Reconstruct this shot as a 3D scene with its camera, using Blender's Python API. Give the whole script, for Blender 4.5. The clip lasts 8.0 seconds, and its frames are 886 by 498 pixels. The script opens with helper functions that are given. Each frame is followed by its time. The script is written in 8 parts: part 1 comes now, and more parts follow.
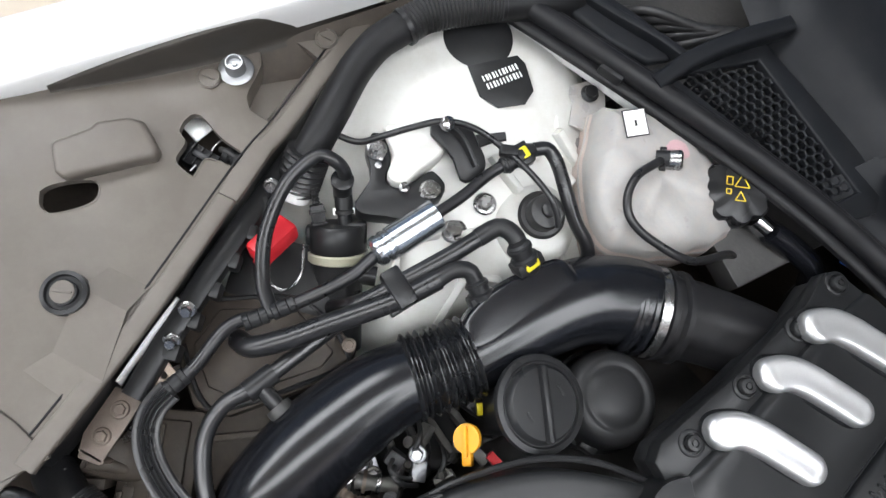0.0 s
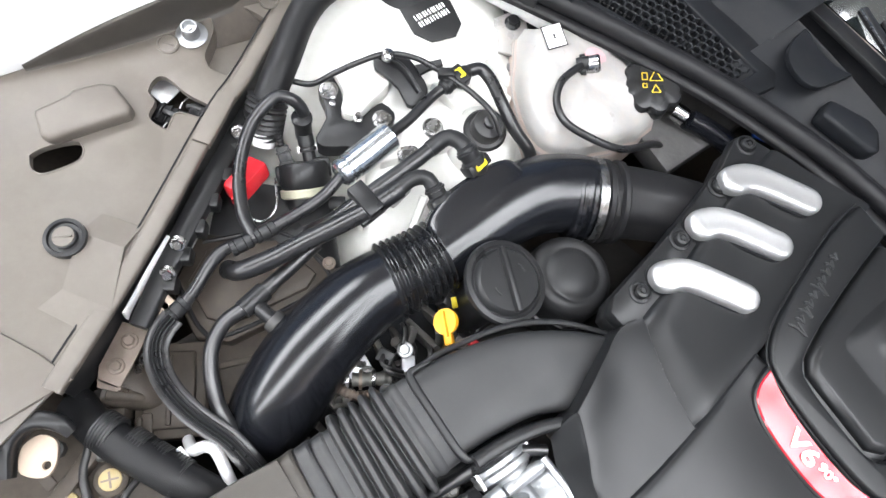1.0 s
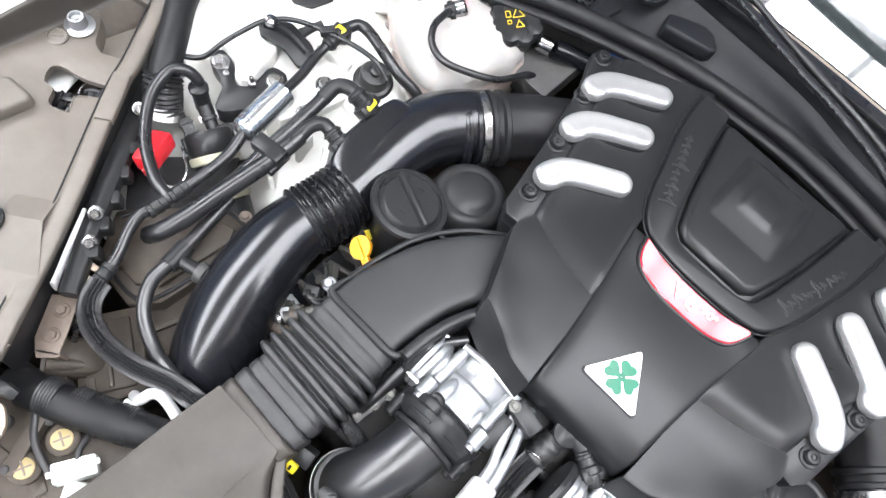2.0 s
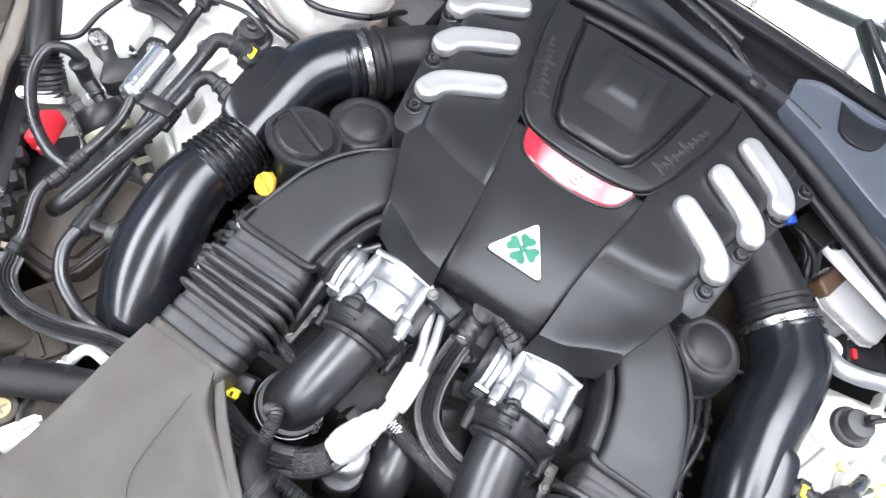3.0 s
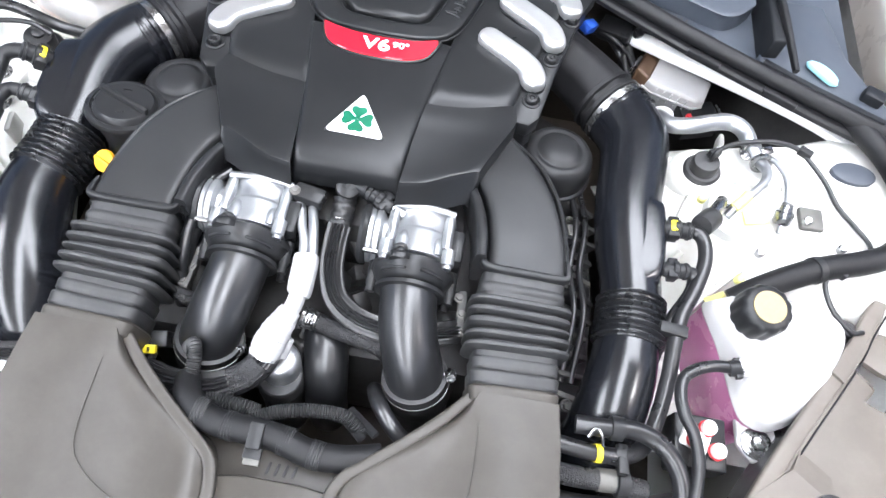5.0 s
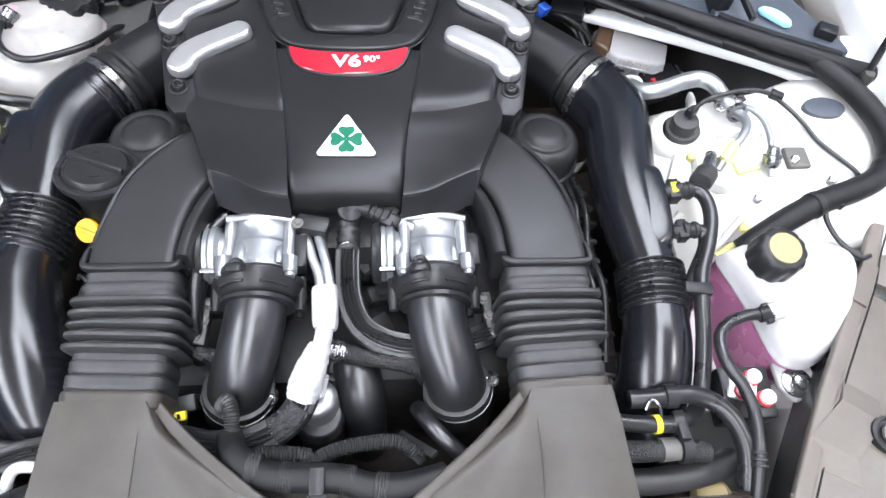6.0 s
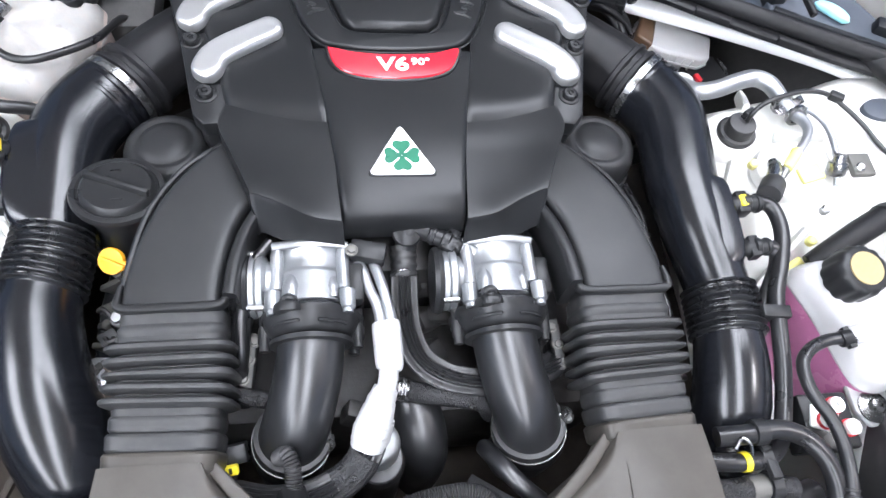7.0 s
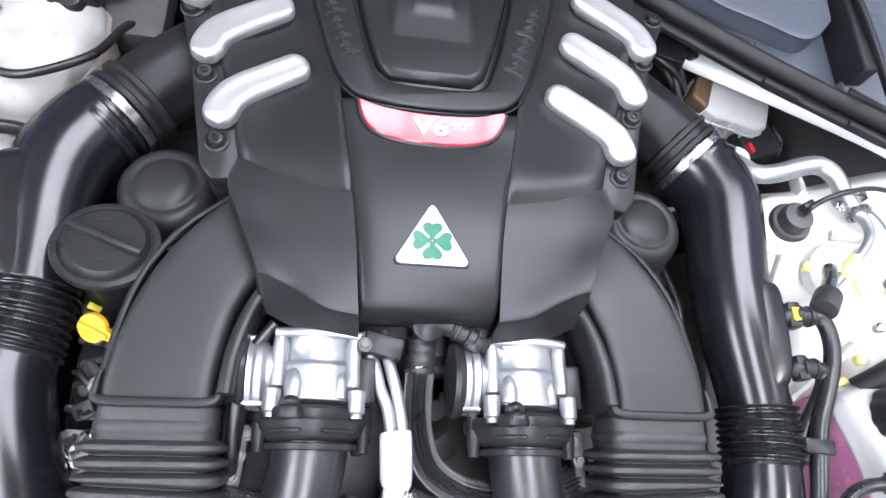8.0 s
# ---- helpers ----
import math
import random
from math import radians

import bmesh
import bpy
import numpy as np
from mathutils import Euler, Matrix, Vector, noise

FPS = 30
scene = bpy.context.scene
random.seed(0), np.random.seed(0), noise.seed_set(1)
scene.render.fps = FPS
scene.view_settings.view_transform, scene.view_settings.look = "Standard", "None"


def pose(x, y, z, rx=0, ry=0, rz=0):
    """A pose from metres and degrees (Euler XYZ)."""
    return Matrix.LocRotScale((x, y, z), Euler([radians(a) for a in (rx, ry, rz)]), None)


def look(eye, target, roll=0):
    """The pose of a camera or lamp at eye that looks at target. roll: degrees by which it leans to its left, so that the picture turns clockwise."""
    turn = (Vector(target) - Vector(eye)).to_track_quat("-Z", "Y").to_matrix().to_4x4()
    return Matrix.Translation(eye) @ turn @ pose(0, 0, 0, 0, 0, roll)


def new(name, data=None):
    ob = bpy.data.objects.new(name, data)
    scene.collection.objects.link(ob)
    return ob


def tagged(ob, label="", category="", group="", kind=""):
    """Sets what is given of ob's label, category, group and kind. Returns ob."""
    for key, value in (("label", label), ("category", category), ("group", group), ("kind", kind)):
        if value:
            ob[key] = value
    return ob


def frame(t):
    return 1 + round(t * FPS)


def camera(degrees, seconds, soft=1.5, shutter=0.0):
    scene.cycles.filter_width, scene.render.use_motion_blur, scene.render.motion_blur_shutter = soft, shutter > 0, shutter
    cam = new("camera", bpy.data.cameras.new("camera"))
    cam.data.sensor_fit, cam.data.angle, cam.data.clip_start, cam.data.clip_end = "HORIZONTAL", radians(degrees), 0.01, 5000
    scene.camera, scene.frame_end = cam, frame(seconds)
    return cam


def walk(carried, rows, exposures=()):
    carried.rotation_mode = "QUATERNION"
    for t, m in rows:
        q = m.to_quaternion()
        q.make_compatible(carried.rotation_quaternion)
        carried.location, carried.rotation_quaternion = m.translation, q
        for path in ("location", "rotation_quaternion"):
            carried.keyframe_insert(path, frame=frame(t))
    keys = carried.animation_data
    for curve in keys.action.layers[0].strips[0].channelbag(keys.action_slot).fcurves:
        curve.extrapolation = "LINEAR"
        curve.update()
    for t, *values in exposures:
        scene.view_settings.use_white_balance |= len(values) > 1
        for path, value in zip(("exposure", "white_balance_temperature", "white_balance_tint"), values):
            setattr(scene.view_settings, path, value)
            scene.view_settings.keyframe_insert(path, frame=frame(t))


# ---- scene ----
cam = camera(68.4, 8.0)
PATH = [
    (0.0, -0.3911, -0.1906, 0.6105, 14.85, -7.91, 64.20),
    (0.5, -0.3224, -0.2232, 0.6314, 16.33, -7.68, 60.08),
    (1.0, -0.2603, -0.2585, 0.6546, 17.81, -7.74, 55.21),
    (1.5, -0.1987, -0.2893, 0.6752, 19.58, -8.84, 49.55),
    (1.7, -0.1735, -0.3005, 0.6820, 20.22, -9.22, 47.53),
    (2.8, -0.0413, -0.3775, 0.6968, 23.50, -10.27, 35.00),
    (3.0, -0.0153, -0.3928, 0.6983, 23.90, -10.07, 32.44),
    (3.5, 0.0360, -0.4293, 0.6961, 24.46, -9.48, 26.69),
    (4.0, 0.0785, -0.4644, 0.6913, 25.18, -8.59, 21.13),
    (4.5, 0.1169, -0.5006, 0.6914, 26.13, -7.10, 15.01),
    (4.7, 0.1298, -0.5145, 0.6918, 26.42, -6.43, 12.48),
    (5.8, 0.0657, -0.5270, 0.6768, 27.94, -4.38, -0.81),
    (6.0, 0.0428, -0.5190, 0.6694, 28.34, -4.43, -3.09),
    (6.5, -0.0232, -0.4749, 0.6476, 27.93, -5.44, -5.86),
    (7.0, -0.0676, -0.4167, 0.6279, 25.65, -7.02, -5.22),
    (7.5, -0.0915, -0.3391, 0.6087, 23.54, -8.73, -3.10),
    (8.0, -0.0982, -0.2545, 0.6031, 21.71, -10.37, 0.13),
]
EXPOSURE = [(0.0, -1.13, 6380, 11.5), (0.5, -0.79, 6380, 12), (1.0, -0.37, 6400, 12), (1.5, -0.21, 6400, 12.5), (3.0, -0.01, 6180, 13.5), (4.5, 0.06, 6150, 13.5), (6.0, -0.34, 6100, 14), (7.0, -0.31, 6060, 14.5), (8.0, -0.29, 6030, 14.5)]
walk(cam, [(t, pose(x, y, z, rx, ry, rz)) for t, x, y, z, rx, ry, rz in PATH], EXPOSURE)

# ---- light ----
GROUND = -0.93
world = bpy.data.worlds.new("sky")
scene.world = world
world.use_nodes = True
wn = world.node_tree.nodes
sky = wn.new("ShaderNodeTexSky")
sky.sky_type, sky.sun_disc = "NISHITA", False
sky.sun_elevation, sky.sun_rotation = radians(55), radians(98)
sky.dust_density = 3.0
world.node_tree.links.new(sky.outputs[0], wn["Background"].inputs[0])
wn["Background"].inputs[1].default_value = 0.15

sun = new("sun", bpy.data.lights.new("sun", "SUN"))
sun.data.energy, sun.data.angle, sun.data.color = 2.4, radians(14), (1.0, 0.98, 0.96)
sun.matrix_world = look((1.0, -0.14, 1.43), (0, 0, 0))
PANE_GLOW = 22.5
# ---- mesh helpers ----
def arr(*v):
    return np.array(v, dtype=float)


def spline(points, n=8):
    """A smooth line through rows of numbers (place, and whatever else goes with it)."""
    p = np.array([list(q) for q in points], dtype=float)
    if len(p) < 3:
        return np.array([p[0] + (p[-1] - p[0]) * k / n for k in range(n + 1)])
    e = np.vstack([2 * p[0] - p[1], p, 2 * p[-1] - p[-2]])
    out = []
    for i in range(len(p) - 1):
        a, b, c, d = e[i:i + 4]
        for k in range(n):
            t = k / n
            out.append(0.5 * (2 * b + (c - a) * t + (2 * a - 5 * b + 4 * c - d) * t * t + (3 * b - a - 3 * c + d) * t ** 3))
    out.append(p[-1])
    return np.array(out)


def resample(line, step):
    seg = np.linalg.norm(np.diff(line[:, :3], axis=0), axis=1)
    s = np.concatenate([[0], np.cumsum(seg)])
    m = max(3, int(round(s[-1] / step)) + 1)
    u = np.linspace(0, s[-1], m)
    return np.stack([np.interp(u, s, line[:, k]) for k in range(line.shape[1])], axis=1), u


def from_lists(verts, faces):
    bm = bmesh.new()
    vs = [bm.verts.new(Vector(v)) for v in verts]
    for f in faces:
        try:
            bm.faces.new([vs[i] for i in f])
        except ValueError:
            pass
    bmesh.ops.recalc_face_normals(bm, faces=bm.faces[:])
    return bm


def skin(rings, close=True):
    """Closed rings of equal length, joined into a solid."""
    n, verts, faces = len(rings[0]), [], []
    for r in rings:
        verts += [tuple(v) for v in r]
    for i in range(len(rings) - 1):
        for j in range(n):
            k = (j + 1) % n
            faces.append((i * n + j, i * n + k, (i + 1) * n + k, (i + 1) * n + j))
    if close:
        faces.append(tuple(reversed(range(n))))
        faces.append(tuple(range((len(rings) - 1) * n, len(rings) * n)))
    return from_lists(verts, faces)


def frames(line):
    t = np.gradient(line[:, :3], axis=0)
    t /= np.linalg.norm(t, axis=1)[:, None] + 1e-9
    u = np.cross(t[0], arr(0, 0, 1))
    if np.linalg.norm(u) < 0.1:
        u = np.cross(t[0], arr(1, 0, 0))
    us = []
    for k in range(len(t)):
        u = u - t[k] * (u @ t[k])
        u /= np.linalg.norm(u) + 1e-9
        us.append(u)
    us = np.array(us)
    return t, us, np.cross(t, us)


def tube(points, r=0.01, seg=14, step=None, rib=None, round_ends=False, n=8, twist=0.0, grooves=None):
    """A round pipe along points (x, y, z) or (x, y, z, r). rib: (pitch, depth) of rings; grooves: (count, depth) along its length."""
    pts = [tuple(p) if len(p) == 4 else (*p, r) for p in points]
    line, s = resample(spline(pts, n), step or (rib[0] / 6 if rib else max(min(p[3] for p in pts) * 0.6, 0.002)))
    t, u, w = frames(line)
    rings = []
    for k in range(len(line)):
        rr = line[k, 3]
        if rib:
            rr += rib[1] * math.cos(2 * math.pi * s[k] / rib[0])
        if round_ends:
            d = min(s[k], s[-1] - s[k])
            if d < rr:
                rr *= math.sqrt(max(0.0, 1 - (1 - d / rr) ** 2)) * 0.98 + 0.02
        ring = []
        for j in range(seg):
            a = 2 * math.pi * j / seg + twist * s[k]
            q = rr
            if grooves:
                q += grooves[1] * math.cos(grooves[0] * 2 * math.pi * j / seg)
            ring.append(line[k, :3] + q * (math.cos(a) * u[k] + math.sin(a) * w[k]))
        rings.append(ring)
    return skin(rings)


def sweep(points, e=5.0, seg=32, n=8, step=0.006, up=(0, 0, 1), round_ends=False, mod=None, dish=0.0):
    """A pipe of rounded-rectangle section along points (x, y, z, width, height). mod: a growth of the section by length; dish: depth of a hollow along its top."""
    line, s = resample(spline(points, n), step)
    t = np.gradient(line[:, :3], axis=0)
    t /= np.linalg.norm(t, axis=1)[:, None]
    rings = []
    for k in range(len(line)):
        side = np.cross(t[k], np.array(up, float))
        side /= np.linalg.norm(side)
        top = np.cross(side, t[k])
        w, h = line[k, 3] / 2, line[k, 4] / 2
        if round_ends:
            d = min(s[k], s[-1] - s[k])
            if d < w:
                f = math.sqrt(max(0.0, 1 - (1 - d / w) ** 2)) * 0.98 + 0.02
                w, h = w * f, h * (0.35 + 0.65 * f)
        if mod:
            g = mod(s[k])
            w, h = w + g, h + g
        ring = []
        for j in range(seg):
            a = 2 * math.pi * (j + 0.5) / seg
            c, d = math.cos(a), math.sin(a)
            cx, dz = math.copysign(abs(c) ** (2 / e), c), h * math.copysign(abs(d) ** (2 / e), d)
            if dish and d > 0:
                near = min(s[k], s[-1] - s[k]) / (0.5 * line[k, 3])
                dz -= dish * max(0.0, 1 - (cx / 0.82) ** 2) * min(1.0, max(0.0, near - 0.15) * 1.4)
            ring.append(line[k, :3] + side * w * cx + top * dz)
        rings.append(ring)
    return skin(rings)


def aim(p, d=(0, 0, 1), roll=0):
    """The pose that carries +z to the direction d at the place p."""
    return Matrix.Translation(p) @ Vector(d).to_track_quat("Z", "Y").to_matrix().to_4x4() @ pose(0, 0, 0, 0, 0, roll)


def lathe(profile, m=None, seg=28, wave=None):
    """A turned body from (radius, height). wave: (count, depth, from_r) gives a scalloped rim."""
    rings = []
    for r, z in profile:
        ring = []
        for j in range(seg):
            a = 2 * math.pi * j / seg
            q = r
            if wave and r >= wave[2]:
                q -= wave[1] * (0.5 - 0.5 * math.cos(wave[0] * a)) ** 2
            ring.append((q * math.cos(a), q * math.sin(a), z))
        rings.append(ring)
    # a short profile that ends at the radius it began with is a hoop
    hoop = len(profile) == 4 and profile[0][0] == profile[-1][0] and abs(profile[0][1] - profile[-1][1]) <= 0.02
    bm = skin(rings + rings[:1], False) if hoop else skin(rings)
    if hoop:
        bmesh.ops.remove_doubles(bm, verts=bm.verts[:], dist=1e-6)
    if m is not None:
        bm.transform(m)
    return bm


def soften(bm, width, seg=2, angle=30):
    edges = [e for e in bm.edges if len(e.link_faces) == 2 and e.calc_face_angle(0) > radians(angle)]
    if edges and width > 0:
        bmesh.ops.bevel(bm, geom=edges, offset=width, segments=seg, profile=0.5, affect="EDGES", clamp_overlap=True)
    return bm


def box(x0, x1, y0, y1, z0, z1, bevel=0.003, m=None, seg=2):
    bm = bmesh.new()
    bmesh.ops.create_cube(bm, size=1)
    for v in bm.verts:
        v.co = Vector((x0 + (v.co.x + 0.5) * (x1 - x0), y0 + (v.co.y + 0.5) * (y1 - y0), z0 + (v.co.z + 0.5) * (z1 - z0)))
    soften(bm, bevel, seg)
    if m is not None:
        bm.transform(m)
    return bm


def prism(outline, z0, z1, bevel=0.002, m=None, seg=2, holes=(), smooth=0, zmap=None):
    """A plate of that outline, with holes through it, between two heights. zmap adds a height to each place."""
    bm = bmesh.new()
    loops = []
    for loop in (outline, *holes):
        if smooth:
            closed = list(loop) + [loop[0]]
            loop = [tuple(q) for q in spline(closed, smooth)[:-1]]
        loops.append(loop)
    if len(loops) == 1:
        bm.faces.new([bm.verts.new((x, y, z0)) for x, y in loops[0]])
    else:
        edges = []
        for loop in loops:
            vs = [bm.verts.new((x, y, z0)) for x, y in loop]
            edges += [bm.edges.new((vs[i], vs[(i + 1) % len(vs)])) for i in range(len(vs))]
        bmesh.ops.triangle_fill(bm, edges=edges, use_beauty=True)
    got = bmesh.ops.extrude_face_region(bm, geom=bm.faces[:])
    for v in got["geom"]:
        if isinstance(v, bmesh.types.BMVert):
            v.co.z = z1
    bmesh.ops.recalc_face_normals(bm, faces=bm.faces[:])
    soften(bm, bevel, seg, 50)
    if zmap:
        for v in bm.verts:
            v.co.z += zmap(v.co.x, v.co.y)
    if m is not None:
        bm.transform(m)
    return bm


def surf(grid, nu=5, nv=5, thick=0.003, mirror=False):
    """A smooth sheet through rows of places, given a thickness."""
    g = np.array(grid, dtype=float)
    if mirror:
        g = g * arr(-1, 1, 1)
    rows = np.array([spline(r, nu) for r in g])
    cols = np.array([spline(rows[:, j], nv) for j in range(rows.shape[1])])
    a, b = cols.shape[:2]
    verts = [tuple(cols[i, j]) for i in range(a) for j in range(b)]
    faces = [(i * b + j, i * b + j + 1, (i + 1) * b + j + 1, (i + 1) * b + j) for i in range(a - 1) for j in range(b - 1)]
    bm = from_lists(verts, faces)
    if sum(f.normal.z for f in bm.faces) < 0:
        faces = [f[::-1] for f in faces]
        bmesh.ops.reverse_faces(bm, faces=bm.faces[:])
    if not thick:
        return bm
    bm.normal_update()
    bm.verts.ensure_lookup_table()
    under = [tuple(v.co - v.normal * thick) for v in bm.verts]
    bm.free()
    n_ = len(verts)
    rim = [i * b for i in range(a)] + [(a - 1) * b + j for j in range(1, b)] + [i * b + b - 1 for i in range(a - 2, -1, -1)] + list(range(b - 2, 0, -1))
    sides = [(p, q, q + n_, p + n_) for p, q in zip(rim, rim[1:] + rim[:1])]
    bm = from_lists(verts + under, faces + [tuple(k + n_ for k in f[::-1]) for f in faces] + sides)
    bmesh.ops.recalc_face_normals(bm, faces=bm.faces[:])
    return bm


def add(bm, *others):
    """Joins further shapes into bm."""
    for o in others:
        me = bpy.data.meshes.new("tmp")
        o.to_mesh(me)
        o.free()
        bm.from_mesh(me)
        bpy.data.meshes.remove(me)
    return bm


def flip(points, s):
    return [(s * p[0], *p[1:]) for p in points]


def thing(name, at, label, category, group="", kind=""):
    ob = new(name)
    ob.empty_display_size = 0.02
    ob.location = at
    return tagged(ob, label, category, group, kind)


def part(name, bm, material, parent=None, label="", angle=38):
    me = bpy.data.meshes.new(name)
    bm.to_mesh(me)
    bm.free()
    me.materials.append(material)
    me.polygons.foreach_set("use_smooth", [True] * len(me.polygons))
    me.set_sharp_from_angle(angle=radians(angle))
    ob = new(name, me)
    if parent is not None:
        ob.parent = parent
        if parent.type == "EMPTY":
            ob.matrix_parent_inverse = Matrix.Translation(-parent.location)
    return tagged(ob, label)


def lone(name, bm, material, label, category, group="", kind="", angle=38):
    return tagged(part(name, bm, material, None, label, angle), "", category, group, kind)


def lettering(text, size, m, material, parent, label, depth=0.0006, shear=0.0):
    cu = bpy.data.curves.new("lettering", "FONT")
    cu.body, cu.size, cu.extrude, cu.align_x, cu.align_y, cu.shear = text, size, depth, "CENTER", "CENTER", shear
    cu.offset = size * 0.022
    tmp = bpy.data.objects.new("lettering", cu)
    me = bpy.data.meshes.new_from_object(tmp)
    bpy.data.objects.remove(tmp)
    me.transform(m)
    bm = bmesh.new()
    bm.from_mesh(me)
    bpy.data.meshes.remove(me)
    return part("lettering", bm, material, parent, label, 30)


# ---- materials ----
def mat(name, color, rough=0.5, metal=0.0, var=0.12, scale=9.0, grain=400.0, bump=0.12, rvar=0.12, coat=0.0, dust=0.0,
        dust_color=(0.30, 0.28, 0.25), depth=0.0006, sheen=0.0, subsurface=0.0, transmission=0.0, streak=None, spec=0.5):
    m = bpy.data.materials.new(name)
    m.use_nodes = True
    n, l = m.node_tree.nodes, m.node_tree.links
    b = n["Principled BSDF"]
    co = n.new("ShaderNodeTexCoord")
    vec = co.outputs["Object"]
    if streak:
        mp = n.new("ShaderNodeMapping")
        mp.inputs["Scale"].default_value = streak
        l.new(vec, mp.inputs[0])
        vec = mp.outputs[0]
    big = n.new("ShaderNodeTexNoise")
    big.inputs["Scale"].default_value, big.inputs["Detail"].default_value, big.inputs["Roughness"].default_value = scale, 5, 0.6
    l.new(vec, big.inputs["Vector"])
    fine = n.new("ShaderNodeTexNoise")
    fine.inputs["Scale"].default_value, fine.inputs["Detail"].default_value = grain, 3
    l.new(vec, fine.inputs["Vector"])
    mix = n.new("ShaderNodeMix")
    mix.data_type = "RGBA"
    mix.inputs[6].default_value = (*[c * (1 - var) for c in color], 1)
    mix.inputs[7].default_value = (*[min(1, c * (1 + var)) for c in color], 1)
    l.new(big.outputs[0], mix.inputs[0])
    out = mix.outputs[2]
    if dust:
        cloud = n.new("ShaderNodeTexNoise")
        cloud.inputs["Scale"].default_value, cloud.inputs["Detail"].default_value, cloud.inputs["Roughness"].default_value = scale * 3.7, 8, 0.7
        l.new(co.outputs["Object"], cloud.inputs["Vector"])
        ramp = n.new("ShaderNodeMapRange")
        ramp.inputs[1].default_value, ramp.inputs[2].default_value = 0.42, 0.78
        ramp.inputs[3].default_value, ramp.inputs[4].default_value = 0.0, dust
        l.new(cloud.outputs[0], ramp.inputs[0])
        over = n.new("ShaderNodeMix")
        over.data_type = "RGBA"
        over.inputs[7].default_value = (*dust_color, 1)
        l.new(ramp.outputs[0], over.inputs[0])
        l.new(out, over.inputs[6])
        out = over.outputs[2]
    l.new(out, b.inputs["Base Color"])
    rr = n.new("ShaderNodeMapRange")
    rr.inputs[1].default_value, rr.inputs[2].default_value = 0.3, 0.7
    rr.inputs[3].default_value, rr.inputs[4].default_value = max(0.02, rough - rvar), min(1.0, rough + rvar)
    l.new(big.outputs[0], rr.inputs[0])
    l.new(rr.outputs[0], b.inputs["Roughness"])
    b.inputs["Metallic"].default_value = metal
    b.inputs["Specular IOR Level"].default_value = spec
    b.inputs["Coat Weight"].default_value = coat
    b.inputs["Coat Roughness"].default_value = 0.08
    b.inputs["Transmission Weight"].default_value = transmission
    if subsurface:
        b.inputs["Subsurface Weight"].default_value = subsurface
        b.inputs["Subsurface Radius"].default_value = (0.02, 0.02, 0.02)
    if bump:
        bp = n.new("ShaderNodeBump")
        bp.inputs["Strength"].default_value, bp.inputs["Distance"].default_value = bump, depth
        l.new(fine.outputs[0], bp.inputs["Height"])
        l.new(bp.outputs[0], b.inputs["Normal"])
    return m


def weave(name, color, rough, scale, strength, depth=0.001, spec=0.5):
    """Braided or taped cover: a fine crossing pattern in relief."""
    m = mat(name, color, rough, var=0.25, scale=30, bump=0, spec=spec)
    n, l = m.node_tree.nodes, m.node_tree.links
    co = n.new("ShaderNodeTexCoord")
    wv = n.new("ShaderNodeTexVoronoi")
    wv.inputs["Scale"].default_value = scale
    l.new(co.outputs["Object"], wv.inputs["Vector"])
    bp = n.new("ShaderNodeBump")
    bp.inputs["Strength"].default_value, bp.inputs["Distance"].default_value = strength, depth
    l.new(wv.outputs[0], bp.inputs["Height"])
    l.new(bp.outputs[0], n["Principled BSDF"].inputs["Normal"])
    return m


def glow(name, color, strength):
    m = bpy.data.materials.new(name)
    m.use_nodes = True
    b = m.node_tree.nodes["Principled BSDF"]
    b.inputs["Base Color"].default_value = (0.8, 0.8, 0.8, 1)
    b.inputs["Emission Color"].default_value = (*color, 1)
    b.inputs["Emission Strength"].default_value = strength
    return m


BLACK = mat("satin_black_plastic", (0.0165, 0.0168, 0.0178), 0.34, var=0.2, grain=900, bump=0.15, depth=0.0003, dust=0.015, spec=0.25)
COVER = mat("soft_black_cover", (0.0122, 0.0127, 0.0137), 0.31, var=0.1, scale=6, grain=1100, bump=0.12, depth=0.0002, dust=0.008, spec=0.26, rvar=0.04)
DUCT = mat("grained_grey_black_plastic", (0.019, 0.0195, 0.0205), 0.42, var=0.1, grain=900, bump=0.25, depth=0.0003, dust=0.015, spec=0.30)
# boots lighter than DUCT: light from the front is put into the colour
BOOT = mat("front_lit_boot_rubber", (0.027, 0.0275, 0.0285), 0.46, var=0.14, scale=14, grain=700, bump=0.2, depth=0.0003, dust=0.06, spec=0.34)
GLOSS = mat("glossy_black_pipe", (0.0068, 0.0074, 0.0094), 0.22, var=0.2, scale=9, grain=500, bump=0.0, rvar=0.02, spec=0.52)
BELLOWS = mat("semi_gloss_bellows_plastic", (0.010, 0.0104, 0.0115), 0.28, var=0.15, scale=24, grain=700, bump=0.02, depth=0.0002, spec=0.55)
PIPE = mat("smooth_black_pipe", (0.0115, 0.0118, 0.0128), 0.34, var=0.18, scale=24, grain=700, bump=0.06, depth=0.0002, rvar=0.06, spec=0.75)
RUBBER = mat("black_rubber", (0.018, 0.018, 0.0188), 0.46, var=0.2, scale=20, grain=600, bump=0.15, dust=0.025)
SEALING = mat("black_seal_rubber", (0.010, 0.010, 0.0112), 0.50, var=0.2, scale=20, grain=600, bump=0.1, dust=0.02, spec=0.25)
HOSE = mat("black_rubber_hose", (0.0140, 0.0140, 0.0150), 0.29, var=0.15, scale=25, grain=400, bump=0.0, rvar=0.03, spec=0.45)
TAPE = weave("cloth_tape", (0.0085, 0.0085, 0.0092), 0.5, 950, 0.22, 0.0006, 0.25)
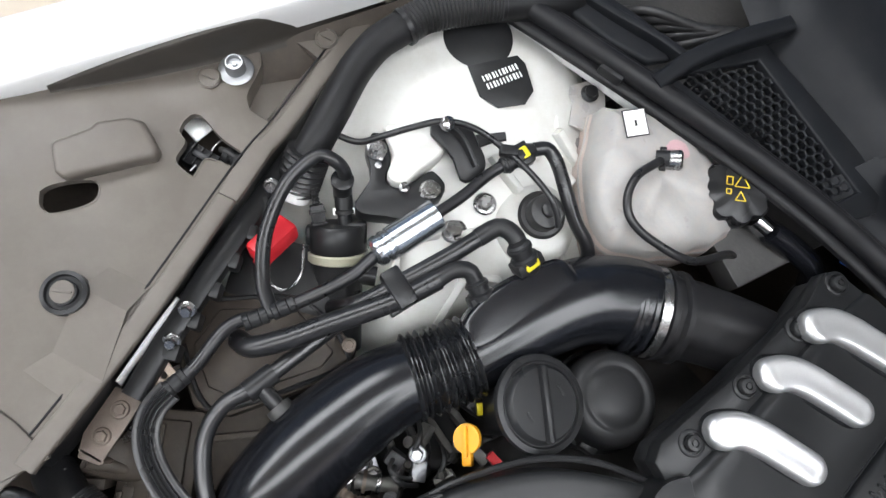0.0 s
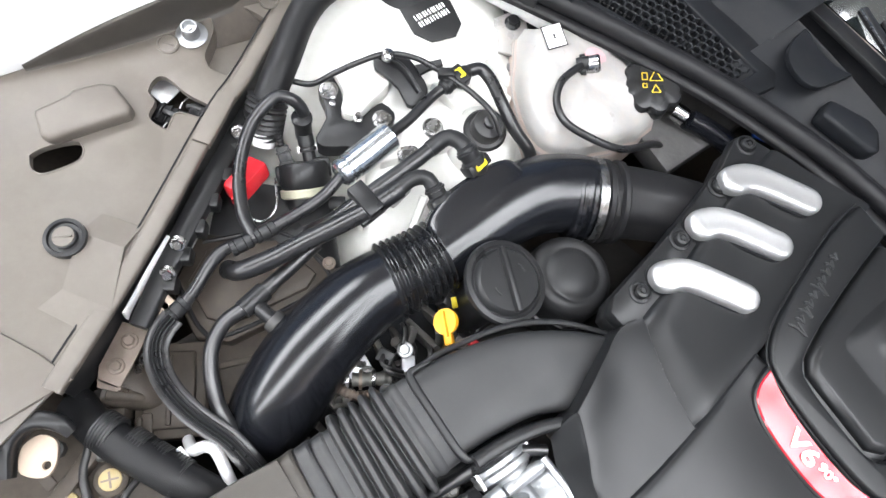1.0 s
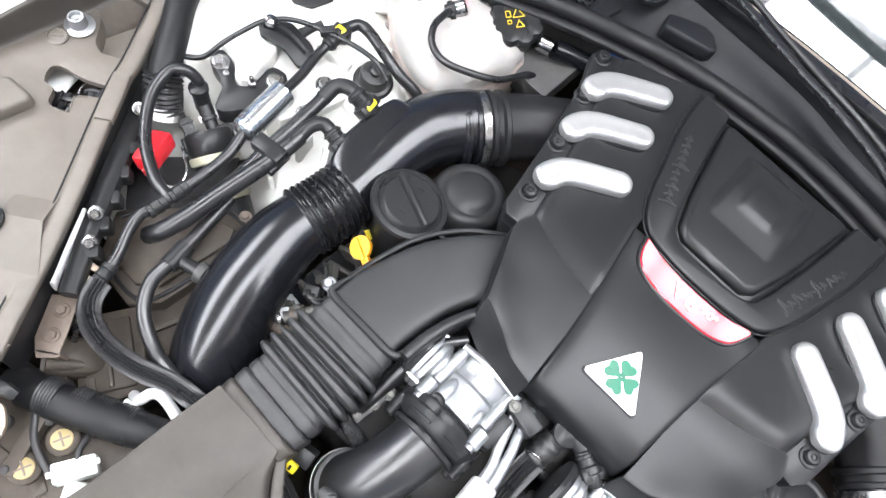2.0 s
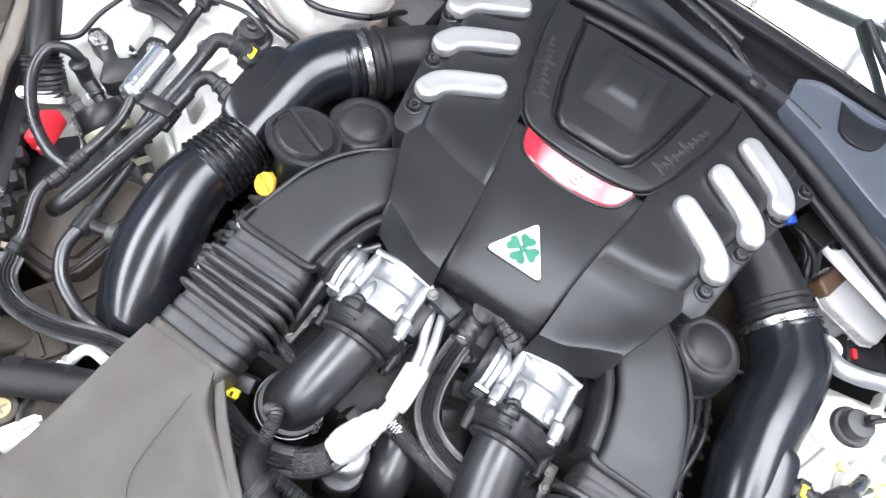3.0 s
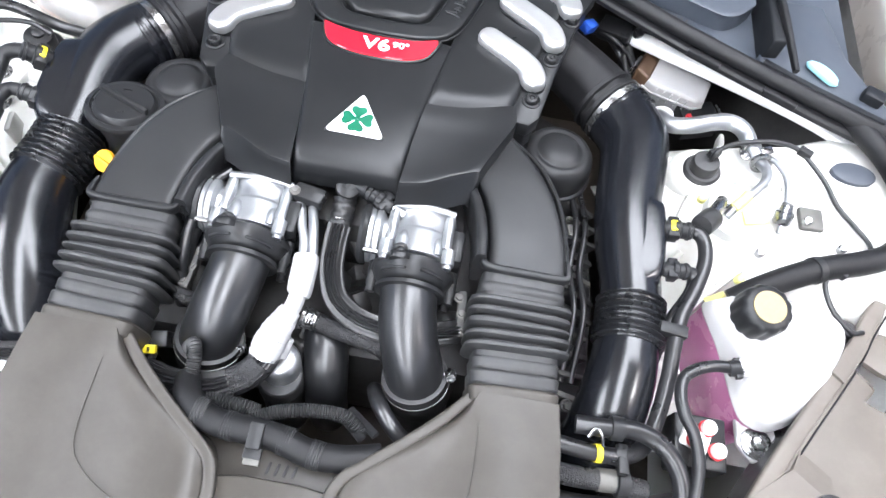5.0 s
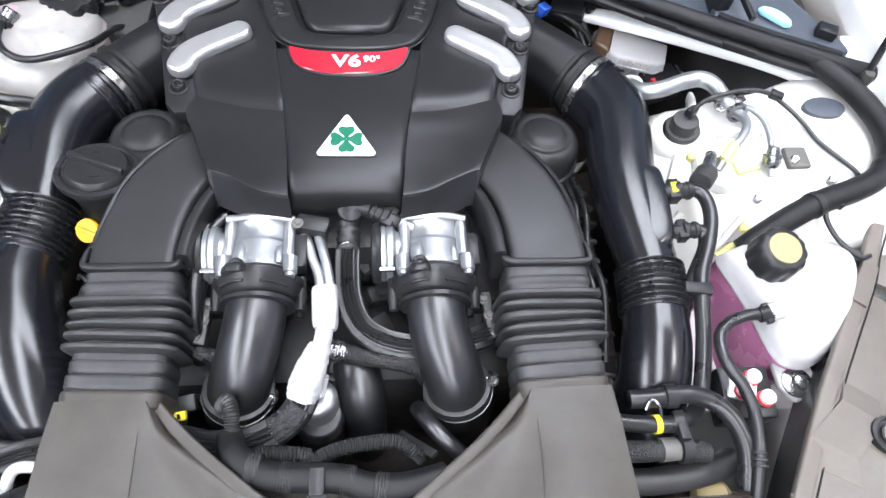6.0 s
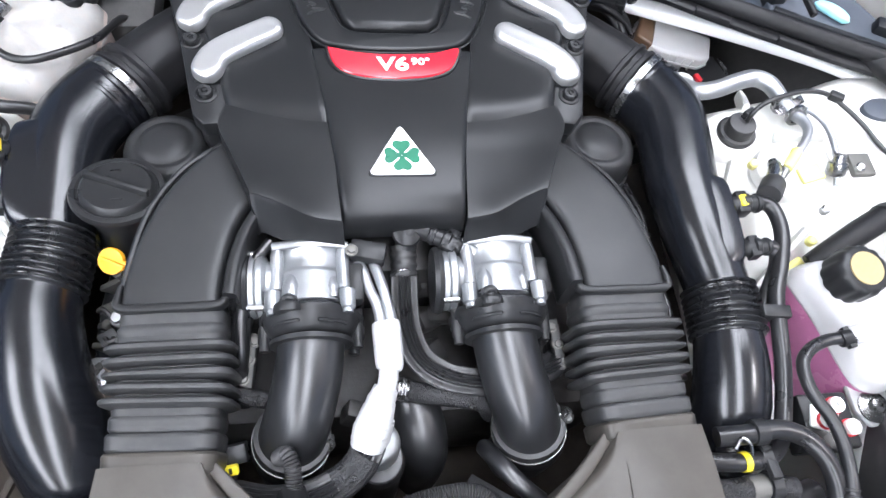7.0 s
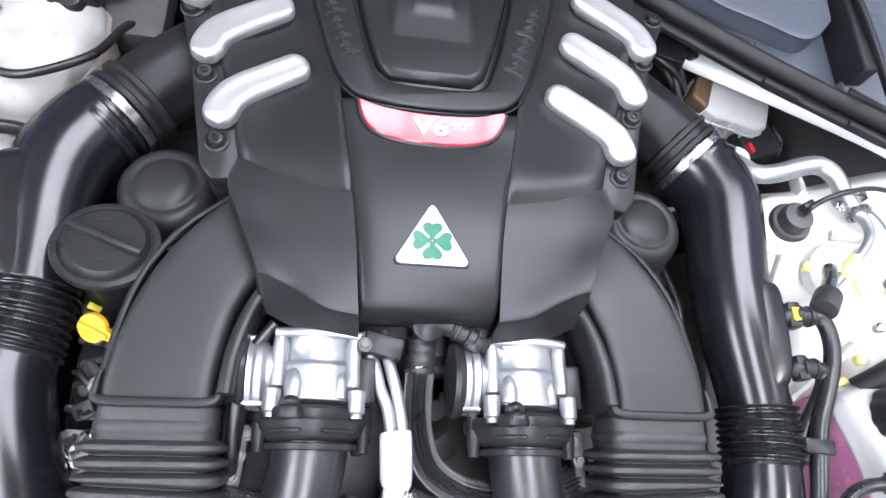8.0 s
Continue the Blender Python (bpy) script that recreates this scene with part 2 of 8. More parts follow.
BRAID = weave("braided_hose", (0.015, 0.015, 0.016), 0.33, 560, 1.0, 0.0014, 0.5)
PANEL = mat("grey_brown_trim_plastic", (0.104, 0.090, 0.076), 0.50, var=0.08, scale=5, grain=1000, bump=0.35, depth=0.0003, dust=0.10, dust_color=(0.36, 0.33, 0.29))
SHROUD = mat("dark_grey_shroud_plastic", (0.046, 0.0415, 0.036), 0.40, var=0.08, scale=5, grain=1000, bump=0.3, depth=0.0003, dust=0.06, spec=0.25)
COWL = mat("blue_grey_cowl_plastic", (0.046, 0.054, 0.068), 0.40, var=0.1, scale=6, grain=900, bump=0.3, depth=0.0003, dust=0.04, spec=0.3)
PAINT = mat("white_body_paint", (0.80, 0.80, 0.79), 0.28, var=0.02, scale=4, grain=80, bump=0.02, coat=0.8, rvar=0.05)
CAST = mat("white_painted_casting", (0.60, 0.60, 0.57), 0.40, var=0.06, scale=11, grain=160, bump=0.12, dust=0.35, dust_color=(0.42, 0.39, 0.33))
ALU = mat("cast_aluminium", (0.34, 0.35, 0.36), 0.40, 0.80, var=0.15, scale=28, grain=350, bump=0.45, rvar=0.12)
STEEL = mat("zinc_steel", (0.30, 0.30, 0.30), 0.26, 0.95, var=0.15, scale=60, grain=300, bump=0.1, rvar=0.1)
FILTER = mat("bright_filter_can", (0.52, 0.55, 0.58), 0.24, 0.95, var=0.05, scale=30, bump=0.0, rvar=0.02)
GREYMETAL = mat("grey_engine_metal", (0.105, 0.102, 0.094), 0.5, 0.3, var=0.3, scale=30, grain=300, bump=0.3)
AMBER = mat("yellow_print", (0.72, 0.52, 0.03), 0.5)
COWLDARK = mat("dark_cowl_plastic", (0.010, 0.011, 0.013), 0.42, var=0.15, scale=8, grain=900, bump=0.3, depth=0.0003, dust=0.02, spec=0.15)
BROWNED = mat("browned_plastic", (0.10, 0.058, 0.034), 0.4, var=0.3, scale=25, bump=0.1)
WIRE = mat("dull_wire", (0.16, 0.16, 0.155), 0.35, 0.9, var=0.3, scale=60)
CHROME = mat("bright_metal", (0.78, 0.79, 0.80), 0.16, 1.0, var=0.05, scale=30, bump=0.03, rvar=0.06)
SILVER = mat("satin_silver_paint", (0.57, 0.57, 0.57), 0.33, 0.80, var=0.03, scale=15, grain=900, bump=0.05, rvar=0.03)
SLEEVE = mat("white_silver_sleeve", (0.58, 0.58, 0.58), 0.40, 0.35, var=0.1, scale=40, grain=260, bump=0.3)
PRIMED = mat("pale_primed_steel", (0.34, 0.27, 0.21), 0.5, 0.3, var=0.2, scale=40, grain=300, bump=0.2, dust=0.15)
BRACKET = mat("primed_steel_bracket", (0.135, 0.105, 0.085), 0.5, 0.3, var=0.2, scale=40, grain=300, bump=0.2, dust=0.2)
MILKY = mat("milky_plastic", (0.42, 0.42, 0.42), 0.42, var=0.14, scale=18, grain=200, bump=0.1, subsurface=0.35, dust=0.14, dust_color=(0.54, 0.44, 0.40))
BOTTLE = mat("aged_milky_plastic", (0.33, 0.325, 0.315), 0.36, var=0.22, scale=22, grain=200, bump=0.35, subsurface=0.35, dust=0.35, dust_color=(0.46, 0.36, 0.28))
PINKED = mat("pink_stained_plastic", (0.50, 0.33, 0.35), 0.34, var=0.12, scale=20, grain=200, bump=0.1, subsurface=0.3)
SALMON = mat("peach_milky_plastic", (0.44, 0.375, 0.335), 0.42, var=0.15, scale=20, grain=200, bump=0.15, subsurface=0.3, dust=0.35, dust_color=(0.42, 0.26, 0.23))
COOLANT = mat("coolant_seen_through_plastic", (0.56, 0.20, 0.38), 0.25, var=0.15, scale=14, grain=200, bump=0.04)
RED = mat("red_enamel", (0.55, 0.012, 0.025), 0.08, var=0.02, scale=10, bump=0.0, rvar=0.02, coat=0.25, spec=0.45)
REDP = mat("red_plastic", (0.55, 0.02, 0.03), 0.4, var=0.1, scale=20)
WHITE = mat("white_enamel", (0.82, 0.82, 0.80), 0.3, var=0.02, bump=0.02)
GREEN = mat("green_enamel", (0.002, 0.105, 0.055), 0.35, var=0.05, scale=60, bump=0.02, spec=0.3)
YELLOW = mat("yellow_plastic", (0.64, 0.29, 0.006), 0.38, var=0.08, scale=40, bump=0.08)
LIME = mat("yellow_tape", (0.66, 0.63, 0.20), 0.5, var=0.08, scale=40)
LEMON = mat("lemon_plastic", (0.72, 0.60, 0.02), 0.38, var=0.06, scale=40, bump=0.05)
PALEBLUE = mat("pale_blue_plastic", (0.30, 0.62, 0.66), 0.35)
BLUE = mat("blue_plastic", (0.02, 0.08, 0.42), 0.4, var=0.1, scale=30)
CREAM = mat("cream_connector", (0.29, 0.225, 0.10), 0.45, var=0.15, scale=50, dust=0.1)
OLIVE = mat("olive_grey_ring", (0.36, 0.35, 0.26), 0.5, var=0.1, scale=40)
DARK = mat("dirty_dark_metal", (0.040, 0.039, 0.038), 0.55, 0.2, var=0.4, scale=25, grain=200, bump=0.4, dust=0.06)
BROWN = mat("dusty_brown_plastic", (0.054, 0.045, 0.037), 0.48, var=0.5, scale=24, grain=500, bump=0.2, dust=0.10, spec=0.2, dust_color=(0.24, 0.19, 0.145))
SCREEN = mat("tinted_windscreen", (0.02, 0.025, 0.025), 0.03, var=0.0, bump=0.0, rvar=0.0, coat=1.0)
PAVING = mat("pale_paving", (0.52, 0.45, 0.36), 0.7, var=0.12, scale=1.5, grain=60, bump=0.2, dust=0.2)
# emission of the added overhead panes
LIGHTPANE = glow("glowing_roof_pane", (0.95, 0.98, 1.0), PANE_GLOW)
SHEET = mat("pale_roof_sheet", (0.42, 0.42, 0.41), 0.7)
DIM = mat("dark_frame", (0.05, 0.05, 0.05), 0.6)

SCREEN.node_tree.nodes["Principled BSDF"].inputs["IOR"].default_value = 1.9
# ---- the setting ----
lone("ground", prism([(-60, -60), (60, -60), (60, 60), (-60, 60)], GROUND - 0.2, GROUND, 0), PAVING, "pale beige paved ground", "ground", kind="structure")

# canopy added out of view for light: a bright field above the screen, as mirrored there, and two glowing strips along
# the car, the left one standing in for bright sky
roof = thing("ceiling", (0, 0, 2.6), "pale roof sheet with white glowing panels between dark bars, added out of view", "ceiling", kind="structure")
panes, bars = bmesh.new(), bmesh.new()
for x0, x1, y0, y1, step in ((-0.30, 0.45, -9.9, 0.5, 1.3), (-3.35, -1.95, -9.9, 0.5, 1.3), *((-0.15 + 0.4 * k, 0.25 + 0.4 * k, 0.52, 1.62, 0.55) for k in range(6))):
    n_ = int(round((y1 - y0) / step))
    for j in range(n_):
        add(panes, box(x0 + 0.012, x1 - 0.012, y0 + j * step + 0.012, y0 + (j + 1) * step - 0.012, 2.60, 2.62, 0))
        add(bars, box(x0, x1, y0 + j * step - 0.012, y0 + j * step + 0.012, 2.575, 2.64, 0))
    for x in (x0, x1):
        add(bars, box(x - 0.012, x + 0.012, y0, y1, 2.57, 2.64, 0))
part("pane", panes, LIGHTPANE, roof)
part("bar", bars, DIM, roof)
part("sheet", box(-3.45, 2.28, -9.95, 2.25, 2.645, 2.665, 0), SHEET, roof)


def panel_z(x, y):
    return -0.045 - 0.118 * (y + 0.42)


# car body: wings, inner wings, floor of the bay, bonnet, screen
body = thing("car_body", (0, 0, GROUND), "white car body around an open engine bay", "car", kind="structure")
for s in (-1, 1):
    rows = []
    for y, x0, drop in ((-0.62, 0.80, -0.05), (-0.50, 0.845, -0.035), (-0.38, 0.838, -0.028), (-0.2, 0.828, -0.022), (0.0, 0.818, -0.018), (0.2, 0.815, -0.012), (0.5, 0.82, 0.0), (0.95, 0.84, 0.02)):
        rows.append([(s * x0, y, drop - 0.05), (s * x0, y, drop - 0.008), (s * (x0 + 0.012), y, drop), (s * (x0 + 0.05), y, drop + 0.002),
                     (s * (x0 + 0.09), y, drop - 0.022), (s * (x0 + 0.118), y, drop - 0.10), (s * (x0 + 0.125), y, drop - 0.35), (s * (x0 + 0.09), y, drop - 0.72)])
    part("wing", surf(rows, 5, 4, 0.002), PAINT, body)
    # inner wing, a sloping pressing below the trim: white on the right, brown on the left
    rows = [[(s * 0.82, y, -0.08), (s * 0.76, y, -0.14), (s * 0.66, y, -0.30), (s * 0.60, y, -0.55)] for y in (-0.60, -0.3, 0.0, 0.23)]
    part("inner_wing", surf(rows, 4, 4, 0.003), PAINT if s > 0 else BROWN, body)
    # rear run of the inner wing, coloured dark on both sides
    rows = [[(s * 0.80, y, -0.10), (s * 0.745, y, -0.15), (s * 0.65, y, -0.30), (s * 0.59, y, -0.55)] for y in (0.23, 0.36, 0.48, 0.60)]
    part("inner_wing_rear", surf(rows, 4, 4, 0.003), DARK, body, "dark rear run of the inner wing behind the suspension tower")
part("bulkhead", box(-0.80, 0.80, 0.55, 0.57, -0.6, -0.08, 0.004), BROWN, body)
part("undertray", box(-0.82, 0.82, -0.66, 0.6, -0.62, -0.58, 0.004), BROWN, body)
part("front_panel", box(-0.80, 0.80, -0.68, -0.64, -0.62, -0.08, 0.004), BROWN, body)
rows = [[(x, 0.70 + 0.03 * abs(x), 0.14), (x, 0.71 + 0.03 * abs(x), 0.40), (x, 0.72 + 0.02 * abs(x), 0.75), (x, 0.73 + 0.02 * x * x, 1.12)] for x in (-0.8, -0.4, 0.0, 0.4, 0.8)]
part("bonnet", surf(rows, 5, 5, 0.02), BLACK, body, "raised bonnet with a dark underside")

# windscreen and its black lower edge
rows = [[(x, 0.66 - 0.20 * x * x, -0.045), (x, 0.82 - 0.20 * x * x, 0.04), (x, 1.25 - 0.18 * x * x, 0.28), (x, 1.6 - 0.16 * x * x, 0.47)] for x in (-0.8, -0.4, 0.0, 0.4, 0.8)]
tagged(part("windscreen", surf(rows, 5, 4, 0.005), SCREEN), "dark windscreen glass mirroring the white roof", "windscreen", kind="structure")
# ---- engine cover ----
cover = thing("engine_cover", (0, 0.12, -0.06), "satin black plastic engine cover with silver fingers", "engine cover")
ridge = []
for y, half, z in ((-0.080, 0.066, -0.052), (-0.0795, 0.067, -0.030), (-0.073, 0.068, -0.012), (-0.058, 0.0695, -0.003), (-0.03, 0.072, 0.000), (0.02, 0.078, 0.000), (0.07, 0.085, -0.003), (0.12, 0.0935, -0.006), (0.150, 0.0985, -0.0065), (0.166, 0.1015, -0.012), (0.172, 0.1020, -0.046), (0.2, 0.108, -0.048), (0.30, 0.128, -0.050), (0.41, 0.150, -0.052)):
    dip = 0.004 if y < 0.1 else 0.001
    ridge.append([(-half - 0.006, y, z - 0.030), (-half - 0.001, y, z - 0.006), (-half + 0.006, y, z), (-half * 0.5, y, z + dip * 0.4), (0, y, z + dip * 0.5), (half * 0.5, y, z + dip * 0.4), (half - 0.006, y, z), (half + 0.001, y, z - 0.006), (half + 0.006, y, z - 0.030)])
part("centre_panel", surf(ridge, 3, 4, 0.003), COVER, cover)
for s in (-1, 1):
    lobe = [
        [(0.083, 0.049, -0.0055), (0.12, 0.055, -0.009), (0.160, 0.066, -0.012), (0.198, 0.081, -0.016), (0.203, 0.082, -0.020), (0.205, 0.080, -0.060)],
        [(0.0800, 0.030, -0.005), (0.119, 0.035, -0.0085), (0.163, 0.043, -0.0115), (0.203, 0.052, -0.013), (0.208, 0.052, -0.018), (0.210, 0.052, -0.060)],
        [(0.0765, 0.005, -0.0055), (0.115, 0.008, -0.0085), (0.155, 0.012, -0.010), (0.189, 0.016, -0.009), (0.194, 0.016, -0.014), (0.197, 0.015, -0.058)],
        [(0.0730, -0.040, -0.0050), (0.108, -0.036, -0.006), (0.145, -0.024, -0.006), (0.176, -0.014, -0.0045), (0.181, -0.015, -0.010), (0.184, -0.016, -0.055)],
        [(0.0700, -0.078, -0.0040), (0.103, -0.072, -0.002), (0.135, -0.055, -0.003), (0.164, -0.043, -0.002), (0.169, -0.045, -0.008), (0.172, -0.046, -0.052)],
        [(0.0695, -0.0825, -0.0060), (0.102, -0.0775, -0.004), (0.134, -0.0605, -0.005), (0.163, -0.048, -0.004), (0.168, -0.050, -0.010), (0.171, -0.051, -0.050)],
        [(0.0685, -0.0865, -0.013), (0.101, -0.083, -0.013), (0.133, -0.068, -0.013), (0.162, -0.055, -0.012), (0.167, -0.056, -0.017), (0.170, -0.057, -0.050)],
        [(0.067, -0.098, -0.038), (0.098, -0.096, -0.038), (0.130, -0.089, -0.037), (0.155, -0.078, -0.036), (0.160, -0.077, -0.040), (0.165, -0.074, -0.050)],
    ]
    joint = [(0.082, 0.0490, -0.0055), (0.12, 0.0555, -0.0105), (0.16, 0.0668, -0.0135), (0.199, 0.0820, -0.0170)]
    part("panel_joint", tube(flip(joint, s), 0.0009, 6, 0.006), COVER, cover)
    part("front_lobe", surf(lobe, 4, 4, 0.003, s < 0), COVER, cover)
    side = [
        [(0.082, 0.0495, -0.018), (0.083, 0.050, -0.011), (0.12, 0.056, -0.015), (0.16, 0.067, -0.018), (0.197, 0.082, -0.021), (0.205, 0.083, -0.036)],
        [(0.086, 0.075, -0.014), (0.088, 0.075, -0.006), (0.125, 0.082, -0.010), (0.165, 0.091, -0.014), (0.201, 0.101, -0.018), (0.210, 0.102, -0.036)],
        [(0.094, 0.13, -0.018), (0.096, 0.13, -0.009), (0.13, 0.13, -0.014), (0.17, 0.13, -0.017), (0.207, 0.13, -0.017), (0.216, 0.13, -0.036)],
        [(0.111, 0.22, -0.018), (0.113, 0.22, -0.012), (0.15, 0.22, -0.021), (0.19, 0.22, -0.022), (0.230, 0.21, -0.016), (0.238, 0.21, -0.036)],
        [(0.127, 0.30, -0.020), (0.129, 0.30, -0.014), (0.165, 0.30, -0.021), (0.205, 0.30, -0.022), (0.252, 0.29, -0.016), (0.260, 0.29, -0.036)],
        [(0.148, 0.428, -0.030), (0.150, 0.428, -0.022), (0.185, 0.412, -0.024), (0.225, 0.392, -0.024), (0.268, 0.371, -0.020), (0.276, 0.368, -0.036)],
    ]
    part("side_panel", surf(side, 4, 4, 0.003, s < 0), COVER, cover)
    edge = [(0.203, 0.062), (0.227, 0.060), (0.240, 0.075), (0.262, 0.185), (0.292, 0.300), (0.311, 0.340), (0.306, 0.354), (0.290, 0.362), (0.266, 0.373), (0.250, 0.290), (0.228, 0.210), (0.206, 0.125), (0.198, 0.075)]
    rail = part("flange", prism(flip(edge, s), -0.050, -0.024, 0.003), COVER, cover)
    skirt = [(0.205, 0.064), (0.226, 0.063), (0.237, 0.078), (0.258, 0.187), (0.288, 0.302), (0.306, 0.342), (0.288, 0.359), (0.264, 0.370), (0.247, 0.290), (0.205, 0.125)]
    part("skirt", prism(flip(skirt, s), -0.085, -0.0505, 0.002), BLACK, rail)
    for x, y in ((0.226, 0.104), (0.248, 0.186), (0.273, 0.273), (0.295, 0.344)):
        boss = part("boss", lathe([(0.0140, -0.026), (0.0138, -0.0225), (0.0125, -0.0215), (0.0108, -0.0215), (0.0104, -0.0235)], aim((s * x, y, 0))), COVER, cover)
        part("bolt", add(lathe([(0.0088, -0.0235), (0.0088, -0.0185), (0.0074, -0.0165), (0.0042, -0.0160), (0.0036, -0.0178)], aim((s * x, y, 0)), 20), lathe([(0.0032, -0.0180), (0.0028, -0.0160), (0.0015, -0.0160)], aim((s * x, y, 0)), 6)), BLACK, boss)
    for ox, oy in ((0.0, 0.0), (0.0235, 0.080), (0.0445, 0.153)):
        line = [(x + ox, y + oy) for x, y in ((0.139, 0.2075), (0.157, 0.196), (0.181, 0.1805), (0.202, 0.166), (0.2165, 0.1515), (0.2235, 0.134), (0.2240, 0.1155))]
        pts = [(s * x, y, -0.0165 + 0.003 * k / 6, 0.0345 + 0.004 * k / 6, 0.025) for k, (x, y) in enumerate(line)]
        part("finger", sweep(pts, 2.8, 44, 5, 0.002, round_ends=True, dish=0.0026), SILVER, cover, "satin silver raised finger")
        pts = [(s * x, y, -0.0225, 0.0395 + 0.004 * k / 6, 0.017) for k, (x, y) in enumerate(line)]
        part("finger_rim", sweep(pts, 2.4, 20, 5, 0.004, round_ends=True), COVER, cover)

# rear inset: raised ledge, recessed pan, square emblem
out = [(-0.158, 0.405), (-0.150, 0.340), (-0.128, 0.255), (-0.110, 0.200), (-0.088, 0.170), (-0.055, 0.160), (0, 0.157), (0.055, 0.160), (0.088, 0.170), (0.110, 0.200), (0.128, 0.255), (0.150, 0.340), (0.158, 0.405)]
inn = [(0.112, 0.405), (0.100, 0.335), (0.085, 0.265), (0.070, 0.212), (0.056, 0.192), (0.03, 0.1865), (0, 0.186), (-0.03, 0.1865), (-0.056, 0.192), (-0.070, 0.212), (-0.085, 0.265), (-0.100, 0.335), (-0.112, 0.405)]
out, inn = [tuple(q) for q in spline(out, 4)], [tuple(q) for q in spline(inn, 4)]
tilt = lambda x, y: -0.03 * (y - 0.16)
part("rear_ledge", prism(out + inn, -0.046, -0.001, 0.0045, zmap=tilt, seg=4), COVER, cover)
groove = [(x * 1.03, y - 0.004) for x, y in out]
part("ledge_seam", tube([(x, y, -0.0035 + tilt(x, y)) for x, y in groove], 0.0012, 8, 0.006), COVER, cover)
part("rear_pan", prism(inn, -0.046, -0.0165, 0.001, zmap=tilt), COVER, cover)
pan = [(-0.107, 0.402), (-0.094, 0.333), (-0.079, 0.264), (-0.063, 0.213), (-0.048, 0.199), (0.048, 0.199), (0.063, 0.213), (0.079, 0.264), (0.094, 0.333), (0.107, 0.402)]
part("pan_plate", prism(pan, -0.0400, -0.0050, 0.012, zmap=tilt, seg=6), COVER, cover)
ease = lambda v: max(0.0, min(1.0, v)) ** 2 * (3 - 2 * max(0.0, min(1.0, v)))
rows = []
for k in range(48):
    y = 0.232 + 0.158 * k / 47
    rows.append([(x, y, -0.0062 + tilt(x, y) + (0.0080 * ease((0.062 - abs(x)) / 0.020) * ease((0.382 - y) / 0.014) * ease((y - 0.236) / 0.085) + 0.0022 * ease((0.030 - abs(x)) / 0.009) * ease((y - 0.286) / 0.018) * ease((0.355 - y) / 0.03))) for x in (-0.064 + 0.128 * j / 48 for j in range(49))])
part("pan_mound", surf(rows, 1, 1, 0.002), COVER, cover)
rng = random.Random(4)
for s in (-1, 1):
    d = Vector((0.040 * s, 0.125, 0)).normalized()
    for k in range(10):
        c = Vector((s * 0.098, 0.215, -0.0005)) + d * (0.012 * k)
        hgt = (0.018, 0.008, 0.014, 0.008, 0.007, 0.018, 0.008, 0.009, 0.008, 0.007)[k]
        a = Vector((d.y, -d.x, 0)) * (-s)
        p = [c - a * hgt * 0.4 + Vector((0, 0, tilt(0, c.y))), c + a * hgt * 0.1 + d * 0.003 + Vector((0, 0, tilt(0, c.y))), c + a * hgt * 0.9 + d * 0.002 + Vector((0, 0, tilt(0, c.y))), c + a * 0.001 + d * 0.009 + Vector((0, 0, tilt(0, c.y)))]
        part("script_stroke", tube([tuple(v) for v in p], 0.0018, 6, 0.002), PIPE, cover)

# red badge with its lettering
arc = [(-0.0815, 0.1575), (-0.0765, 0.138), (-0.066, 0.124), (-0.045, 0.1155), (-0.02, 0.1125), (0, 0.112), (0.02, 0.1125), (0.045, 0.1155), (0.066, 0.124), (0.0765, 0.138), (0.0815, 0.1575), (0.055, 0.1505), (0.028, 0.1475), (0, 0.1465), (-0.028, 0.1475), (-0.055, 0.1505)]
lean = lambda x, y: -0.003 + 0.10 * (y - 0.135)
arc = [tuple(q) for q in spline(arc + arc[:1], 3)[:-1]]
badge = part("red_badge", prism(arc, -0.006, 0.0045, 0.0012, zmap=lean, seg=1), RED, cover, "glossy red enamel badge", 20)
part("badge_rim", prism([(x * 1.045, 0.137 + (y - 0.137) * 1.13) for x, y in arc], -0.009, 0.0025, 0.002, zmap=lean), COVER, cover)
lettering("V6", 0.026, aim((-0.002, 0.130, 0.0022), (0, -0.1, 1)) @ Matrix.Diagonal((1.35, 1, 1, 1)), WHITE, badge, "white lettering")
lettering("90°", 0.013, aim((0.032, 0.1345, 0.0024), (0, -0.1, 1)) @ Matrix.Diagonal((1.3, 1, 1, 1)), WHITE, badge, "small white lettering")

# clover triangle
tri = [(0, 0.0365), (-0.0035, 0.0335), (-0.0365, -0.0235), (-0.0355, -0.0275), (-0.032, -0.029), (0.032, -0.029), (0.0355, -0.0275), (0.0365, -0.0235), (0.0035, 0.0335)]
emblem = part("triangle_badge", prism([(x, y) for x, y in tri], -0.001, 0.0045, 0.0008, seg=1), WHITE, cover, "white triangular badge", 20)
part("badge_edge", prism([(x * 1.06, 0.0 + y * 1.06) for x, y in tri], -0.001, 0.0035, 0.001), BLACK, cover)
half = [(0.0022, 0.0006), (0.0034, 0.0052), (0.0072, 0.0090), (0.0100, 0.0125), (0.0104, 0.0158), (0.0088, 0.0190), (0.0058, 0.0202), (0.0028, 0.0196)]
leaf = half + [(0, 0.0184)] + [(-x, y) for x, y in reversed(half)]
for k in range(4):
    part("clover_leaf", prism(leaf, 0.0043, 0.0054, 0.0002, pose(0, -0.004, 0, 0, 0, 90 * k)), GREEN, emblem, "green enamel clover leaf", 20)
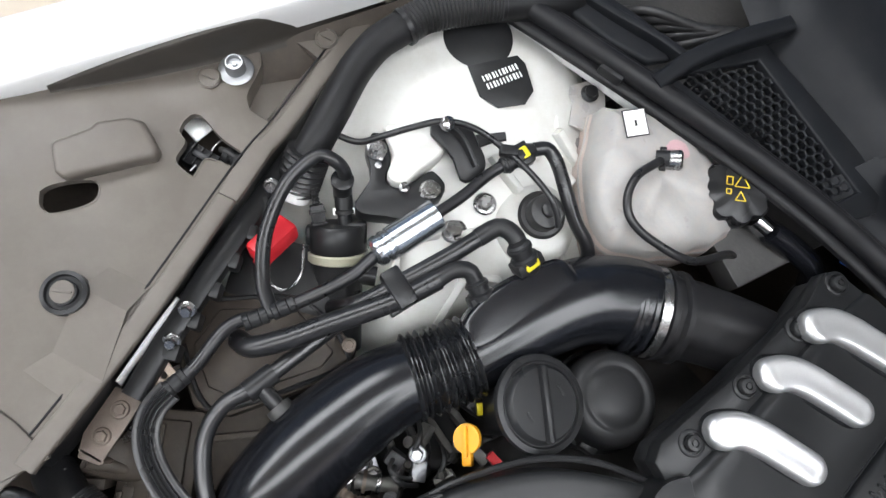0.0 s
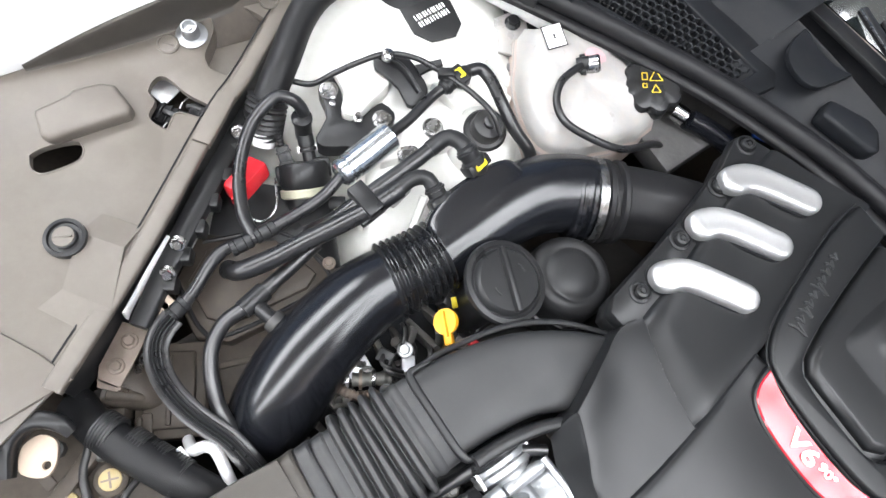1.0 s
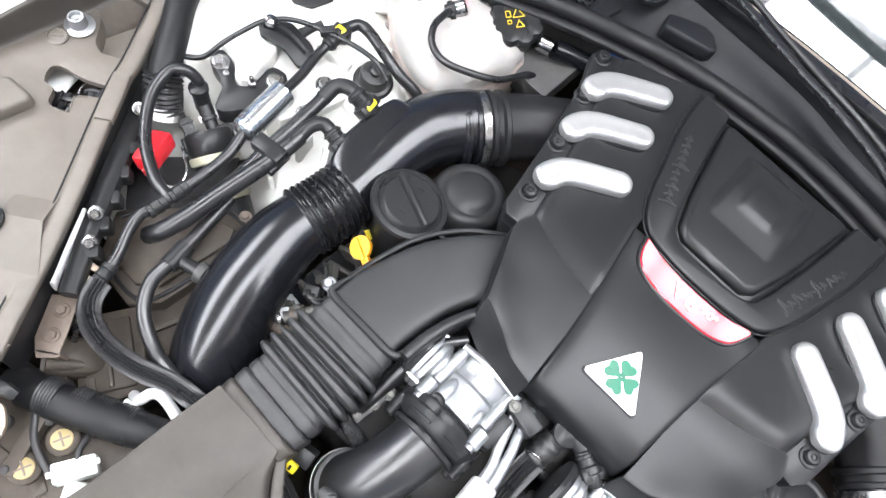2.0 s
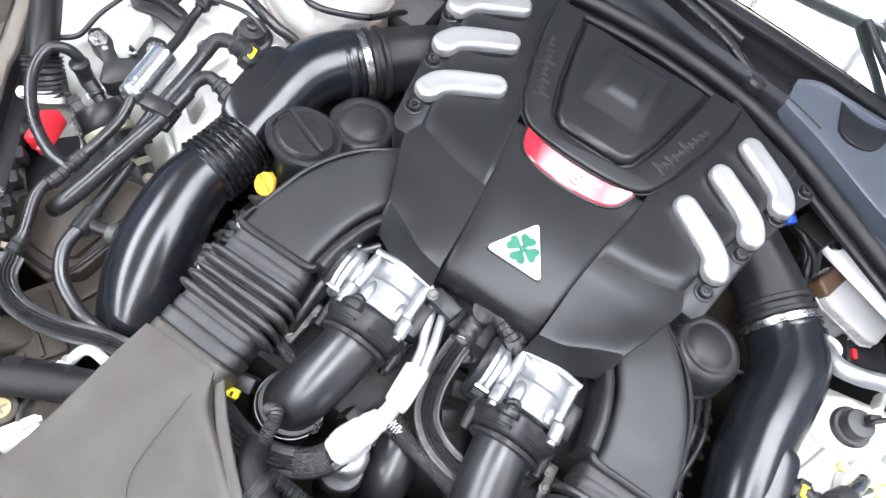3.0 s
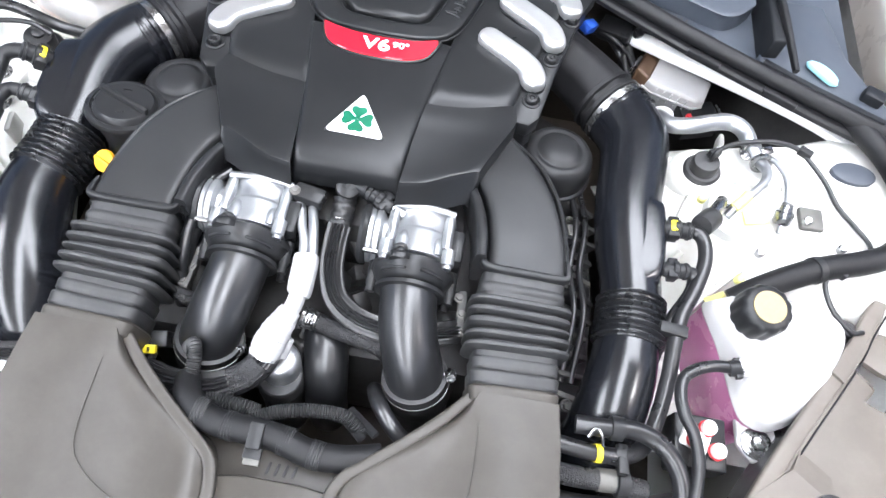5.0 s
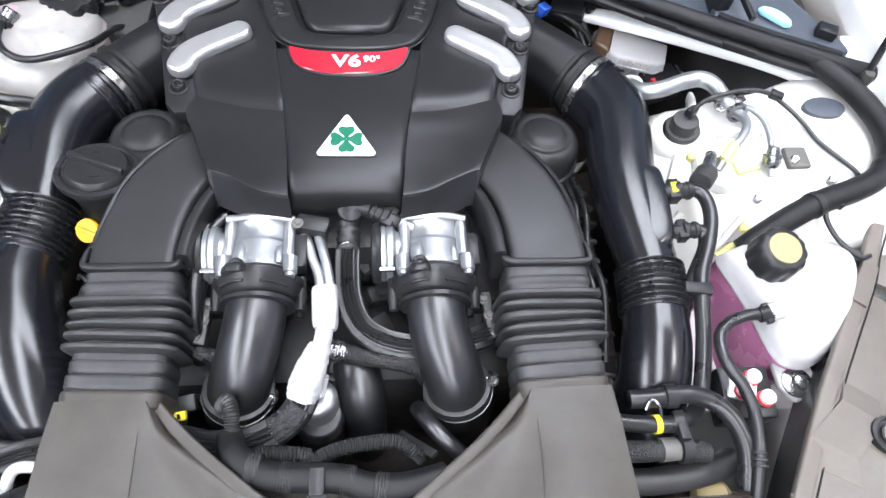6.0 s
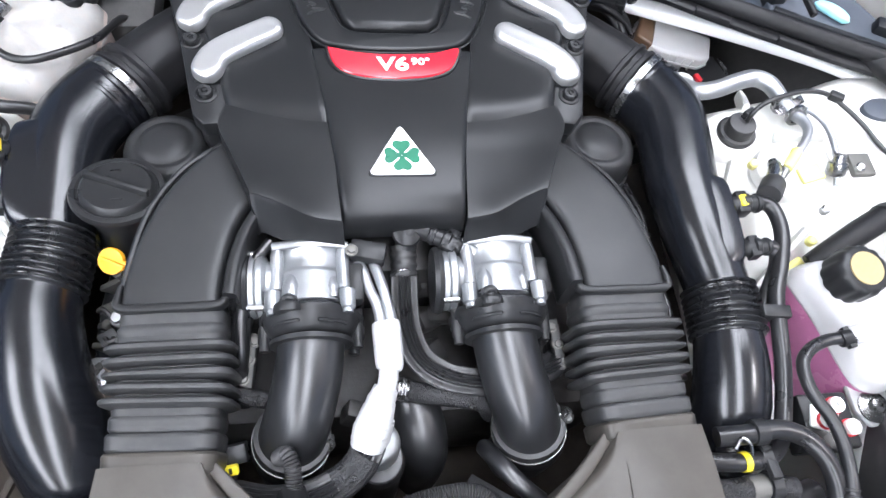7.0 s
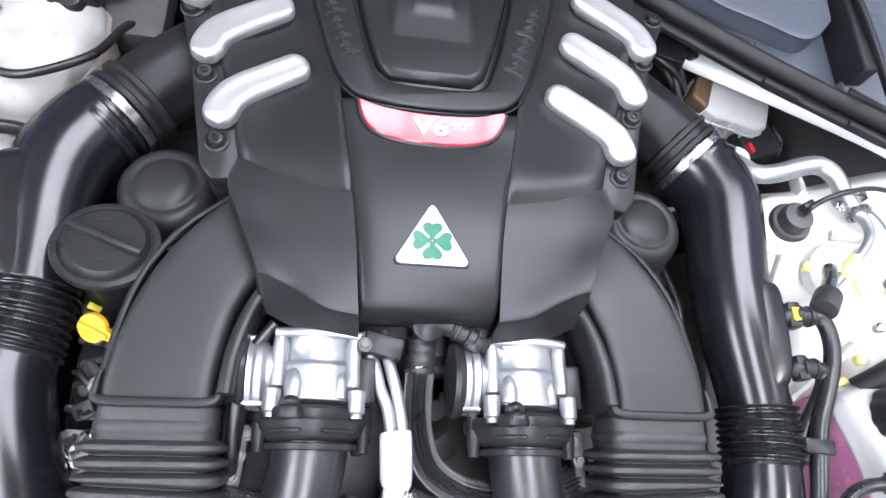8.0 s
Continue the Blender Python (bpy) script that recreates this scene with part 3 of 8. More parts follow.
# ---- intake pipes ----
def intake_pipe(name, s, line, bell, run, chamber, clamp_at, clamp_dir, label):
    t = thing(name, (line[0][0], line[0][1], -0.2), label, "intake pipe", "intake pipes")
    part("pipe", tube(line, seg=40, step=0.006), GLOSS, t)
    part("bellows", tube(bell, seg=40, step=0.0009, rib=(0.0084, 0.0027)), BELLOWS, t, "ribbed bellows")
    part("coupling", tube(run, seg=48, step=0.008, grooves=(8, 0.0012)), SEALING, t, "fluted black rubber coupling")
    c, d = Vector(clamp_at), Vector(clamp_dir).normalized()
    r = 0.0545
    part("clamp", lathe([(r, -0.0052), (r + 0.0016, -0.0052), (r + 0.0016, 0.0052), (r, 0.0052)], aim(c, d), 48), STEEL, t, "bright steel band clamp")
    part("clamp_housing", box(-0.008, 0.008, -0.004, 0.006, -0.006, 0.006, 0.0015, aim(c + Vector((s * 0.045, 0.03, -0.012)), d)), STEEL, t)
    for k in (-0.011, -0.024, -0.029):
        part("bead", lathe([(r - 0.004, k - 0.004), (r + 0.0006, k - 0.002), (r + 0.0006, k + 0.002), (r - 0.004, k + 0.004)], aim(c, d), 40), GLOSS, t)
    for k in (0.012, 0.030):
        part("bead", lathe([(r - 0.005, k - 0.006), (r + 0.001, k - 0.003), (r + 0.001, k + 0.003), (r - 0.005, k + 0.006)], aim(c, d), 40), SEALING, t)
    # wedge-shaped side chamber that grows out of the pipe, with a lipped outer wall
    rows = []
    for y, xo, crest, edge in chamber:
        rows.append([(s * 0.378, y, crest - 0.012), (s * 0.394, y, crest - 0.003), (s * (0.394 + 0.45 * (xo - 0.394)), y, crest - 0.0012), (s * (xo - 0.007), y, edge + 0.0015), (s * (xo - 0.0015), y, edge - 0.001), (s * xo, y, edge - 0.006), (s * (xo + 0.0005), y, edge - 0.030), (s * (xo - 0.004), y, -0.130)])
    part("side_chamber", surf(rows, 5, 5, 0.002), GLOSS, t)
    for dz in (-0.012, -0.021):
        part("chamber_rim", sweep([(s * (xo + 0.001), y, edge + dz, 0.005, 0.0040) for y, xo, crest, edge in chamber[1:-1]], 4, 14, 5, 0.004), GLOSS, t)
    return t


intake_pipe("intake_pipe", -1,
            [(-0.352, 0.178, -0.110, 0.052), (-0.375, 0.155, -0.107, 0.052), (-0.397, 0.110, -0.101, 0.051), (-0.403, 0.060, -0.098, 0.048), (-0.400, 0.0, -0.098, 0.044), (-0.398, -0.05, -0.098, 0.041),
             (-0.400, -0.085, -0.098, 0.041), (-0.404, -0.115, -0.098, 0.043), (-0.402, -0.16, -0.099, 0.047), (-0.385, -0.23, -0.106, 0.051), (-0.363, -0.285, -0.128, 0.052), (-0.345, -0.325, -0.175, 0.050), (-0.335, -0.345, -0.25, 0.048), (-0.33, -0.35, -0.35, 0.046)],
            [(-0.398, -0.045, -0.098, 0.0442), (-0.400, -0.08, -0.098, 0.0448), (-0.4045, -0.116, -0.098, 0.0464)],
            [(-0.345, 0.186, -0.110, 0.050), (-0.318, 0.222, -0.110, 0.048), (-0.27, 0.27, -0.108, 0.046), (-0.20, 0.32, -0.105, 0.046)],
            [(0.104, 0.428, -0.060, -0.074), (0.092, 0.444, -0.053, -0.060), (0.078, 0.4505, -0.0515, -0.0555), (0.040, 0.4525, -0.0515, -0.0555), (0.000, 0.4495, -0.0530, -0.0560), (-0.030, 0.4405, -0.0545, -0.0580), (-0.046, 0.430, -0.0565, -0.0630), (-0.058, 0.416, -0.062, -0.078)],
            (-0.355, 0.173, -0.110), (0.60, 0.78, 0.0), "glossy black plastic intake pipe with bellows")
intake_pipe("intake_pipe", 1,
            [(0.374, 0.190, -0.112, 0.053), (0.390, 0.165, -0.109, 0.053), (0.403, 0.125, -0.103, 0.052), (0.400, 0.070, -0.099, 0.049), (0.394, 0.01, -0.097, 0.047), (0.394, -0.05, -0.096, 0.045), (0.398, -0.10, -0.096, 0.042), (0.401, -0.14, -0.096, 0.040),
             (0.400, -0.17, -0.096, 0.040), (0.397, -0.205, -0.096, 0.041), (0.391, -0.25, -0.100, 0.044), (0.381, -0.295, -0.112, 0.045), (0.370, -0.335, -0.145, 0.045), (0.36, -0.36, -0.21, 0.044), (0.355, -0.365, -0.33, 0.044)],
            [(0.401, -0.146, -0.096, 0.0440), (0.400, -0.175, -0.096, 0.0442), (0.3975, -0.210, -0.096, 0.0448)],
            [(0.366, 0.198, -0.112, 0.051), (0.335, 0.232, -0.110, 0.049), (0.285, 0.275, -0.108, 0.047), (0.22, 0.32, -0.105, 0.046)],
            [(0.014, 0.418, -0.060, -0.080), (0.003, 0.429, -0.0535, -0.062), (-0.008, 0.4335, -0.0515, -0.0560), (-0.030, 0.4350, -0.0510, -0.0550), (-0.070, 0.4345, -0.0515, -0.0550), (-0.100, 0.4320, -0.0525, -0.0560), (-0.120, 0.4260, -0.0545, -0.0590), (-0.132, 0.417, -0.058, -0.068), (-0.140, 0.408, -0.064, -0.082)],
            (0.374, 0.190, -0.112), (-0.68, 0.73, 0.0), "glossy black plastic intake pipe with bellows beside the white casting")

# ---- flat air ducts, their boots and the front scoops ----
for s in (-1, 1):
    d = thing("air_duct", (s * 0.24, -0.06, -0.1), "flat curved matt black air duct", "air duct", "air ducts")
    arc = [(0.2455, -0.168, -0.057, 0.099, 0.070), (0.2455, -0.150, -0.057, 0.098, 0.070), (0.2415, -0.115, -0.057, 0.096, 0.070), (0.2285, -0.062, -0.058, 0.090, 0.068), (0.203, -0.015, -0.062, 0.086, 0.066), (0.166, 0.030, -0.072, 0.084, 0.060), (0.125, 0.060, -0.080, 0.080, 0.050)]
    part("duct", sweep(flip(arc, s), 9, 40), DUCT, d)
    rim = [(0.186, -0.160, -0.045, 0.016, 0.070), (0.182, -0.115, -0.047, 0.016, 0.066), (0.168, -0.066, -0.052, 0.014, 0.060), (0.140, -0.020, -0.058, 0.014, 0.050)]
    seam = [(0.297, -0.150, -0.040), (0.2955, -0.115, -0.040), (0.281, -0.045, -0.042), (0.250, 0.012, -0.046), (0.205, 0.058, -0.056)]
    part("seam_flange", tube(flip(seam, s), 0.0035, 8, 0.006), BLACK, d)
    part("inner_wall", sweep(flip(rim, s), 5, 20), BLACK, d)
    lip = [(0.2945, -0.140, -0.027, 0.004, 0.010), (0.2965, -0.156, -0.027, 0.007, 0.014), (0.292, -0.1655, -0.0275, 0.009, 0.016), (0.245, -0.1665, -0.027, 0.009, 0.016), (0.198, -0.165, -0.0275, 0.009, 0.016), (0.190, -0.154, -0.027, 0.007, 0.013), (0.186, -0.135, -0.027, 0.004, 0.010)]
    part("lip", sweep(flip(lip, s), 4, 16, 6, 0.004), BLACK, d)
    b = thing("bellows_boot", (s * 0.245, -0.24, -0.1), "ribbed black rubber duct boot", "duct boot", "duct boots")
    x = s * 0.245

    sect = lambda y: (x + s * 0.004 * max(0.0, (-0.23 - y) / 0.09), y, -0.063 - 0.10 * (-0.168 - y), 0.105 - 0.010 * max(0.0, (-0.26 - y) / 0.06), 0.072)

    def ring_piece(y0, y1, grow, e=5.5, n_=5):
        rows_ = []
        for k in range(n_):
            u = k / (n_ - 1)
            c = sect(y0 + (y1 - y0) * u)
            g = grow * math.sqrt(max(0.0, 1 - (2 * u - 1) ** 2))
            rows_.append((*c[:3], c[3] + 2 * g, c[4] + 2 * g))
        return sweep(rows_, e, 36, 3, 0.0014)
    part("neck", sweep([sect(-0.166), sect(-0.19), sect(-0.27)], 5.5, 36, 8, 0.01), BOOT, b)
    part("neck_band", ring_piece(-0.178, -0.190, 0.0016, n_=4), BOOT, b)
    for k in range(5):
        y = -0.2015 - 0.0135 * k
        part("rib", ring_piece(y + 0.0062, y - 0.0062, 0.0110), BOOT, b)
    for y0, y1, g in ((-0.268, -0.284, 0.0015), (-0.2845, -0.302, 0.0035), (-0.3025, -0.322, 0.0055)):
        rows_ = [sect(y0), sect(y0 - 0.0012), sect((y0 + y1) / 2), sect(y1 + 0.0012), sect(y1)]
        rows_ = [(*c[:3], c[3] + 2 * (g if 0 < k < 4 else g - 0.002), c[4] + 2 * (g if 0 < k < 4 else g - 0.002)) for k, c in enumerate(rows_)]
        part("collar", sweep(rows_, 6, 36, 3, 0.003), BOOT if g < 0.005 else SHROUD, b)
    sc = thing("front_scoop", (s * 0.2, -0.45, -0.15), "dark grey moulded plastic front air scoop", "air scoop", "front scoops")
    grid = [
        [(0.303, -0.318, -0.10), (0.301, -0.318, -0.042), (0.293, -0.318, -0.034), (0.25, -0.318, -0.034), (0.213, -0.319, -0.036), (0.206, -0.320, -0.042), (0.200, -0.322, -0.10)],
        [(0.307, -0.36, -0.10), (0.305, -0.36, -0.042), (0.297, -0.36, -0.034), (0.25, -0.355, -0.033), (0.205, -0.350, -0.040), (0.190, -0.347, -0.050), (0.180, -0.345, -0.10)],
        [(0.309, -0.40, -0.10), (0.307, -0.40, -0.042), (0.299, -0.40, -0.034), (0.25, -0.392, -0.033), (0.190, -0.382, -0.048), (0.155, -0.376, -0.054), (0.140, -0.372, -0.10)],
        [(0.311, -0.44, -0.10), (0.309, -0.44, -0.042), (0.301, -0.44, -0.034), (0.245, -0.43, -0.034), (0.165, -0.417, -0.055), (0.110, -0.408, -0.057), (0.098, -0.403, -0.10)],
        [(0.315, -0.48, -0.10), (0.313, -0.48, -0.043), (0.305, -0.48, -0.036), (0.235, -0.475, -0.038), (0.150, -0.455, -0.058), (0.082, -0.432, -0.058), (0.070, -0.426, -0.10)],
        [(0.330, -0.56, -0.10), (0.328, -0.56, -0.046), (0.320, -0.56, -0.040), (0.240, -0.56, -0.044), (0.150, -0.54, -0.060), (0.072, -0.50, -0.060), (0.062, -0.49, -0.10)],
        [(0.345, -0.66, -0.11), (0.343, -0.66, -0.060), (0.335, -0.66, -0.054), (0.24, -0.66, -0.058), (0.150, -0.66, -0.066), (0.070, -0.66, -0.066), (0.060, -0.66, -0.10)],
    ]
    part("shell", surf(grid, 5, 5, 0.003, s < 0), SHROUD, sc)
    ledge = [(0.200, -0.322, -0.052, 0.012, 0.010), (0.172, -0.352, -0.056, 0.014, 0.010), (0.138, -0.382, -0.059, 0.014, 0.010), (0.100, -0.412, -0.060, 0.014, 0.010), (0.072, -0.436, -0.060, 0.014, 0.010), (0.062, -0.470, -0.061, 0.014, 0.010), (0.058, -0.54, -0.064, 0.014, 0.010)]
    crease = [(0.211, -0.326, -0.0385), (0.2115, -0.375, -0.0395), (0.210, -0.427, -0.0405), (0.203, -0.455, -0.0435), (0.182, -0.476, -0.0495), (0.152, -0.493, -0.0570)]
    part("crease_line", tube(flip(crease, s), 0.0007, 6, 0.006), SHROUD, sc)
    part("edge_lip", sweep(flip(ledge, s), 4, 16), SHROUD, sc)
lone("centre_cover", prism([(-0.075, -0.66), (0.075, -0.66), (0.072, -0.452), (0.03, -0.446), (-0.03, -0.446), (-0.072, -0.452)], -0.10, -0.066, 0.004), SHROUD, "dark grey plastic radiator cover between the scoops", "radiator cover")

apron = thing("radiator_apron", (0, -0.43, -0.15), "dark grey plastic apron with a row of moulded marks", "apron")
part("plate", prism([(-0.135, -0.470), (0.135, -0.470), (0.118, -0.418), (0.060, -0.404), (-0.050, -0.392), (-0.110, -0.378), (-0.128, -0.400)], -0.112, -0.092, 0.004), SHROUD, apron)
for k in range(4):
    part("moulded_mark", box(-0.0016, 0.0016, -0.007, 0.007, 0.0, 0.0012, 0.0004, pose(-0.012 + 0.010 * k, -0.432, -0.092, 0, 0, -12)), DUCT, apron)

# ---- throttle housings and charge pipes ----
def throttle(dx):
    t = thing("throttle_body", (-0.106 + dx, -0.135, -0.10), "cast aluminium throttle body with black motor housing", "throttle body", "throttle bodies")
    def m(x, y, z=0.0):
        return (x + dx, y, z)
    part("casting", box(-0.146 + dx, -0.066 + dx, -0.1485, -0.092, -0.098, -0.047, 0.009, seg=3), ALU, t)
    part("barrel", lathe([(0.020, -0.003), (0.044, -0.002), (0.0465, 0.000), (0.0468, 0.004), (0.0445, 0.006), (0.0430, 0.010), (0.0430, 0.027), (0.0436, 0.029), (0.0458, 0.031), (0.0464, 0.034), (0.0464, 0.052), (0.0475, 0.056), (0.0478, 0.066), (0.0450, 0.068)], aim(m(-0.106, -0.092, -0.0795), (0, -1, 0)), 48), ALU, t, "rounded cast aluminium barrel")
    part("bolt_lug", lathe([(0.002, -0.006), (0.006, -0.002), (0.0095, 0.008), (0.0098, 0.022)], aim(m(-0.126, -0.134, -0.040), (0, -1, 0)), 18), ALU, t)
    part("side_lug", lathe([(0.002, -0.006), (0.005, -0.002), (0.0070, 0.006), (0.0073, 0.020)], aim(m(-0.082, -0.136, -0.043), (0, -1, 0)), 16), ALU, t)
    part("front_flange", box(-0.150 + dx, -0.060 + dx, -0.162, -0.149, -0.100, -0.047, 0.006, seg=3), ALU, t)
    part("rear_edge", tube([m(-0.147, -0.094, -0.040), m(-0.118, -0.093, -0.037), m(-0.088, -0.093, -0.037), m(-0.065, -0.095, -0.040)], 0.0048, 12), ALU, t)
    for xx in (-0.142, -0.070):
        part("edge_rib", tube([(*m(xx, -0.094, -0.044), 0.0072), (*m(xx, -0.124, -0.044), 0.0072), (*m(xx, -0.150, -0.043), 0.0080)], 0.0072, 14, round_ends=True), ALU, t)
    part("gear_cover", lathe([(0.028, 0.024), (0.038, 0.025), (0.0395, 0.030), (0.0370, 0.035), (0.016, 0.037)], aim(m(-0.147, -0.130, -0.066), (-1, 0, 0)), 32), BLACK, t, "black plastic gear cover")
    for xx, zz in ((-0.145, -0.036), (-0.066, -0.036), (-0.147, -0.085), (-0.064, -0.085)):
        part("screw_boss", lathe([(0.0085, 0), (0.0085, 0.020), (0.006, 0.022), (0.006, 0.026), (0.0035, 0.026)], aim(m(xx, -0.150, zz), (0, -1, 0)), 16), ALU, t)
    drum = lathe([(0.026, -0.004), (0.028, 0.006), (0.034, 0.008), (0.037, 0.010), (0.037, 0.016), (0.034, 0.0175), (0.036, 0.019), (0.036, 0.024), (0.020, 0.026), (0.012, 0.026)], aim(m(-0.147, -0.130, -0.066), (-1, 0, 0)), 36)
    part("motor_drum", drum, ALU, t)
    for a in (30, 150, 270):
        part("drum_screw", lathe([(0.004, 0), (0.004, 0.018), (0.002, 0.019)], aim(m(-0.155, -0.130 + 0.036 * math.cos(radians(a)), -0.066 + 0.036 * math.sin(radians(a))), (-1, 0, 0)), 10), STEEL, t)
    part("actuator", box(-0.066 + dx, -0.048 + dx, -0.160, -0.115, -0.090, -0.040, 0.004), BLACK, t, "black plastic actuator")
    return t


throttle(0.0)
throttle(0.213)
lone("breather_hose", tube([(-0.150, -0.088, -0.090), (-0.160, -0.105, -0.070), (-0.172, -0.135, -0.066), (-0.182, -0.175, -0.074), (-0.186, -0.215, -0.095), (-0.184, -0.24, -0.14)], 0.0115, 16), HOSE, "curved black breather hose beside the throttle body", "hose")


def charge_pipe(line, bolt, worm):
    t = thing("charge_pipe", (line[-1][0], line[-1][1], -0.2), "satin black charge pipe clamped below the throttle body", "charge pipe", "charge pipes")
    part("pipe", tube(line, seg=32, step=0.006), PIPE, t)
    x, y, z = line[0][:3]
    col = lathe([(0.040, -0.004), (0.046, 0.0), (0.046, 0.012), (0.043, 0.016), (0.043, 0.024), (0.040, 0.027), (0.037, 0.027)], aim((x, y, z), (0, -1, -0.06)), 36)
    part("collar", col, BLACK, t)
    plate = [(-0.052, -0.046), (-0.058, -0.020), (-0.052, 0.012), (-0.036, 0.030), (bolt[0] - x - 0.016, 0.040), (bolt[0] - x - 0.008, 0.052), (bolt[0] - x + 0.008, 0.052), (bolt[0] - x + 0.016, 0.040), (0.036, 0.029), (0.052, 0.010), (0.058, -0.020), (0.052, -0.046), (0, -0.052)]
    part("flange", prism(plate, 0.001, 0.013, 0.003, Matrix.Translation((x, y, z)) @ pose(0, 0, 0, 90, 0, 0)), BLACK, t)
    part("shoulder", lathe([(0.052, 0.010), (0.0505, 0.016), (0.045, 0.024), (0.041, 0.028), (0.037, 0.029)], aim((x, y, z), (0, -1, -0.06)), 36), BLACK, t)
    for a0 in (35, 100):
        seg_ = [(x + 0.0475 * math.cos(radians(a0 + k)), y - 0.022, z + 0.0475 * math.sin(radians(a0 + k))) for k in range(0, 46, 9)]
        part("slot_rib", tube(seg_, 0.0022, 8, round_ends=True), BLACK, t)
    part("collar_ring", lathe([(0.0415, 0.030), (0.0445, 0.031), (0.0445, 0.036), (0.0405, 0.037)], aim((x, y, z), (0, -1, -0.06)), 36), BLACK, t)
    ear = prism([(-0.020, -0.004), (0.020, -0.004), (0.014, 0.018), (0.008, 0.026), (-0.008, 0.026), (-0.014, 0.018)], 0.0, 0.014, 0.003, Matrix.Translation((bolt[0], y, z + 0.022)) @ pose(0, 0, 0, 90, 0, 0))
    part("ear", ear, BLACK, t)
    part("screw", add(lathe([(0.010, 0), (0.010, 0.006), (0.0075, 0.008), (0.0070, 0.014), (0.005, 0.015)], aim((bolt[0], bolt[1] + 0.006, bolt[2] - 0.004), (0, -0.7, 0.7)), 18)), BLACK, t)
    for k, (ox, oz) in enumerate(((0.050, -0.020), (-0.050, -0.020), (0.046, -0.046))):
        part("lug", lathe([(0.0075, -0.006), (0.0075, 0.026), (0.006, 0.029), (0.006, 0.036), (0.003, 0.037)], aim((x + ox, y - 0.002, z + oz + 0.015), (0, -1, -0.1)), 14), BLACK, t)
    dirn = Vector(line[-2][:3]) - Vector(line[-3][:3])
    mid = Vector(line[-3][:3]) + dirn * 0.1
    part("sleeve", lathe([(0.038, -0.012), (0.0415, -0.011), (0.0425, 0.0), (0.0425, 0.030), (0.040, 0.034), (0.034, 0.034)], aim(mid, dirn), 36), RUBBER, t)
    for k in (0.002,):
        part("clamp", lathe([(0.0418, k - 0.0008), (0.0434, k - 0.0006), (0.0434, k + 0.0006), (0.0418, k + 0.0008)], aim(mid, dirn), 40), WIRE, t, "thin wire clamp")
    part("worm_screw", add(lathe([(0.0075, -0.012), (0.0075, 0.004), (0.006, 0.006), (0.0035, 0.006), (0.0032, 0.003)], aim(worm, (0.1, -0.55, 0.8)), 16), box(-0.008, 0.008, -0.005, 0.005, -0.012, 0.0, 0.001, aim(worm, (0.1, -0.55, 0.8)))), STEEL, t)
    return t


charge_pipe([(-0.106, -0.166, -0.064, 0.036), (-0.106, -0.195, -0.064, 0.036), (-0.110, -0.232, -0.068, 0.036), (-0.119, -0.266, -0.085, 0.036), (-0.130, -0.288, -0.118, 0.037), (-0.137, -0.298, -0.165, 0.038), (-0.140, -0.300, -0.25, 0.038)], (-0.127, -0.170, -0.024), (-0.092, -0.297, -0.122))
charge_pipe([(0.107, -0.168, -0.064, 0.036), (0.107, -0.200, -0.064, 0.036), (0.112, -0.240, -0.068, 0.036), (0.122, -0.272, -0.082, 0.036), (0.133, -0.294, -0.110, 0.037), (0.142, -0.304, -0.155, 0.038), (0.146, -0.306, -0.25, 0.038)], (0.088, -0.170, -0.022), (0.1755, -0.289, -0.098))
# ---- dark mass of the engine below ----
blk = thing("engine_block", (0, 0, -0.5), "dark dirty engine block and heads", "engine")
part("valley", box(-0.17, 0.17, -0.10, 0.42, -0.40, -0.11, 0.02), DARK, blk)
for s in (-1, 1):
    part("cylinder_head", box(-0.11, 0.11, -0.16, 0.24, -0.16, -0.03, 0.02, pose(s * 0.26, 0, -0.16, 0, s * 30, 0)), DARK, blk)
part("front_case", box(-0.30, 0.30, -0.26, -0.10, -0.5, -0.20, 0.03), DARK, blk)

# ---- oil filler, cam caps, dipstick ----
m = aim((-0.3225, -0.008, -0.056), (0.10, 0.22, 1)) @ Matrix.Diagonal((0.96, 0.96, 1, 1))
o = thing("oil_filler", (-0.326, 0, -0.2), "black plastic oil filler cap on its neck", "oil cap")
part("neck", lathe([(0.034, -0.14), (0.034, -0.05), (0.040, -0.03), (0.043, -0.008)], m, 32), BLACK, o)
part("cap", lathe([(0.046, -0.010), (0.0525, -0.008), (0.0540, -0.003), (0.0525, 0.001), (0.0465, 0.002), (0.0445, 0.000), (0.0430, 0.000), (0.0410, 0.006), (0.038, 0.0085), (0.010, 0.0095), (0.002, 0.0095)], m, 48), BLACK, o)
for a in (-55, 125):
    part("moulded_mark", tube([(m @ Vector((0.024 * math.cos(radians(a + k)), 0.024 * math.sin(radians(a + k)), 0.0098)))[:] for k in (-14, 0, 14)], 0.0011, 6), BLACK, o)
part("grip", box(-0.0405, 0.0405, -0.0042, 0.0042, 0.004, 0.0165, 0.0028, m @ pose(0, 0, 0, 0, 0, 4)), BLACK, o)
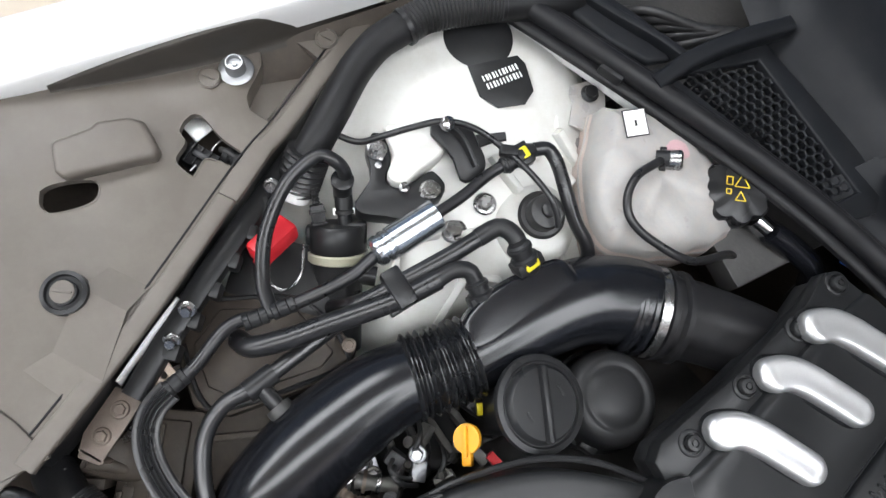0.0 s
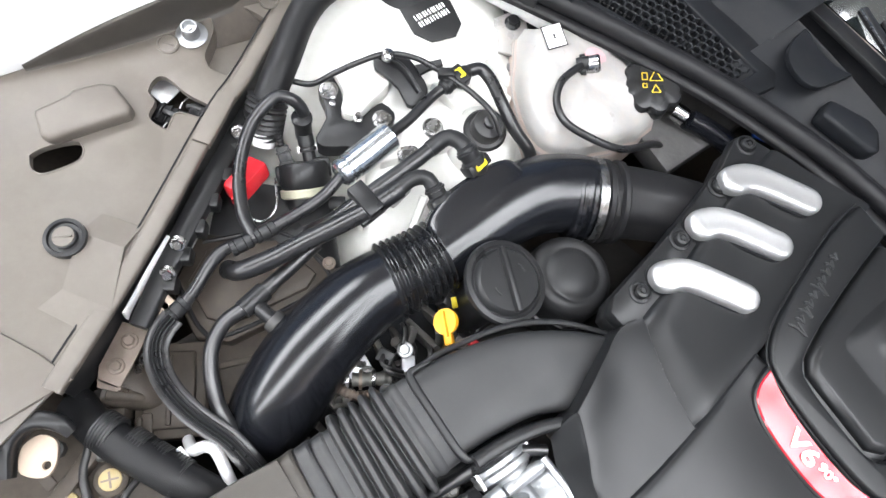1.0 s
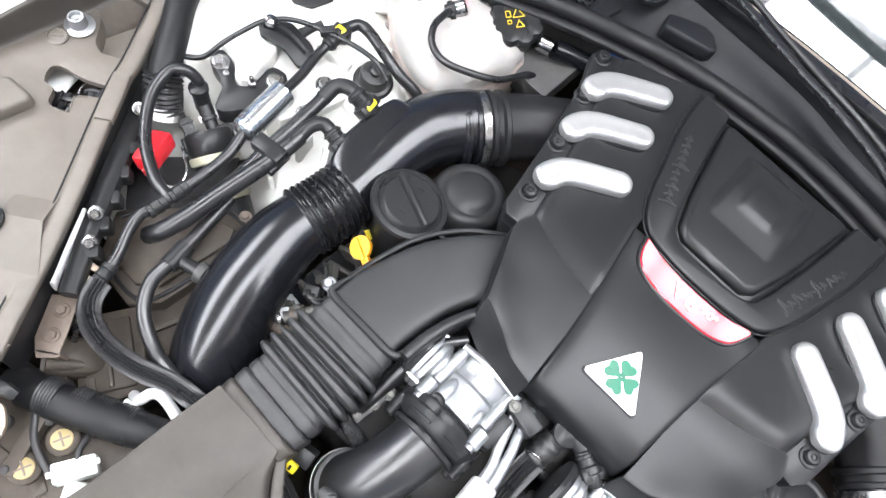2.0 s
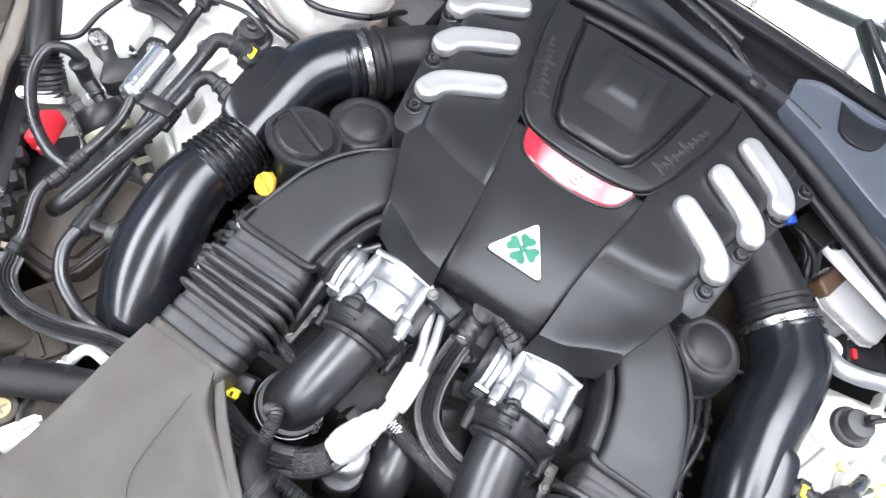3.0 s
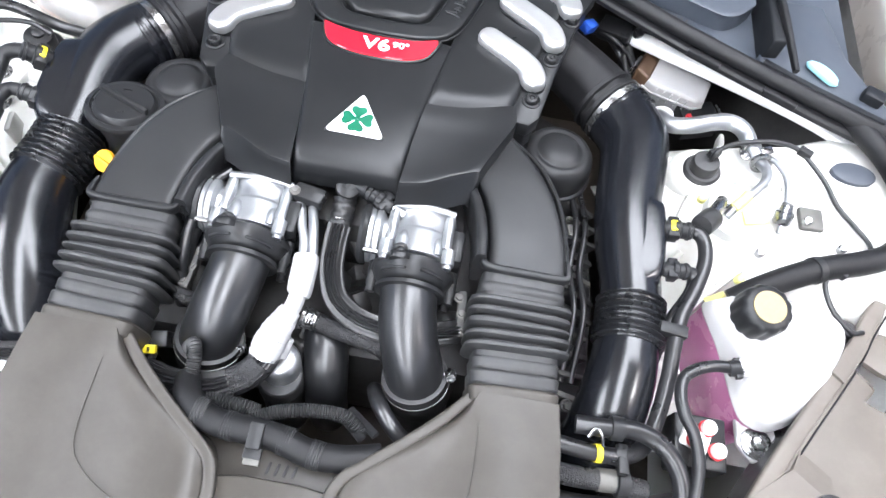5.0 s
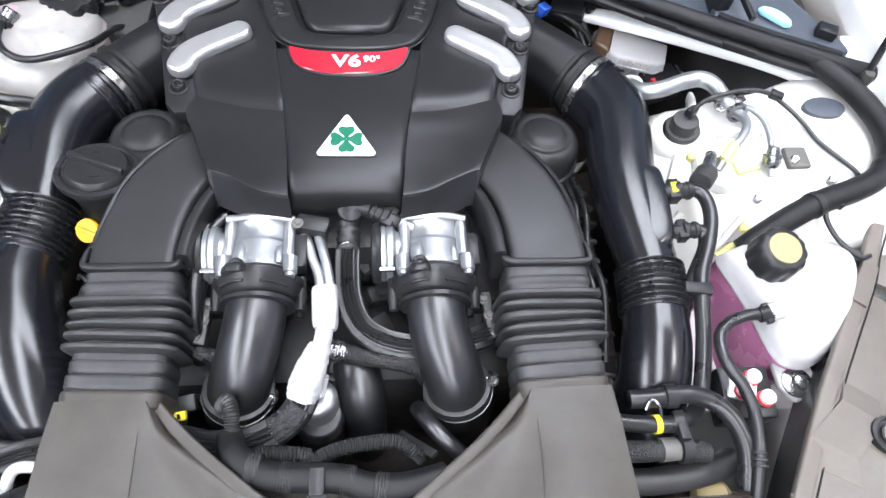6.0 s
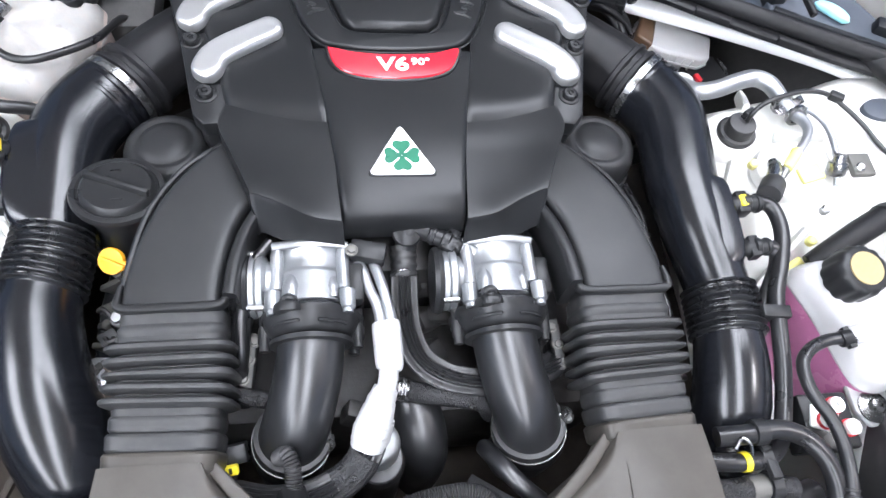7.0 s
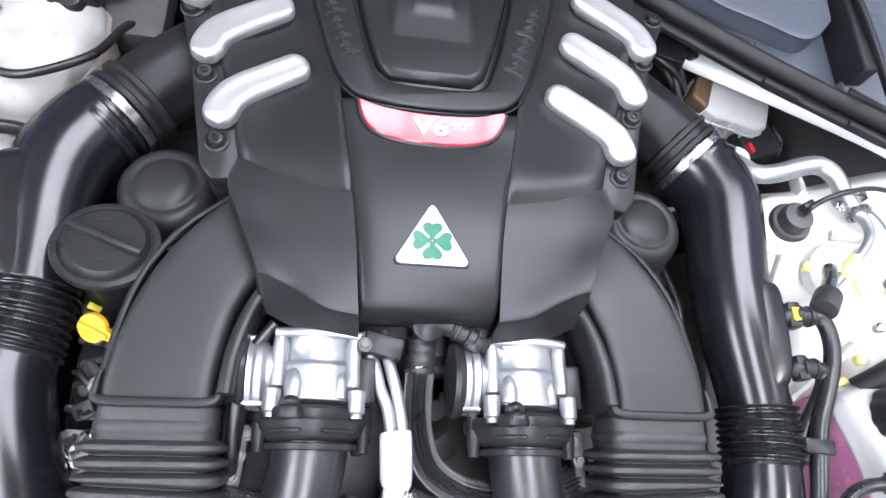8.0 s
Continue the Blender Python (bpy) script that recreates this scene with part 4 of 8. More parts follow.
for s in (-1, 1):
    h = aim((s * 0.288, 0.083, -0.104), (0.02 * s, 0.10, 1))
    c = thing("cam_cap", (s * 0.288, 0.083, -0.2), "rounded black plastic cap with a raised centre disc", "engine cap", "cam caps")
    part("dome", lathe([(0.055, -0.085), (0.0558, -0.030), (0.0555, -0.012), (0.0535, -0.002), (0.0490, 0.0055), (0.0430, 0.0090), (0.0385, 0.0094), (0.0360, 0.0084), (0.0335, 0.0086), (0.0305, 0.0110), (0.0240, 0.0140), (0.0130, 0.0158), (0.002, 0.0162)], h, 44), BLACK, c)
    part("rim", lathe([(0.054, -0.046), (0.060, -0.044), (0.060, -0.038), (0.054, -0.036)], h, 40), BLACK, c)
    part("lug", box(-0.010, 0.010, -0.008, 0.008, -0.02, 0.004, 0.002, pose(s * 0.252, 0.040, -0.126, 0, 0, 30)), BLACK, c)
dp = thing("dipstick", (-0.326, -0.091, -0.15), "yellow plastic dipstick handle", "dipstick")
hm = aim((-0.324, -0.090, -0.072), (-0.25, -0.55, 0.8), 90) @ Matrix.Diagonal((0.9, 0.9, 1, 1))
part("handle", add(lathe([(0.0165, -0.003), (0.0175, 0), (0.0165, 0.003), (0.003, 0.0035)], hm, 24), box(-0.0028, 0.0028, -0.020, 0.014, 0.002, 0.008, 0.0012, hm), box(-0.006, 0.006, -0.030, -0.012, -0.004, 0.004, 0.002, hm)), YELLOW, dp)
part("tube", tube([(-0.322, -0.098, -0.085), (-0.315, -0.095, -0.13), (-0.31, -0.09, -0.25)], 0.006), DARK, dp)
# ---- small fittings used all over ----
def hexbolt(p, r, d=(0, 0, 1), h=None, material=None, washer=True, parent=None, name="bolt"):
    h = h or r * 0.9
    m_ = aim(p, d, 17)
    bm = lathe([(r, 0), (r, h * 0.85), (r * 0.85, h), (r * 0.2, h)], m_, 6)
    if washer:
        add(bm, lathe([(r * 1.45, -r * 0.1), (r * 1.5, r * 0.15), (r * 1.3, r * 0.35), (r * 0.9, r * 0.4)], m_, 20))
    return part(name, bm, material or STEEL, parent)


def connector(p, d, length, r, parent, latch=None, name="connector"):
    """A quick-release hose connector along d, with a coloured latch."""
    m_ = aim(p, d)
    c = part(name, add(lathe([(r * 0.8, -length / 2), (r, -length * 0.45), (r, -length * 0.1), (r * 1.25, -length * 0.05), (r * 1.25, length * 0.12), (r, length * 0.16), (r, length * 0.4), (r * 0.75, length / 2)], m_, 20),
                       box(-r * 1.35, r * 1.35, -r * 0.9, r * 0.9, -length * 0.02, length * 0.34, r * 0.2, m_)), BLACK, parent)
    if latch:
        part("latch", box(-r * 0.70, r * 0.70, r * 0.7, r * 1.15, length * 0.04, length * 0.26, r * 0.15, m_), latch, c, "yellow latch")
    part("collar", lathe([(r * 0.95, -length * 0.40), (r * 1.14, -length * 0.38), (r * 1.14, -length * 0.30), (r * 0.95, -length * 0.28)], m_, 20), BLACK, c)
    return c


def clip_ring(p, d, r, w, parent, material=None, name="clip"):
    return part(name, lathe([(r, -w / 2), (r * 1.28, -w * 0.45), (r * 1.28, w * 0.45), (r, w / 2)], aim(p, d), 18), material or BLACK, parent)


# ---- wing-side trim panels ----
slot = [(0.727, -0.376), (0.712, -0.381), (0.700, -0.374), (0.697, -0.350), (0.699, -0.333), (0.709, -0.325), (0.721, -0.326), (0.728, -0.345), (0.730, -0.365)]
cut = [(0.756, -0.225), (0.762, -0.213), (0.755, -0.203), (0.725, -0.194), (0.700, -0.179), (0.690, -0.182), (0.687, -0.194), (0.699, -0.206), (0.707, -0.219), (0.692, -0.236), (0.697, -0.241), (0.716, -0.248), (0.732, -0.231), (0.746, -0.233)]
rim_ = [(0.452, -0.66), (0.456, -0.518), (0.476, -0.466), (0.502, -0.427), (0.544, -0.365), (0.592, -0.299), (0.681, -0.182), (0.716, -0.129), (0.770, -0.053), (0.815, 0.010), (0.838, 0.045), (0.836, -0.05), (0.832, -0.16), (0.832, -0.26), (0.835, -0.36), (0.842, -0.44), (0.85, -0.52), (0.85, -0.66)]
lump = [(0.767, -0.348), (0.770, -0.310), (0.775, -0.302), (0.770, -0.272), (0.761, -0.260), (0.725, -0.256), (0.719, -0.264), (0.726, -0.349), (0.735, -0.354)]
well = [(0.828, -0.112), (0.812, -0.117), (0.798, -0.122), (0.784, -0.134), (0.766, -0.151), (0.747, -0.154), (0.728, -0.141), (0.730, -0.131), (0.753, -0.095), (0.783, -0.056), (0.800, -0.063), (0.826, -0.082)]
strip_in = [(0.478, -0.462), (0.503, -0.424), (0.545, -0.362), (0.593, -0.296), (0.684, -0.178), (0.717, -0.126), (0.772, -0.050), (0.815, 0.014)]
STEP = (((0.628, -0.342), (0.594, -0.315), 0.0005), ((0.616, -0.370), (0.578, -0.340), 0.0070), ((0.566, -0.410), (0.523, -0.380), 0.0070), ((0.562, -0.439), (0.520, -0.415), 0.0005))
for s in (-1, 1):
    tp = thing("wing_trim", (s * 0.65, -0.35, -0.08), "grey plastic trim panel along the wing" if s > 0 else "warm grey plastic trim panel with slots along the wing", "trim panel", "wing trims")
    part("panel", prism(flip(rim_, s), -0.005, 0.0, 0.0012, holes=(flip(slot, s), flip(cut, s), flip(well, s)), zmap=panel_z), PANEL, tp)
    for loop, name in ((slot, "slot_edge"), (cut, "cutout_edge")):
        pts = [(s * x, y, panel_z(x, y) - 0.004) for x, y in loop + loop[:1]]
        part(name, sweep([(*p, 0.002, 0.010) for p in pts], 4, 8, 3, 0.006), PANEL, tp)
    part("raised_pad", prism(flip(lump, s), -0.003, 0.018, 0.006, zmap=panel_z, seg=3), PANEL, tp)
    # sunk well with a ramp up to the edge strip
    floor_ = [(0.838, -0.105), (0.812, -0.125), (0.770, -0.158), (0.742, -0.160), (0.722, -0.141), (0.726, -0.128), (0.780, -0.050), (0.800, -0.056), (0.834, -0.076)]
    part("well_floor", prism(flip(floor_, s), -0.032, -0.028, 0.001, zmap=panel_z), PANEL, tp)
    part("well_wall", sweep([(s * x, y, panel_z(x, y) - 0.015, 0.002, 0.030) for x, y in well + well[:1]], 4, 8, 3, 0.004), PANEL, tp)
    ramp = [[(s * x, y, panel_z(x, y) - 0.002), (s * (x + 0.007), y - 0.005, panel_z(x, y) - 0.015), (s * (x + 0.014), y - 0.010, panel_z(x, y) - 0.0285)] for x, y in ((0.727, -0.136), (0.753, -0.097), (0.785, -0.054))]
    part("well_ramp", surf(ramp, 2, 3, 0.002), PANEL, tp)
    # low step beside the fastener, ramped at both ends
    verts, faces = [], []
    for (xa, ya), (xb, yb), h in STEP:
        verts += [(s * xa, ya, panel_z(xa, ya) + h), (s * xb, yb, panel_z(xb, yb) + h), (s * xa, ya, panel_z(xa, ya) - 0.003), (s * xb, yb, panel_z(xb, yb) - 0.003)]
    for k in range(3):
        a, b = 4 * k, 4 * k + 4
        faces += [(a, a + 1, b + 1, b), (a + 2, b + 2, b + 3, a + 3), (a, b, b + 2, a + 2), (a + 1, a + 3, b + 3, b + 1)]
    faces += [(0, 2, 3, 1), (12, 13, 15, 14)]
    part("step_field", from_lists(verts, faces), PANEL, tp, angle=8)
    part("front_field", prism(flip([(0.600, -0.500), (0.518, -0.456), (0.477, -0.440), (0.466, -0.65), (0.70, -0.65), (0.66, -0.53)], s), -0.002, 0.004, 0.002, zmap=panel_z), PANEL, tp)
    edge = [(s * x, y, panel_z(x, y) + 0.000, 0.020, 0.012) for x, y in strip_in]
    part("groove", tube([(s * (x + 0.0125), y - 0.0088, panel_z(x, y) + 0.0012) for x, y in strip_in], 0.0013, 6, 0.01), SEALING, tp)
    part("edge_strip", sweep(edge, 5, 16, 4, 0.01), PANEL, tp)
    part("edge_pad", sweep([(s * 0.655, -0.213, panel_z(0.655, -0.213) + 0.004, 0.022, 0.012), (s * 0.675, -0.188, panel_z(0.675, -0.188) + 0.004, 0.024, 0.012), (s * 0.700, -0.155, panel_z(0.7, -0.155) + 0.004, 0.022, 0.012)], 6, 16), PANEL, tp)
    wall = [(s * x, y, panel_z(x, y) - 0.040) for x, y in strip_in]
    part("inner_skirt", sweep([(*p, 0.003, 0.075) for p in wall], 6, 12, 4, 0.012), BLACK, tp)
    # upstand to the wing; the shade on this wall is put into its darker colour
    rows = []
    for y, x0, h in ((0.05, 0.826, 0.060), (-0.03, 0.820, 0.056), (-0.10, 0.816, 0.052), (-0.18, 0.816, 0.044), (-0.26, 0.820, 0.028), (-0.335, 0.828, 0.006)):
        z0 = panel_z(x0, y)
        rows.append([(s * (x0 - 0.004), y, z0 - 0.002), (s * (x0 + 0.002), y, z0 + 0.10 * h), (s * (x0 + 0.004), y, z0 + 0.5 * h), (s * (x0 + 0.006), y, z0 + 0.92 * h), (s * (x0 + 0.010), y, z0 + h), (s * (x0 + 0.024), y, z0 + h * 0.97)])
    part("outer_upstand", surf(rows, 4, 4, 0.003), SHROUD, tp, "upstand along the wing edge, darkened in colour for its shade")
    for x, y in ((0.616, -0.384),):
        c = lathe([(0.0215, -0.010), (0.0215, 0.003), (0.0175, 0.004), (0.0165, 0.001), (0.0125, 0.001), (0.0125, 0.005), (0.011, 0.006), (0.002, 0.006)], aim((s * x, y, panel_z(x, y) + 0.007)), 28)
        f = part("fastener", c, BLACK, tp, "black turn fastener")
        part("head", add(lathe([(0.0115, 0.0045), (0.0110, 0.0068), (0.002, 0.0070)], aim((s * x, y, panel_z(x, y) + 0.007)), 24), box(-0.009, 0.009, -0.0012, 0.0012, 0.0065, 0.0085, 0.0004, aim((s * x, y, panel_z(x, y) + 0.007), (0, 0, 1), 60))), PANEL, f)
    for x, y in ((0.798, -0.181), (0.806, -0.038)):
        q = aim((s * x, y, panel_z(x, y) + (0.001 if y < -0.1 else 0.004)))
        part("fastener", add(lathe([(0.0135, -0.001), (0.0135, 0.0015), (0.0115, 0.003), (0.0105, 0.0015), (0.002, 0.0018)], q, 24), box(-0.007, 0.007, -0.001, 0.001, 0.001, 0.0035, 0.0003, q @ pose(0, 0, 0, 0, 0, 40))), PANEL, tp)
    if s < 0:
        q = aim((-0.797, -0.150, panel_z(0.797, -0.150) + 0.003))
        part("wing_screw", add(lathe([(0.019, 0), (0.0195, 0.0015), (0.017, 0.003), (0.0115, 0.004), (0.0105, 0.017), (0.0095, 0.0185), (0.0080, 0.0185), (0.0075, 0.013), (0.003, 0.013)], q, 28), lathe([(0.0035, 0.013), (0.0030, 0.0155), (0.001, 0.0155)], q, 6)), ALU, tp, "bright hollow screw with a washer")
        part("white_clip", lathe([(0.0045, -0.002), (0.0045, 0.003), (0.003, 0.005), (0.001, 0.005)], aim((-0.818, -0.008, panel_z(0.818, -0.008))), 14), WHITE, tp, "white clip")
# black latch block seen in the cut-out
lb = thing("hidden_latch", (-0.715, -0.215, -0.12), "black latch mechanism inside the trim cut-out", "latch")
m = pose(-0.716, -0.221, -0.096, 0, 0, 33)
part("body", box(-0.013, 0.013, -0.026, 0.022, -0.02, 0.006, 0.003, m @ pose(0, 0, 0, 0, 0, -88)), SEALING, lb)
for k in range(4):
    part("rib", box(-0.0014, 0.0014, -0.012, 0.012, 0.004, 0.010, 0.0006, m @ pose(-0.018 + 0.010 * k, 0.0, 0.0)), BLACK, lb)
part("latch_tongue", box(-0.016, 0.010, -0.004, 0.004, 0.006, 0.012, 0.001, m @ pose(0.002, 0.001, 0.0)), BLACK, lb)
part("pale_plate", box(-0.026, 0.026, -0.022, 0.022, -0.004, 0.0, 0.002, pose(-0.780, -0.210, -0.104, 0, 12, 20)), PAINT, lb, "white painted plate")
part("spring", tube([(-0.731, -0.192, -0.088), (-0.727, -0.202, -0.086), (-0.722, -0.210, -0.087)], 0.0012, 8), STEEL, lb)
part("spring", tube([(-0.713, -0.231, -0.088), (-0.709, -0.239, -0.088)], 0.0012, 8), STEEL, lb)
part("roller", lathe([(0.008, -0.012), (0.011, -0.009), (0.011, -0.003), (0.009, -0.001), (0.009, 0.002), (0.011, 0.004), (0.011, 0.008), (0.009, 0.012)], aim((-0.706, -0.191, -0.092), (1, 0.6, 0.2)), 18), SEALING, lb)
part("lead", tube([(-0.722, -0.200, -0.092), (-0.712, -0.194, -0.083), (-0.700, -0.186, -0.088), (-0.690, -0.178, -0.105)], 0.0035, 10), RUBBER, lb)

# ---- suspension tower castings ----
xs = (0.84, 0.77, 0.71, 0.65, 0.59, 0.53, 0.47, 0.43)
zs = ((-0.30, (-0.20, -0.20, -0.22, -0.25, -0.28, -0.32, -0.36, -0.40)),
      (-0.16, (-0.17, -0.17, -0.18, -0.20, -0.22, -0.24, -0.27, -0.30)),
      (-0.10, (-0.13, -0.13, -0.14, -0.15, -0.165, -0.18, -0.20, -0.25)),
      (-0.04, (-0.11, -0.105, -0.113, -0.122, -0.130, -0.138, -0.155, -0.21)),
      (0.03, (-0.105, -0.094, -0.094, -0.10, -0.115, -0.130, -0.148, -0.20)),
      (0.10, (-0.105, -0.093, -0.092, -0.097, -0.110, -0.122, -0.145, -0.19)),
      (0.17, (-0.11, -0.098, -0.094, -0.099, -0.115, -0.135, -0.16, -0.20)),
      (0.24, (-0.14, -0.12, -0.11, -0.125, -0.15, -0.18, -0.21, -0.24)),
      (0.31, (-0.20, -0.18, -0.17, -0.19, -0.22, -0.25, -0.28, -0.30)))
tw = thing("suspension_tower", (-0.6, 0.05, -0.3), "white painted cast suspension tower with ribs", "suspension tower", "suspension towers")
part("casting", surf([[(-x, y, z) for x, z in zip(xs, zz)] for y, zz in zs], 4, 4, 0.004), CAST, tw)
part("boss", lathe([(0.058, -0.03), (0.050, -0.004), (0.042, 0.004), (0.036, 0.006)], aim((-0.508, 0.106, -0.122), (0.1, 0, 1)), 32), CAST, tw)
for a, b, w in (((-0.548, 0.10, -0.112), (-0.60, 0.085, -0.103), 0.010), ((-0.50, 0.148, -0.135), (-0.485, 0.19, -0.165), 0.010), ((-0.470, 0.115, -0.138), (-0.435, 0.135, -0.175), 0.010),
                ((-0.478, 0.075, -0.136), (-0.440, 0.06, -0.17), 0.010), ((-0.52, 0.066, -0.125), (-0.535, 0.0, -0.137), 0.010), ((-0.60, 0.18, -0.11), (-0.52, 0.205, -0.155), 0.012), ((-0.485, 0.0, -0.145), (-0.45, -0.05, -0.18), 0.012), ((-0.56, -0.05, -0.130), (-0.50, -0.09, -0.178), 0.010)):
    part("rib", sweep([(*a, w, 0.020), (*((np.array(a) + np.array(b)) / 2), w, 0.022), (*b, w * 0.8, 0.018)], 4, 14), CAST, tw)
part("raised_arm", prism([(-0.677, -0.024), (-0.662, 0.030), (-0.632, 0.028), (-0.621, 0.030), (-0.611, -0.004), (-0.603, -0.030), (-0.612, -0.042), (-0.623, -0.042), (-0.639, -0.028), (-0.662, -0.025)], -0.125, -0.080, 0.007, seg=3, smooth=2), CAST, tw)
for x, y, w, d, h, a in ((-0.545, 0.165, 0.030, 0.012, 0.018, 20), (-0.585, 0.150, 0.012, 0.030, 0.016, 35), (-0.470, 0.020, 0.034, 0.010, 0.016, 60), (-0.500, -0.030, 0.010, 0.034, 0.018, 10), (-0.545, -0.020, 0.026, 0.010, 0.016, 75), (-0.620, 0.190, 0.036, 0.010, 0.016, -20)):
    part("web", box(-w / 2, w / 2, -d / 2, d / 2, -0.03, h * 0.5, 0.004, pose(x, y, -0.130 if x > -0.5 else -0.120, 0, 0, a), 2), CAST, tw)
part("round_cap", lathe([(0.044, -0.004), (0.044, 0.003), (0.041, 0.005), (0.002, 0.006)], aim((-0.745, 0.138, -0.094), (0.05, 0, 1)), 40), BLACK, tw, "round black rubber cap")
lab = prism([(-0.712, 0.106), (-0.703, 0.171), (-0.690, 0.176), (-0.654, 0.170), (-0.642, 0.152), (-0.650, 0.118), (-0.672, 0.103)], -0.001, 0.0012, 0.0004, zmap=lambda x, y: -0.0890 - 0.08 * (x + 0.70))
plate_ = part("label_plate", lab, BLACK, tw, "black label with worn white print")
rng = random.Random(8)
for row, xx in enumerate((-0.690, -0.679)):
    for k in range(11):
        yy = 0.116 + k * 0.0046 + row * 0.0008
        part("print_bar", box(xx - 0.0038, xx + 0.0038, yy, yy + 0.0024 * rng.uniform(0.6, 1.2), -0.0880 - 0.08 * (xx + 0.70), -0.0872 - 0.08 * (xx + 0.70), 0), WHITE, plate_)
for p_, r_ in (((-0.540, 0.010, -0.130), 0.011), ((-0.580, 0.215, -0.140), 0.009)):
    hexbolt(p_, r_, parent=tw)

dm = thing("damper_cap", (-0.510, 0.107, -0.13), "black rubber damper top cap with a stepped rim", "damper cap", "damper caps")
part("cap", lathe([(0.036, 0.0), (0.037, 0.004), (0.033, 0.008), (0.027, 0.009), (0.0265, 0.026), (0.024, 0.029), (0.010, 0.030), (0.009, 0.026), (0.002, 0.026)], aim((-0.512, 0.112, -0.116), (0.12, -0.05, 1)) @ Matrix.Diagonal((0.80, 0.80, 1, 1)), 36), RUBBER, dm)
part("nipple", lathe([(0.009, 0), (0.009, 0.008), (0.006, 0.010), (0.002, 0.010)], aim((-0.510, 0.114, -0.092), (0.12, -0.05, 1)), 18), RUBBER, dm)

# dark brackets and bolts on the tower
bk = thing("tower_bracket", (-0.62, -0.03, -0.12), "black steel bracket bolted to the white casting", "bracket")
lift = [(-0.679, -0.035), (-0.671, -0.024), (-0.654, -0.025), (-0.635, -0.032), (-0.621, -0.045), (-0.611, -0.044), (-0.603, -0.030), (-0.608, -0.005), (-0.608, 0.010), (-0.588, 0.016), (-0.576, 0.006), (-0.577, -0.008), (-0.573, -0.029), (-0.568, -0.046), (-0.580, -0.065), (-0.594, -0.088), (-0.609, -0.088), (-0.625, -0.063), (-0.648, -0.053), (-0.666, -0.050)]
part("plate", prism(lift, -0.124, -0.094, 0.002, smooth=2), BLACK, bk)
for p, r in (((-0.657, -0.040, -0.0935), 0.0085), ((-0.587, -0.004, -0.0935), 0.0085)):
    hexbolt(p, r, parent=bk)
hexbolt((-0.5525, 0.056, -0.118), 0.0095, (0.1, 0, 1), 0.012, parent=bk)
for x, y in ((-0.646, -0.040), (-0.638, -0.046)):
    part("rivet", lathe([(0.004, 0), (0.004, 0.003), (0.002, 0.004)], aim((x, y, -0.094)), 12), STEEL, bk)
part("stud", tube([(-0.600, -0.032, -0.112), (-0.598, -0.033, -0.070)], 0.0032), STEEL, bk)
part("stud_nut", lathe([(0.006, -0.004), (0.006, 0.004), (0.004, 0.005)], aim((-0.599, -0.0325, -0.085)), 6), STEEL, bk)
wb = thing("wire_bracket", (-0.60, 0.04, -0.1), "black plastic wire bracket", "bracket")
part("arm", prism([(-0.659, 0.029), (-0.646, 0.052), (-0.632, 0.067), (-0.615, 0.068), (-0.598, 0.070), (-0.583, 0.064), (-0.577, 0.044), (-0.583, 0.032), (-0.607, 0.033), (-0.630, 0.025), (-0.642, 0.020)], -0.004, 0.004, 0.002, smooth=2, zmap=lambda x, y: -0.072 - 0.30 * max(0.0, x + 0.635)), BLACK, wb)
part("web", sweep([(-0.650, 0.034, -0.064, 0.006, 0.014), (-0.625, 0.050, -0.070, 0.006, 0.016), (-0.590, 0.054, -0.082, 0.006, 0.014)], 4, 12), BLACK, wb)
part("fork", sweep([(-0.615, 0.068, -0.076, 0.016, 0.008), (-0.612, 0.082, -0.074, 0.012, 0.008), (-0.606, 0.100, -0.070, 0.010, 0.008)], 4, 12), BLACK, wb)
part("clip_top", lathe([(0.008, -0.004), (0.008, 0.004), (0.005, 0.006)], aim((-0.638, 0.036, -0.048), (0.3, 0.2, 1)), 14), STEEL, wb)
lone("sensor_wire", tube([(-0.690, -0.080, -0.082), (-0.668, -0.058, -0.080), (-0.655, -0.030, -0.058), (-0.650, 0.0, -0.052), (-0.643, 0.034, -0.050), (-0.622, 0.064, -0.052), (-0.585, 0.088, -0.058), (-0.545, 0.105, -0.062), (-0.51, 0.112, -0.066), (-0.485, 0.110, -0.080)], 0.0038, 10), HOSE, "thin black wire sagging across the white casting", "wire")
lone("wire_clip", box(-0.010, 0.010, -0.006, 0.006, -0.005, 0.006, 0.0015, pose(-0.585, 0.089, -0.058, 0, 0, 60)), BLACK, "black plastic wire clip", "clip")

# thick loom over the tower
lm = thing("wiring_loom", (-0.74, 0, -0.12), "thick taped and corrugated black wiring loom", "wiring loom", "wiring looms")
part("taped_run", tube([(-0.664, -0.136, -0.120), (-0.672, -0.122, -0.092), (-0.688, -0.098, -0.075), (-0.713, -0.066, -0.068), (-0.743, -0.030, -0.064), (-0.762, 0.004, -0.060), (-0.768, 0.030, -0.057), (-0.771, 0.050, -0.056)], 0.0198, 22), TAPE, lm)
part("corrugated_run", tube([(-0.770, 0.046, -0.056), (-0.774, 0.072, -0.054), (-0.768, 0.108, -0.052), (-0.760, 0.145, -0.051), (-0.754, 0.168, -0.051)], 0.0200, 20, rib=(0.0046, 0.0014)), RUBBER, lm)
part("taped_end", tube([(-0.755, 0.164, -0.051), (-0.744, 0.202, -0.052), (-0.735, 0.25, -0.060), (-0.73, 0.30, -0.09)], 0.0210, 20), TAPE, lm)
